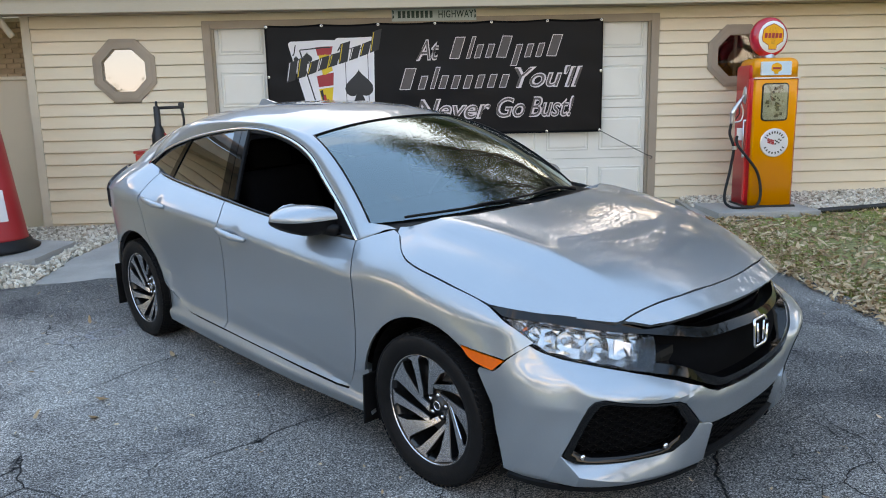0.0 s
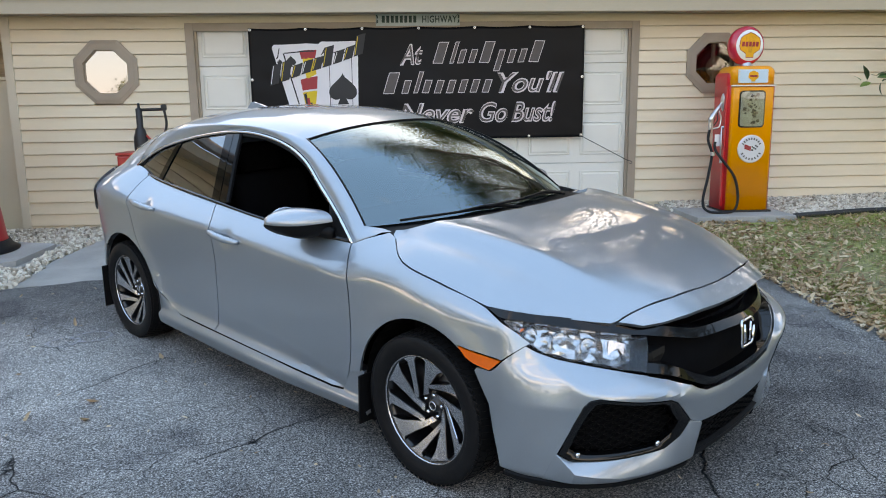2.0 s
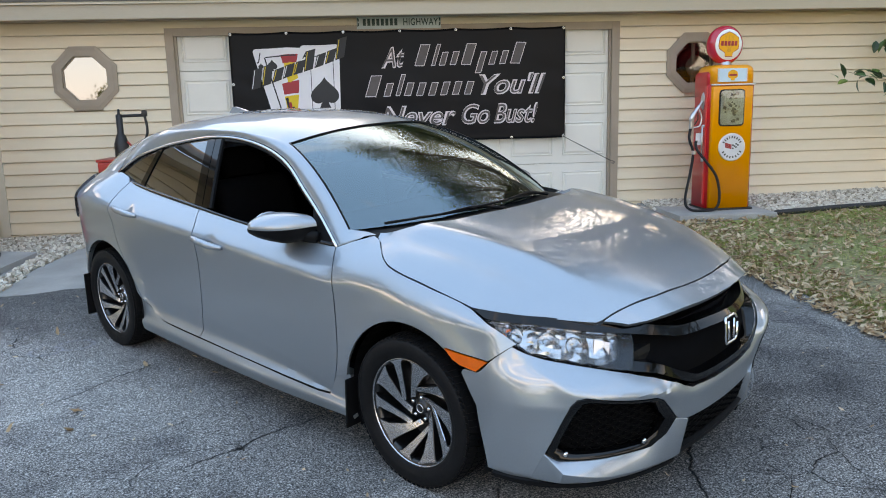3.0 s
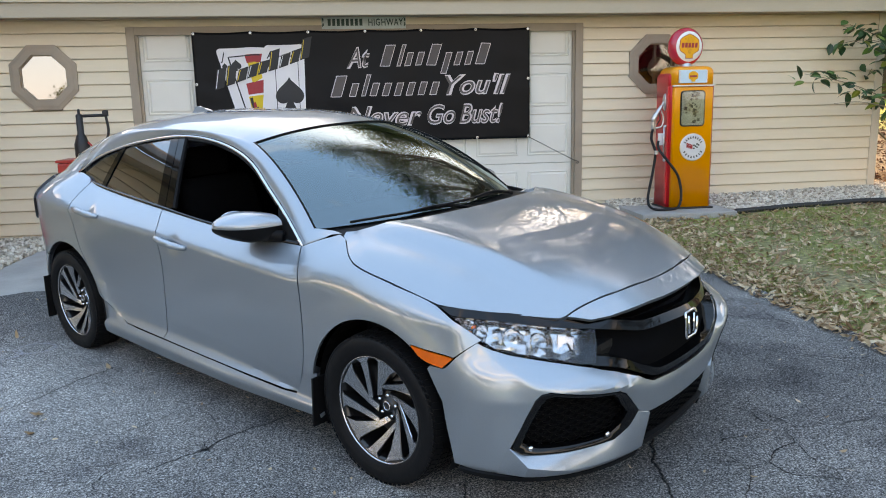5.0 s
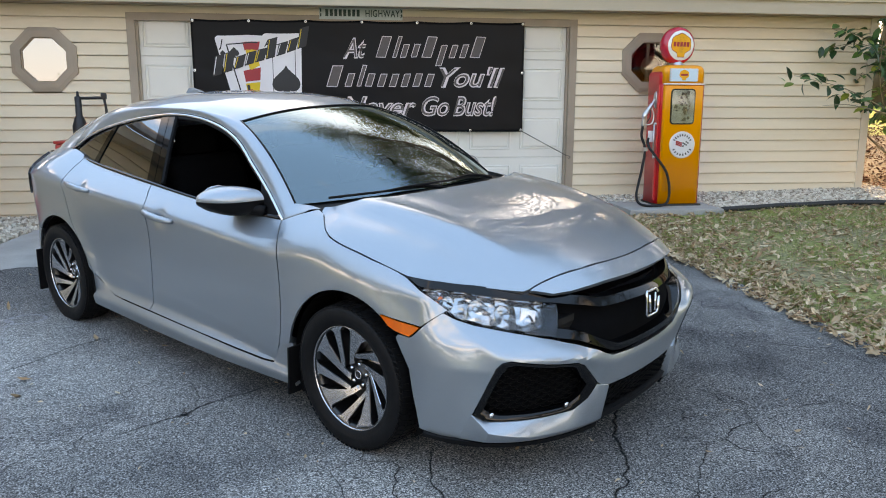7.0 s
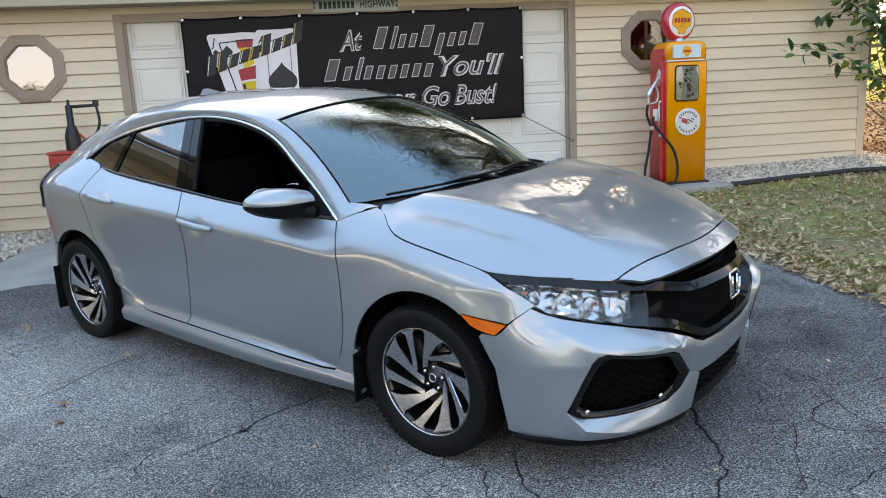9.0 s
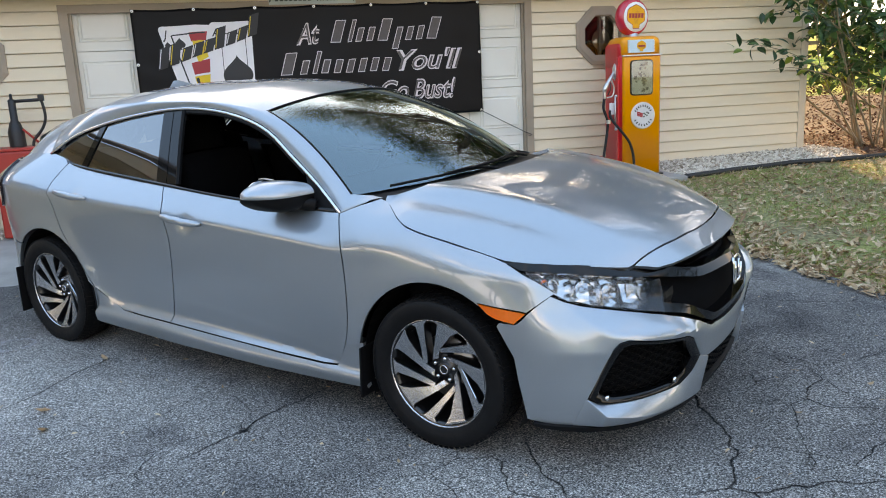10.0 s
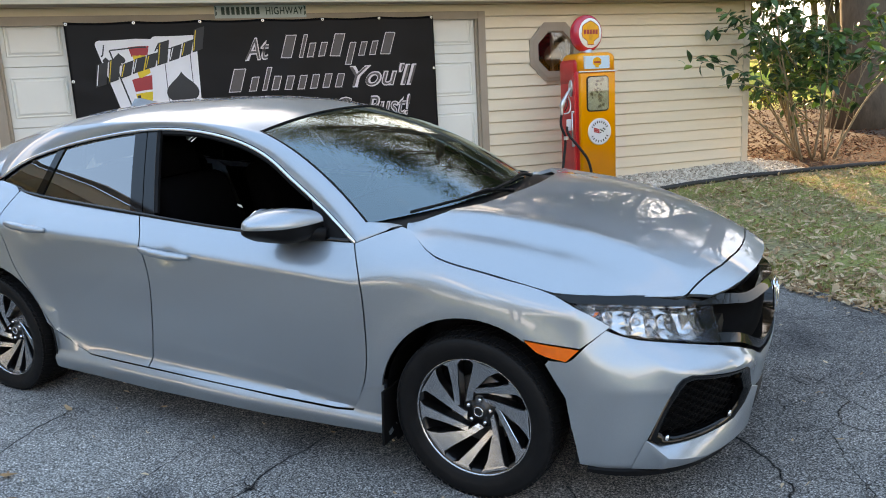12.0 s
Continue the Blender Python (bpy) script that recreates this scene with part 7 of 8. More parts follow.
for k in (False, True):
    whole = mirror_shell(k)
    cap, lowr = whole, whole.copy()
    for bm, keep_up in ((cap, True), (lowr, False)):
        bmesh.ops.bisect_plane(bm, geom=bm.verts[:] + bm.edges[:] + bm.faces[:], plane_co=(0, 0, 1.008), plane_no=(0, 0, 1), clear_inner=keep_up, clear_outer=not keep_up)
    mr = part("door_mirror", lowr, MATT_BLACK, car, "door mirror with silver cap and black underside", True)
    mr.data.set_sharp_from_angle(angle=radians(40))
    cp = part("cap", cap, PAINT, mr, "silver mirror cap", True)
    cp.data.set_sharp_from_angle(angle=radians(40))
    f = 1 if k else -1
    part("stalk", tube([(-0.66, f * 0.775, 0.955), (-0.72, f * 0.80, 0.965), (-0.78, f * 0.84, 0.975)], [0.028, 0.03, 0.028], 10), MATT_BLACK, mr, smooth=True)
    part("mirror_glass", lathe([(0.0, 0.0), (0.06, 0.0), (0.06, -0.004), (0.0, -0.004)], 24, Matrix.Translation((-0.905, f * 0.875, 1.012)) @ Matrix.Rotation(-math.pi / 2, 4, "Y") @ Matrix.Diagonal((0.95, 1.4, 1, 1))), CHROME, mr)

# handles
for k in (1, -1):
    for x0, x1, z0, z1 in ((-1.612, -1.318, 0.866, 0.842), (-2.575, -2.262, 0.936, 0.913)):
        pts, rs = [], []
        for i in range(13):
            t = i / 12
            x, z = x0 + (x1 - x0) * t, z0 + (z1 - z0) * t
            pts.append((x, -(body_y(x, z) + 0.006 + 0.022 * math.sin(math.pi * t) ** 0.6 + (0.010 if 0.3 < t < 0.75 else 0)) * k, z))
            rs.append(0.010 + 0.009 * math.sin(math.pi * t) ** 0.5)
        part("door_handle", tube(pts, rs, 10), PAINT, car, "silver pull handle", True)

# wheels
def blade_spoke(rows, th):
    """One flat machined blade; rows of (angle, radius) for its two edges, from rim to hub."""
    bm = bmesh.new()
    secs = []
    for k in range(len(rows) - 1):
        for j in range(3 if k < len(rows) - 2 else 4):
            t = j / 3
            pts = []
            for e in (0, 1):
                ends = []
                for row in (rows[k], rows[k + 1]):
                    a, r = th + radians(row[e][0]), 0.2265 * row[e][1]
                    ends.append(Vector((r * math.cos(a), 0, r * math.sin(a))))
                p = ends[0].lerp(ends[1], t)
                r = math.hypot(p.x, p.z)
                p.y = 0.030 + 0.052 * max(0.0, min(1.0, (r - 0.05) / 0.17)) ** 0.8
                pts.append(p)
            secs.append(pts)
    rings = []
    for l, r in secs:
        m = (l + r) / 2
        li, ri = l.lerp(m, min(0.45, 0.0022 / max(0.004, (m - l).length))), r.lerp(m, min(0.45, 0.0022 / max(0.004, (m - r).length)))
        rings.append([bm.verts.new(p) for p in (l - Vector((0, 0.003, 0)), li, ri, r - Vector((0, 0.003, 0)), r - Vector((0, 0.045, 0)), l - Vector((0, 0.045, 0)))])
    for a, b in zip(rings, rings[1:]):
        for i in range(6):
            bm.faces.new((a[i], a[(i + 1) % 6], b[(i + 1) % 6], b[i]))
    bm.faces.new(rings[0][::-1])
    bm.faces.new(rings[-1])
    bmesh.ops.recalc_face_normals(bm, faces=bm.faces[:])
    for f in bm.faces:
        f.material_index = 0 if f.normal.y > 0.6 else 1
    return bm


WIDE = [((92, 1.005), (58, 1.005)), ((88, 0.93), (62, 0.93)), ((91, 0.78), (68, 0.80)), ((113, 0.42), (94, 0.40)), ((148, 0.28), (118, 0.22))]
THIN = [((50, 1.005), (27, 1.005)), ((46, 0.92), (33, 0.92)), ((57, 0.66), (47, 0.59)), ((100, 0.42), (92, 0.33))]


def wheel(x, f, turn=0.0, steer=0.0):
    """A wheel with tyre; y grows outwards from its middle plane."""
    M = Matrix.Translation((x, f * 0.785, 0.322)) @ Matrix.Rotation(radians(steer), 4, "Z") @ (Matrix.Identity(4) if f > 0 else Matrix.Diagonal((1, -1, 1, 1)))
    Rx = M @ Matrix.Rotation(-math.pi / 2, 4, "X")

    def made(name, bm, material, parent, label="", smooth=True):
        bm.transform(M)
        bmesh.ops.recalc_face_normals(bm, faces=bm.faces[:])
        return part(name, bm, material, parent, label, smooth)
    T = Matrix.Rotation(-math.pi / 2, 4, "X")
    wh = made("wheel", lathe([(0.228, -0.09), (0.232, 0.085), (0.228, 0.092), (0.216, 0.060), (0.208, 0.0), (0.208, -0.06), (0.205, -0.09)], 64, T), ALLOY_BLACK, car, "two-tone alloy wheel with swept spokes")
    made("rim_lip", lathe([(0.231, 0.078), (0.2335, 0.088), (0.231, 0.0925), (0.2265, 0.0905), (0.225, 0.075)], 72, T), MACHINED, wh, "bright machined rim edge")
    prof = [(0.225, -0.095), (0.255, -0.108), (0.29, -0.108), (0.309, -0.100), (0.319, -0.080), (0.3225, -0.04), (0.3235, 0.0), (0.3225, 0.04), (0.319, 0.080), (0.309, 0.100), (0.30, 0.104), (0.29, 0.1075), (0.262, 0.108), (0.258, 0.1055), (0.245, 0.103), (0.234, 0.096), (0.228, 0.088)]
    made("tyre", lathe(prof, 80, T), TYRE, wh, "black road tyre")
    tr = bmesh.new()
    for i in range(72):
        for j, (y0, y1) in enumerate(((-0.088, -0.05), (-0.042, -0.006), (0.006, 0.042), (0.05, 0.088), (0.090, 0.101))):
            a = 2 * math.pi * (i + 0.5 * (j % 2)) / 72
            c, s = math.cos(a), math.sin(a)
            d = 0.0095
            r = 0.3245 if j < 4 else 0.316
            vs = []
            for rr in (r - 0.006, r + (0.0015 if j < 4 else 0.001)):
                for yy, sk in ((y0, 0.0), (y1, 0.4)):
                    for w in (-d, d):
                        aa = a + (w + sk * 0.02) / r
                        q = rr - (0.009 * (abs(yy) / 0.1) ** 3 if j < 4 else 0.0)
                        vs.append(tr.verts.new((q * math.cos(aa), yy, q * math.sin(aa))))
            for fc in ((4, 5, 7, 6), (0, 1, 5, 4), (2, 6, 7, 3), (0, 4, 6, 2), (1, 3, 7, 5)):
                tr.faces.new([vs[q] for q in fc])
    made("tread", tr, TYRE, wh, "", False)
    made("disc", lathe([(0.0, 0.0), (0.135, 0.0), (0.138, -0.01), (0.0, -0.012)], 40, T), BRAKE, wh, "steel brake disc")
    made("caliper", box(0.075, 0.135, -0.02, 0.03, -0.05, 0.06, 0.012), BRAKE, wh, "", False)
    made("barrel", lathe([(0.206, 0.05), (0.202, -0.08), (0.0, -0.082), (0.0, -0.09), (0.21, -0.09)], 40, T), ALLOY_BLACK, wh)
    for i in range(5):
        for rows in (WIDE, THIN):
            b = blade_spoke(rows, 2 * math.pi * i / 5 + turn)
            b.transform(M)
            ob = part("spoke", b, MACHINED, wh, "", False)
            ob.data.materials.append(ALLOY_BLACK)
    made("hub", lathe([(0.0, 0.034), (0.026, 0.034), (0.030, 0.030), (0.032, 0.022), (0.060, 0.026), (0.070, 0.016), (0.072, -0.03), (0.0, -0.03)], 40, T), ALLOY_BLACK, wh, "black hub")
    ring = tube([(0.018 * math.cos(a), 0.036, 0.018 * math.sin(a)) for a in np.linspace(0, 2 * math.pi, 17)], 0.0026, 6, caps=False)
    made("centre_mark", ring, CHROME, wh, "chrome plain centre ring")
    for i in range(5):
        a = 2 * math.pi * i / 5 + turn + 0.2
        nb = lathe([(0.0, 0.038), (0.006, 0.037), (0.0095, 0.030), (0.0095, 0.010), (0.0, 0.010)], 8, Matrix.Translation((0.048 * math.cos(a), 0, 0.048 * math.sin(a))) @ T)
        made("lug_nut", nb, CHROME, wh, "")
    return wh


for f in (-1, 1):
    wheel(0.0, f)
    wheel(-2.752, f, 0.35)
for k in (1, -1):
    for cx, cz in (AF, AR):
        bm = bmesh.new()
        vs = []
        for i in range(25):
            a = radians(-25 + 230 * i / 24)
            vs.append([bm.verts.new((cx + r * math.cos(a), -k * y, cz + r * math.sin(a))) for r, y in ((0.388, 0.856), (0.387, 0.82), (0.40, 0.55), (0.02, 0.54))])
        for a, b in zip(vs, vs[1:]):
            for i in range(3):
                bm.faces.new((a[i], a[i + 1], b[i + 1], b[i]))
        part("wheel_liner", bm, MATT_BLACK, car, "black wheel-arch liner")
        part("arch_lip", tube([(cx + 0.397 * math.cos(radians(a)), -k * (max(body_y(cx + 0.397 * math.cos(radians(a)), cz + 0.397 * math.sin(radians(a))), 0.86) - 0.010), cz + 0.397 * math.sin(radians(a))) for a in range(60 if cx > -1 else -10, 165, 7)], 0.005, 6), MATT_BLACK, car, "dark arch lip")
    for x, zt in ((-0.352, 0.385), (-3.075, 0.44)):
        bm = box(x - 0.012, x + 0.0, -k * 0.915 if k > 0 else 0.70, -k * 0.70 if k > 0 else 0.915, 0.155, zt, 0.004)
        for v in bm.verts:
            v.co.x -= 0.10 * (0.42 - v.co.z) * 0.6
        part("mud_flap", bm, MATT_BLACK, car, "black mud flap")

# floor pan, cabin
part("underbody", box(-3.45, 0.72, -0.53, 0.53, 0.17, 0.42, 0.03), MATT_BLACK, car, "dark underbody")
part("underbody", box(-2.30, -0.42, -0.80, 0.80, 0.18, 0.36, 0.02), MATT_BLACK, car, "dark floor pan")
part("engine_bay", box(0.30, 0.80, -0.50, 0.50, 0.30, 0.66, 0.03), MATT_BLACK, car, "dark engine bay")
part("engine_bay", box(-0.28, 0.32, -0.66, 0.66, 0.40, 0.82, 0.03), MATT_BLACK, car, "dark engine bay")
for k in (1, -1):
    part("door_card", plate([(-0.46, 0.30), (-2.30, 0.34), (-2.56, 1.0), (-1.72, 0.965), (-0.55, 0.90)], -k * 0.72, -k * 0.70), CABIN, car, "black door card")
    part("inner_shell", plate([(-2.58, 0.62), (-2.58, 1.03), (-3.30, 1.05), (-3.42, 0.62)], -k * 0.60, -k * 0.58), CABIN, car)
part("headlining", box(-2.60, -1.20, -0.53, 0.53, 1.325, 1.342, 0.004), CABIN, car, "dark headlining")
part("dashboard", rounded_box(-0.98, -0.36, -0.66, 0.66, 0.62, 0.985, 0.06, 0.05), CABIN, car, "black dashboard", True)
part("instrument_hood", rounded_box(-0.99, -0.78, 0.20, 0.56, 0.90, 1.04, 0.05, 0.04), CABIN, car, smooth=True)
part("rear_bulkhead", box(-3.3, -2.75, -0.6, 0.6, 0.40, 0.95, 0.03), CABIN, car)
st = lathe([(0.175, -0.012), (0.190, -0.010), (0.195, 0.0), (0.190, 0.010), (0.175, 0.012), (0.168, 0.0), (0.175, -0.012)], 36, Matrix.Translation((-1.12, 0.37, 0.93)) @ Matrix.Rotation(radians(-65), 4, "Y"))
sw = part("steering_wheel", st, CABIN, car, "black steering wheel", True)
part("hub", lathe([(0.0, 0.02), (0.07, 0.015), (0.08, -0.02), (0.0, -0.03)], 20, Matrix.Translation((-1.12, 0.37, 0.93)) @ Matrix.Rotation(radians(-65), 4, "Y")), CABIN, sw, smooth=True)
for a in (-8, 188, 270):
    c, s = math.cos(radians(a)), math.sin(radians(a))
    b = box(0.05, 0.178, -0.018, 0.018, -0.008, 0.008, 0.004)
    b.transform(Matrix.Translation((-1.12, 0.37, 0.93)) @ Matrix.Rotation(radians(-65), 4, "Y") @ Matrix.Rotation(radians(a), 4, "Z"))
    part("wheel_spoke", b, CABIN, sw)


def seat(x, y, wide):
    s = part("seat", rounded_box(x - 0.26, x + 0.26, y - wide, y + wide, 0.36, 0.60, 0.06, 0.06), CABIN, car, "black cloth seat", True)
    b = rounded_box(-0.09, 0.09, -wide, wide, 0.0, 0.62, 0.06, 0.08)
    b.transform(Matrix.Translation((x - 0.24, y, 0.52)) @ Matrix.Rotation(radians(-17), 4, "Y"))
    part("backrest", b, CABIN, s, smooth=True)
    for yy in ([y] if wide < 0.4 else [y - 0.4, y + 0.4]):
        h = rounded_box(-0.05, 0.05, -0.13, 0.13, 0.0, 0.17, 0.04, 0.05)
        h.transform(Matrix.Translation((x - 0.44, yy, 1.12)) @ Matrix.Rotation(radians(-12), 4, "Y"))
        part("headrest", h, CABIN, s, smooth=True)


seat(-1.42, 0.37, 0.25)
seat(-1.42, -0.37, 0.25)
seat(-2.28, 0.0, 0.60)
part("rear_mirror", rounded_box(-1.06, -1.03, -0.11, 0.11, 1.22, 1.285, 0.012, 0.02), CABIN, car, "black rear-view mirror", True)

# tail
hatch_a = [top(-3.42, y * 0.85) for y in np.linspace(-0.5, 0.5, 9)]
hatch_b = [(-3.60, y * 0.8, 1.0) for y in np.linspace(-0.5, 0.5, 9)]
hatch_c = [(-3.66, y * 0.8, 0.62) for y in np.linspace(-0.5, 0.5, 9)]
hatch_d = [(-3.64, y * 0.9, 0.26) for y in np.linspace(-0.5, 0.5, 9)]
for name, a, b, material, lab in (("rear_glass", hatch_a, hatch_b, TINT_GLASS, "dark rear glass"), ("tailgate", hatch_b, hatch_c, PAINT, "silver tailgate"), ("rear_bumper", hatch_c, hatch_d, PAINT, "silver rear bumper")):
    bm = bmesh.new()
    A, B = [bm.verts.new(q) for q in a], [bm.verts.new(q) for q in b]
    for i in range(8):
        bm.faces.new((A[i], A[i + 1], B[i + 1], B[i]))
    ex = bmesh.ops.extrude_face_region(bm, geom=bm.faces[:])["geom"]
    for v in [g for g in ex if isinstance(g, bmesh.types.BMVert)]:
        v.co.x += 0.012
    bmesh.ops.recalc_face_normals(bm, faces=bm.faces[:])
    part(name, bm, material, car, lab)
car.matrix_world = CAR_M


# ---- planting and distance ----
def leaf_card(rng, p, size, up=0.5):
    """A folded oval leaf."""
    m = Euler((rng.gauss(0, 0.7), rng.gauss(0, 0.7), rng.uniform(0, 6.28))).to_matrix()
    l, w = size * rng.uniform(0.7, 1.2), size * rng.uniform(0.28, 0.42)
    f = rng.uniform(0.05, 0.25) * size
    pts = [(-l * 0.5, 0, 0), (-0.1 * l, -w * 0.55, f), (0.5 * l, 0, -0.1 * l), (-0.1 * l, w * 0.55, f)]
    vs = [tuple(Vector(p) + m @ Vector(q)) for q in pts]
    return vs, [(0, 1, 2), (0, 2, 3)]


def grow(rng, p, d, length, r, depth, segs, tips, spread=0.6, lift=0.12):
    """Limbs that fork; segs gets (points, radii), tips the ends."""
    pts, rs = [Vector(p)], [r]
    q, v = Vector(p), Vector(d).normalized()
    n = 4
    for i in range(n):
        v = (v + Vector((rng.gauss(0, 0.12), rng.gauss(0, 0.12), rng.gauss(lift * 0.3, 0.08)))).normalized()
        q = q + v * length / n
        pts.append(q.copy())
        rs.append(r * (1 - 0.45 * (i + 1) / n))
    segs.append((pts, rs))
    if depth == 0:
        tips.extend([pts[-1], pts[-2], pts[-3]])
        return
    tips.append(pts[-1])
    for _ in range(rng.choice((2, 3, 3))):
        w = (v + Vector((rng.gauss(0, spread), rng.gauss(0, spread), rng.gauss(lift, spread * 0.5)))).normalized()
        grow(rng, pts[-1] if rng.random() < 0.6 else pts[-2], w, length * rng.uniform(0.6, 0.85), rs[-1] * 0.75, depth - 1, segs, tips, spread, lift)


def tree(x, y, height, trunk_r, crown_r, leaves, leaf, seed, label, base=None, trunk_h=0.3, depth=3, mat_leaf=None, clump=0.9, limbs=5):
    rng = random.Random(seed)
    z0 = ground_z(x, y)
    t = thing("tree", label, "tree", "trees round the place")
    segs, tips = [], []
    top_h = height * trunk_h
    lean = Vector((rng.gauss(0, 0.05), rng.gauss(0, 0.05), 1))
    tp = [Vector((x, y, z0 - 0.1)) + lean * (top_h + 0.1) * k / 5 + Vector((rng.gauss(0, 0.03), rng.gauss(0, 0.03), 0)) * (k > 0) for k in range(6)]
    tr = [trunk_r * (1.45, 1.12, 1.0, 0.95, 0.93, 0.98)[k] for k in range(6)]
    bm = tube(tp, tr, 14)
    for i in range(limbs):
        a = 2 * math.pi * i / limbs + rng.uniform(-0.4, 0.4)
        d = (math.cos(a) * rng.uniform(0.5, 1.1), math.sin(a) * rng.uniform(0.5, 1.1), rng.uniform(0.5, 1.2))
        grow(rng, tp[-1] - Vector((0, 0, 0.15)), d, crown_r * rng.uniform(0.38, 0.55), trunk_r * 0.55, depth, segs, tips, 0.55, 0.15)
    for pts, rs in segs:
        tube(pts, rs, 6, bm, False)
    part("trunk", bm, BARK, t, smooth=True)
    verts, faces = [], []
    for _ in range(leaves):
        c = rng.choice(tips)
        p = c + Vector((rng.gauss(0, clump), rng.gauss(0, clump), rng.gauss(0, clump * 0.7)))
        vs, fs = leaf_card(rng, p, leaf)
        k = len(verts)
        verts += vs
        faces += [tuple(i + k for i in f) for f in fs]
    raw("crown", verts, faces, mat_leaf or OAK_LEAF, t)
    return t


tree(11.15, 8.1, 15, 0.42, 9.0, 24000, 0.17, 21, "large grey-barked oak with wide leafy crown behind the garage", trunk_h=0.26, depth=3, clump=0.8, limbs=6)
tree(6.5, 16.0, 13, 0.32, 7.5, 26000, 0.20, 22, "leafy oak rising behind the garage roof", depth=3, clump=0.8)
tree(15.5, 18.0, 14, 0.34, 7.5, 18000, 0.24, 23, "tall leafy oak beyond the garage", depth=3, clump=0.9)
tree(19.5, 4.0, 12, 0.3, 6.5, 8000, 0.22, 28, "leafy oak on the lawn beside the drive", depth=3, clump=0.8)
tree(-1.5, 21.0, 8, 0.22, 4.5, 6000, 0.24, 24, "broad leafy tree far behind the garage", depth=3, clump=0.7)
for i, (x, y, h) in enumerate(((31, 33, 10), (36, 29, 9), (42, 24, 10), (46, 17, 9), (34, 37, 11), (40, 36, 11), (50, 30, 12), (37, 42, 13), (45, 38, 12), (52, 22, 12), (56, 38, 13), (48, 45, 14))):
    tree(x, y, h, 0.25, h * 0.55, 5200, 0.5, 40 + i, "tree with yellow-green leaves at the far side of the field", depth=2, clump=1.0, mat_leaf=OAK_LEAF)
for i, (x, y, h) in enumerate(((-60, -110, 8), (-42, -118, 8.5), (-24, -122, 8), (-5, -125, 8), (14, -120, 6), (33, -112, 8), (-78, -98, 8), (-69, -104, 7.5), (-51, -114, 7), (-92, -80, 6), (52, -100, 9))):
    tree(x, y, h * 0.55, 0.25, h * 0.55, 1500, 0.6, 60 + i, "distant tree across the road", depth=2, clump=0.8)

tree(5.6, 9.8, 16, 0.34, 7.0, 34000, 0.14, 31, "tall oak rising close behind the garage", trunk_h=0.34, depth=3, clump=0.7)
for x, y, h in ((3.2, 15.2, 8.5), (8.6, 15.0, 8.0), (0.2, 17.5, 8.5)):
    tree(x, y, h, 0.2, h * 0.5, 9000, 0.20, int(110 + x * 3), "small leafy tree close behind the garage", depth=3, clump=0.75, trunk_h=0.3)
for x, y, h in ((28, 24.5, 11), (32.5, 26, 12), (26, 28, 10)):
    tree(x, y, h, 0.24, h * 0.5, 7500, 0.42, int(150 + x), "leafy tree with a low crown across the field", depth=3, clump=1.0, trunk_h=0.14)
for x, y, h in ((19, -8, 13), (15, -17, 12), (25, -19, 14)):
    tree(x, y, h, 0.3, h * 0.55, 6000, 0.28, int(90 + x + y), "leafy oak on the lawn across the drive", depth=3, clump=0.9, trunk_h=0.22)
# unseen oaks, added to keep the bright horizon off the car's side
for x, y, h in ((-26, 5, 12), (-27, -6, 11), (-25, -16, 12), (-30, -1, 9), (-33, -11, 9), (-30, -21, 9), (-24, -27, 8), (-36, 6, 9)):
    tree(x, y, h, 0.3, h * 0.55, 4000, 0.4, int(70 - x + y), "unseen tall leafy oak added beyond the house to screen the low sky", depth=2, clump=1.2)

# shrub with many stems
bush = thing("shrub", "many-stemmed shrub with glossy dark green leaves in mulch", "shrub")
rng = random.Random(5)
stems, leaf_spots = bmesh.new(), []
BX, BY = 7.45, 5.62
for i in range(20):
    a = rng.uniform(0, 6.28)
    b = Vector((BX + 0.34 * math.cos(a) * rng.random(), BY + 0.22 * math.sin(a), ground_z(BX, BY) + 0.0))
    reach, h = rng.uniform(0.3, 1.2), rng.uniform(1.0, 2.7)
    e = b + Vector((reach * math.cos(a), reach * math.sin(a) * 0.8, h))
    m = b.lerp(e, 0.5) + Vector((rng.gauss(0, 0.12), rng.gauss(0, 0.12), 0.1))
    pts = spline([b, m, e], 6)
    r = rng.uniform(0.009, 0.02)
    tube(pts, [r * (1 - 0.7 * k / (len(pts) - 1)) for k in range(len(pts))], 6, stems)
    for j in range(6):
        s = pts[rng.randrange(4, len(pts))]
        d = Vector((rng.gauss(0, 0.32), rng.gauss(0, 0.26), rng.uniform(-0.05, 0.4)))
        tw = spline([s, s + d * 0.5 + Vector((0, 0, 0.05)), s + d], 3)
        tube(tw, [0.006, 0.0055, 0.005, 0.0045, 0.004, 0.003, 0.003][:len(tw)], 5, stems)
        leaf_spots += [(tw[-1], 0.10), (tw[-2], 0.08), (tw[len(tw) // 2], 0.08)]
for path in ([(7.25, 5.5, 0.9), (6.5, 5.3, 1.3), (5.7, 5.15, 1.62), (4.98, 5.06, 1.77)], [(7.2, 5.5, 1.3), (6.7, 5.4, 1.8), (6.2, 5.45, 2.15), (5.78, 5.5, 2.33)], [(6.5, 5.3, 1.3), (6.1, 5.15, 1.38), (5.7, 5.1, 1.45), (5.35, 5.05, 1.44)],
             [(7.3, 5.45, 1.5), (6.95, 5.3, 1.9), (6.75, 5.15, 2.05)]):
    tw = spline(path, 6)
    tube(tw, [0.011 * (1 - 0.75 * k / (len(tw) - 1)) for k in range(len(tw))], 6, stems)
    if path[-1][2] > 1.45:
        leaf_spots += [(q, 0.10) for q in tw[-11:]]
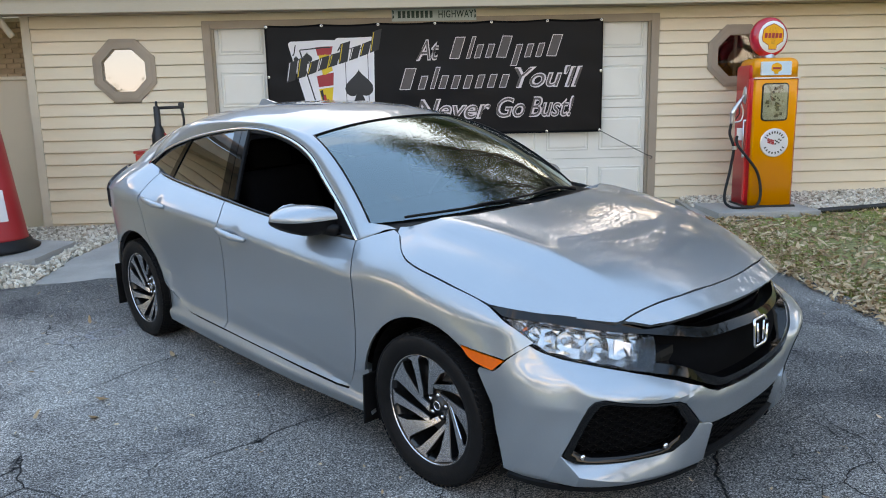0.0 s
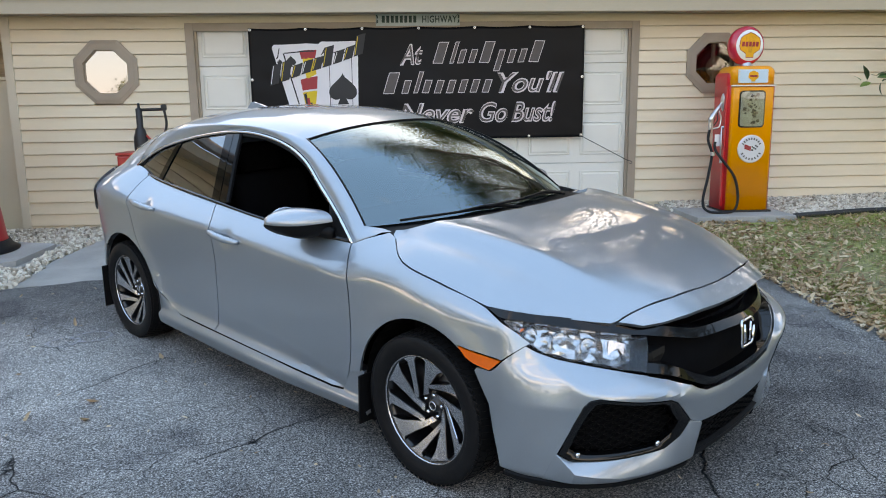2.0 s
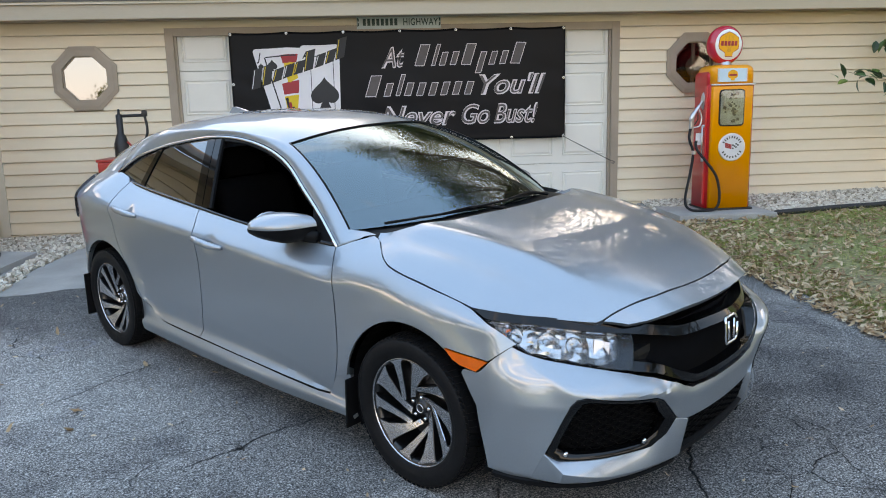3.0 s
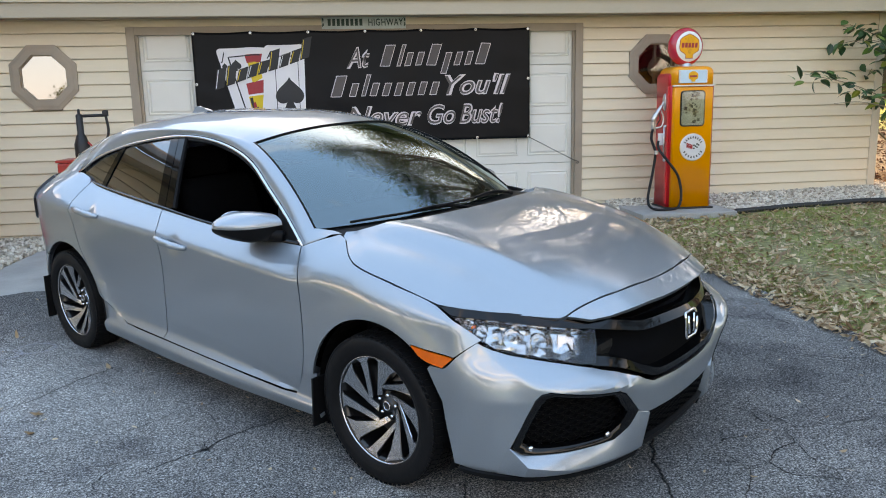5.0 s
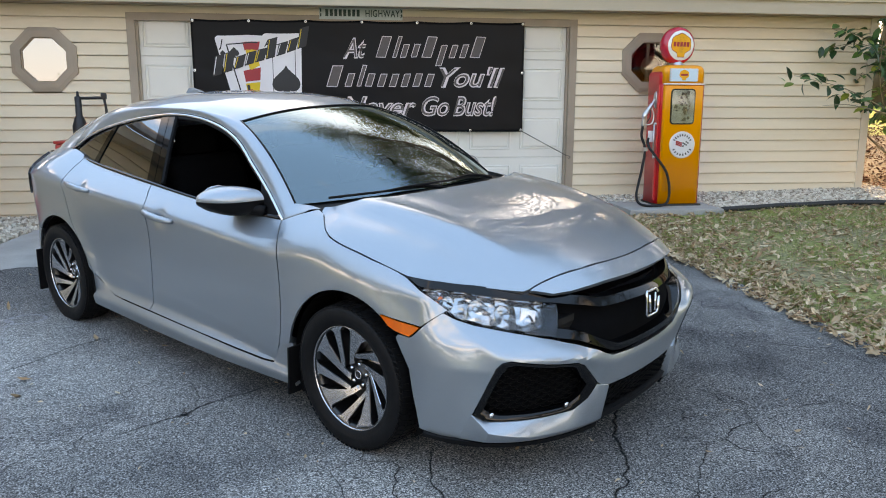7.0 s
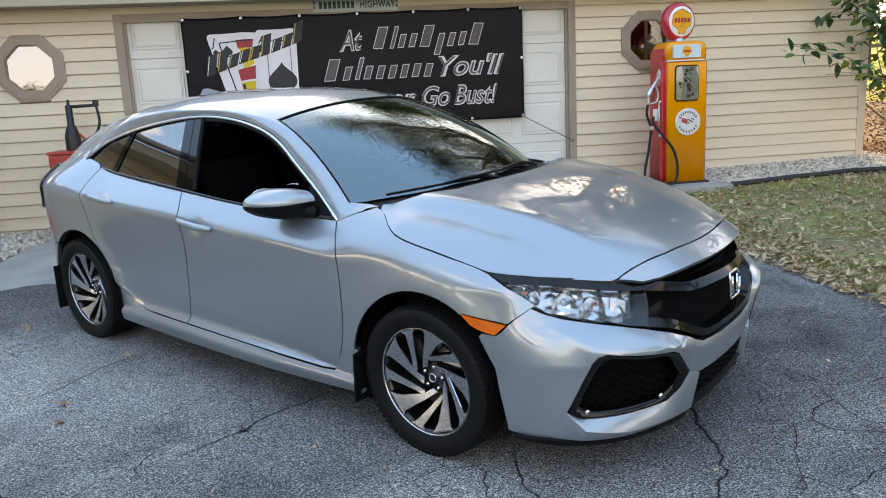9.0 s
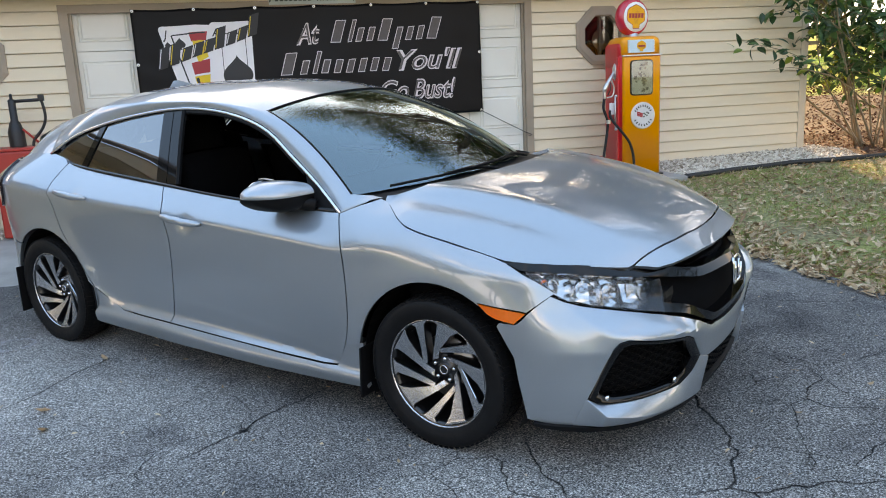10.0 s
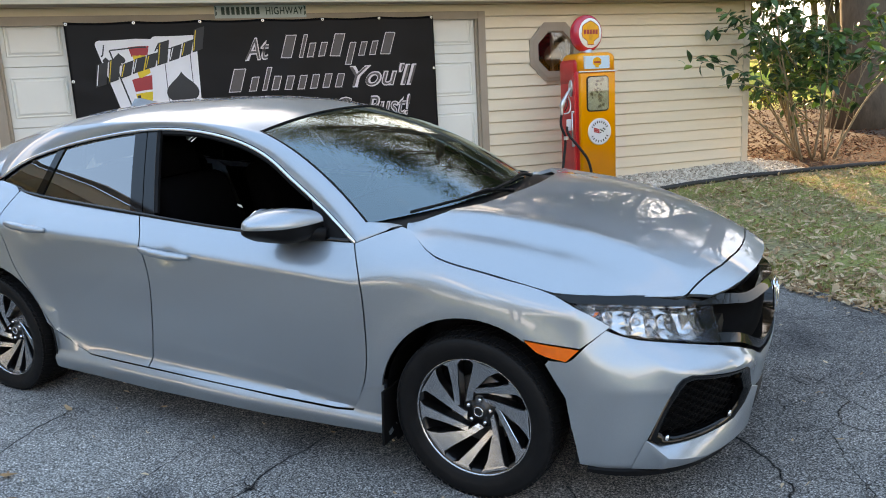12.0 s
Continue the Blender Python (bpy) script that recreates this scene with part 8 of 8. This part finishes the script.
part("stem", stems, TWIG, bush, "thin tan stems", True)


def broad_leaf(rng, p, size):
    """An oval, pointed leaf, folded along its rib and drooping to its tip."""
    m = Euler((rng.gauss(0, 0.55), rng.gauss(0.25, 0.5), rng.uniform(0, 6.28))).to_matrix()
    l, w, f = size * rng.uniform(0.75, 1.25), size * rng.uniform(0.20, 0.27), rng.uniform(0.02, 0.08) * size
    row = [(0.0, 0.0, 0.0), (0.25, 0.78, 0.0), (0.52, 1.0, -0.03), (0.78, 0.66, -0.10), (1.0, 0.0, -0.20)]
    pts = [(0, 0, 0)] + [q for u, v, d in row[1:4] for q in ((u * l, -v * w, d * l + f * v), (u * l, 0, d * l), (u * l, v * w, d * l + f * v))] + [(l, 0, -0.20 * l)]
    vs = [tuple(Vector(p) + m @ Vector(q)) for q in pts]
    return vs, [(0, 1, 2), (0, 2, 3), (1, 4, 5, 2), (2, 5, 6, 3), (4, 7, 8, 5), (5, 8, 9, 6), (7, 10, 8), (8, 10, 9)]


verts, faces = [], []
for c, s in leaf_spots:
    for _ in range(4):
        p = c + Vector((rng.gauss(0, s * 0.6), rng.gauss(0, s * 0.6), rng.gauss(0, s * 0.5)))
        vs, fs = broad_leaf(rng, p, 0.155)
        k = len(verts)
        verts += vs
        faces += [tuple(i + k for i in f) for f in fs]
raw("foliage", verts, faces, LEAF, bush, "glossy dark green leaves")

# hose coil on the garage's end wall
coil = thing("hose_coil", "dark garden hose coiled on the end wall", "hose")
for k in range(4):
    part("loop", tube([(6.52 + 0.05 * k, 6.35 + (0.24 - 0.012 * k) * math.cos(a), 1.02 + (0.24 - 0.012 * k) * math.sin(a)) for a in np.linspace(0, 2 * math.pi, 33)], 0.014, 7, caps=False), BLACK_RUBBER, coil, smooth=True)
part("bracket", box(6.475, 6.53, 6.30, 6.40, 1.0, 1.10, 0.005), BLACK_IRON, coil)

# rail fence across the field
fence = thing("rail_fence", "weathered two-rail wooden fence across the field", "fence")
F0, F1 = Vector((12, 26, 0)), Vector((44, 12, 0))
n = 16
for i in range(n):
    p = F0.lerp(F1, i / (n - 1))
    z = ground_z(p.x, p.y)
    part("post", box(p.x - 0.06, p.x + 0.06, p.y - 0.06, p.y + 0.06, z - 0.1, z + 1.15, 0.01), WOOD, fence)
    if i < n - 1:
        q = F0.lerp(F1, (i + 1) / (n - 1))
        for h in (0.50, 0.95):
            d = (q - p).normalized()
            s = Vector((-d.y, d.x, 0)) * 0.025
            bm = bmesh.new()
            vs = [bm.verts.new(w + e + Vector((0, 0, z + h + t))) for w in (p, q) for e in (-s, s) for t in (-0.07, 0.07)]
            for fc in ((0, 1, 3, 2), (4, 6, 7, 5), (0, 4, 5, 1), (2, 3, 7, 6), (0, 2, 6, 4), (1, 5, 7, 3)):
                bm.faces.new([vs[k] for k in fc])
            bmesh.ops.recalc_face_normals(bm, faces=bm.faces[:])
            part("rail", bm, WOOD, fence)

# single leaves on the asphalt
LEAF_SPOTS = [(-1.69, 0.72, 0.07), (-1.74, 0.94, 0.06), (-1.95, 1.05, 0.03), (-2.0, 0.78, 0.04), (-1.55, 1.55, 0.035), (-2.35, 2.3, 0.04), (-1.25, 1.9, 0.03), (-1.1, 1.35, 0.03), (-2.1, 0.3, 0.03), (1.95, -0.2, 0.03)]
for i, (x, y, s) in enumerate(LEAF_SPOTS):
    r = random.Random(100 + i)
    vs, fs = dry_leaf(r, (0, 0, 0.012), s / 0.04)
    lf = raw("fallen_leaf", vs, fs, DRY_LEAF)
    lf.matrix_world = Matrix.Translation((x, y, ground_z(x, y) + 0.004))
    tagged(lf, "curled brown fallen leaf lying on the asphalt", "leaf", "leaves on the drive")

# chalky rings on the asphalt
CHALK = mat("chalk_residue", (0.30, 0.30, 0.31), 0.9, vary=0.4, scale=30, bump=0.3)
for i, (x, y, rr) in enumerate(((-2.28, 1.93, 0.085), (-2.13, 2.02, 0.10))):
    rng = random.Random(200 + i)
    verts, faces = [], []
    for k in range(60):
        a = 2 * math.pi * k / 60
        if rng.random() < 0.75:
            w0, w1 = rng.uniform(0.80, 0.93), rng.uniform(0.97, 1.1)
            n = len(verts)
            for q, b in ((w0, a), (w1, a), (w1, a + 0.10), (w0, a + 0.10)):
                px, py = x + 1.25 * rr * q * math.cos(b), y + rr * q * math.sin(b)
                verts.append((px, py, ground_z(px, py) + 0.006))
            faces.append((n, n + 1, n + 2, n + 3))
    tagged(raw("chalk_ring", verts, faces, CHALK), "pale worn chalky ring mark on the asphalt", "mark", "chalk rings")
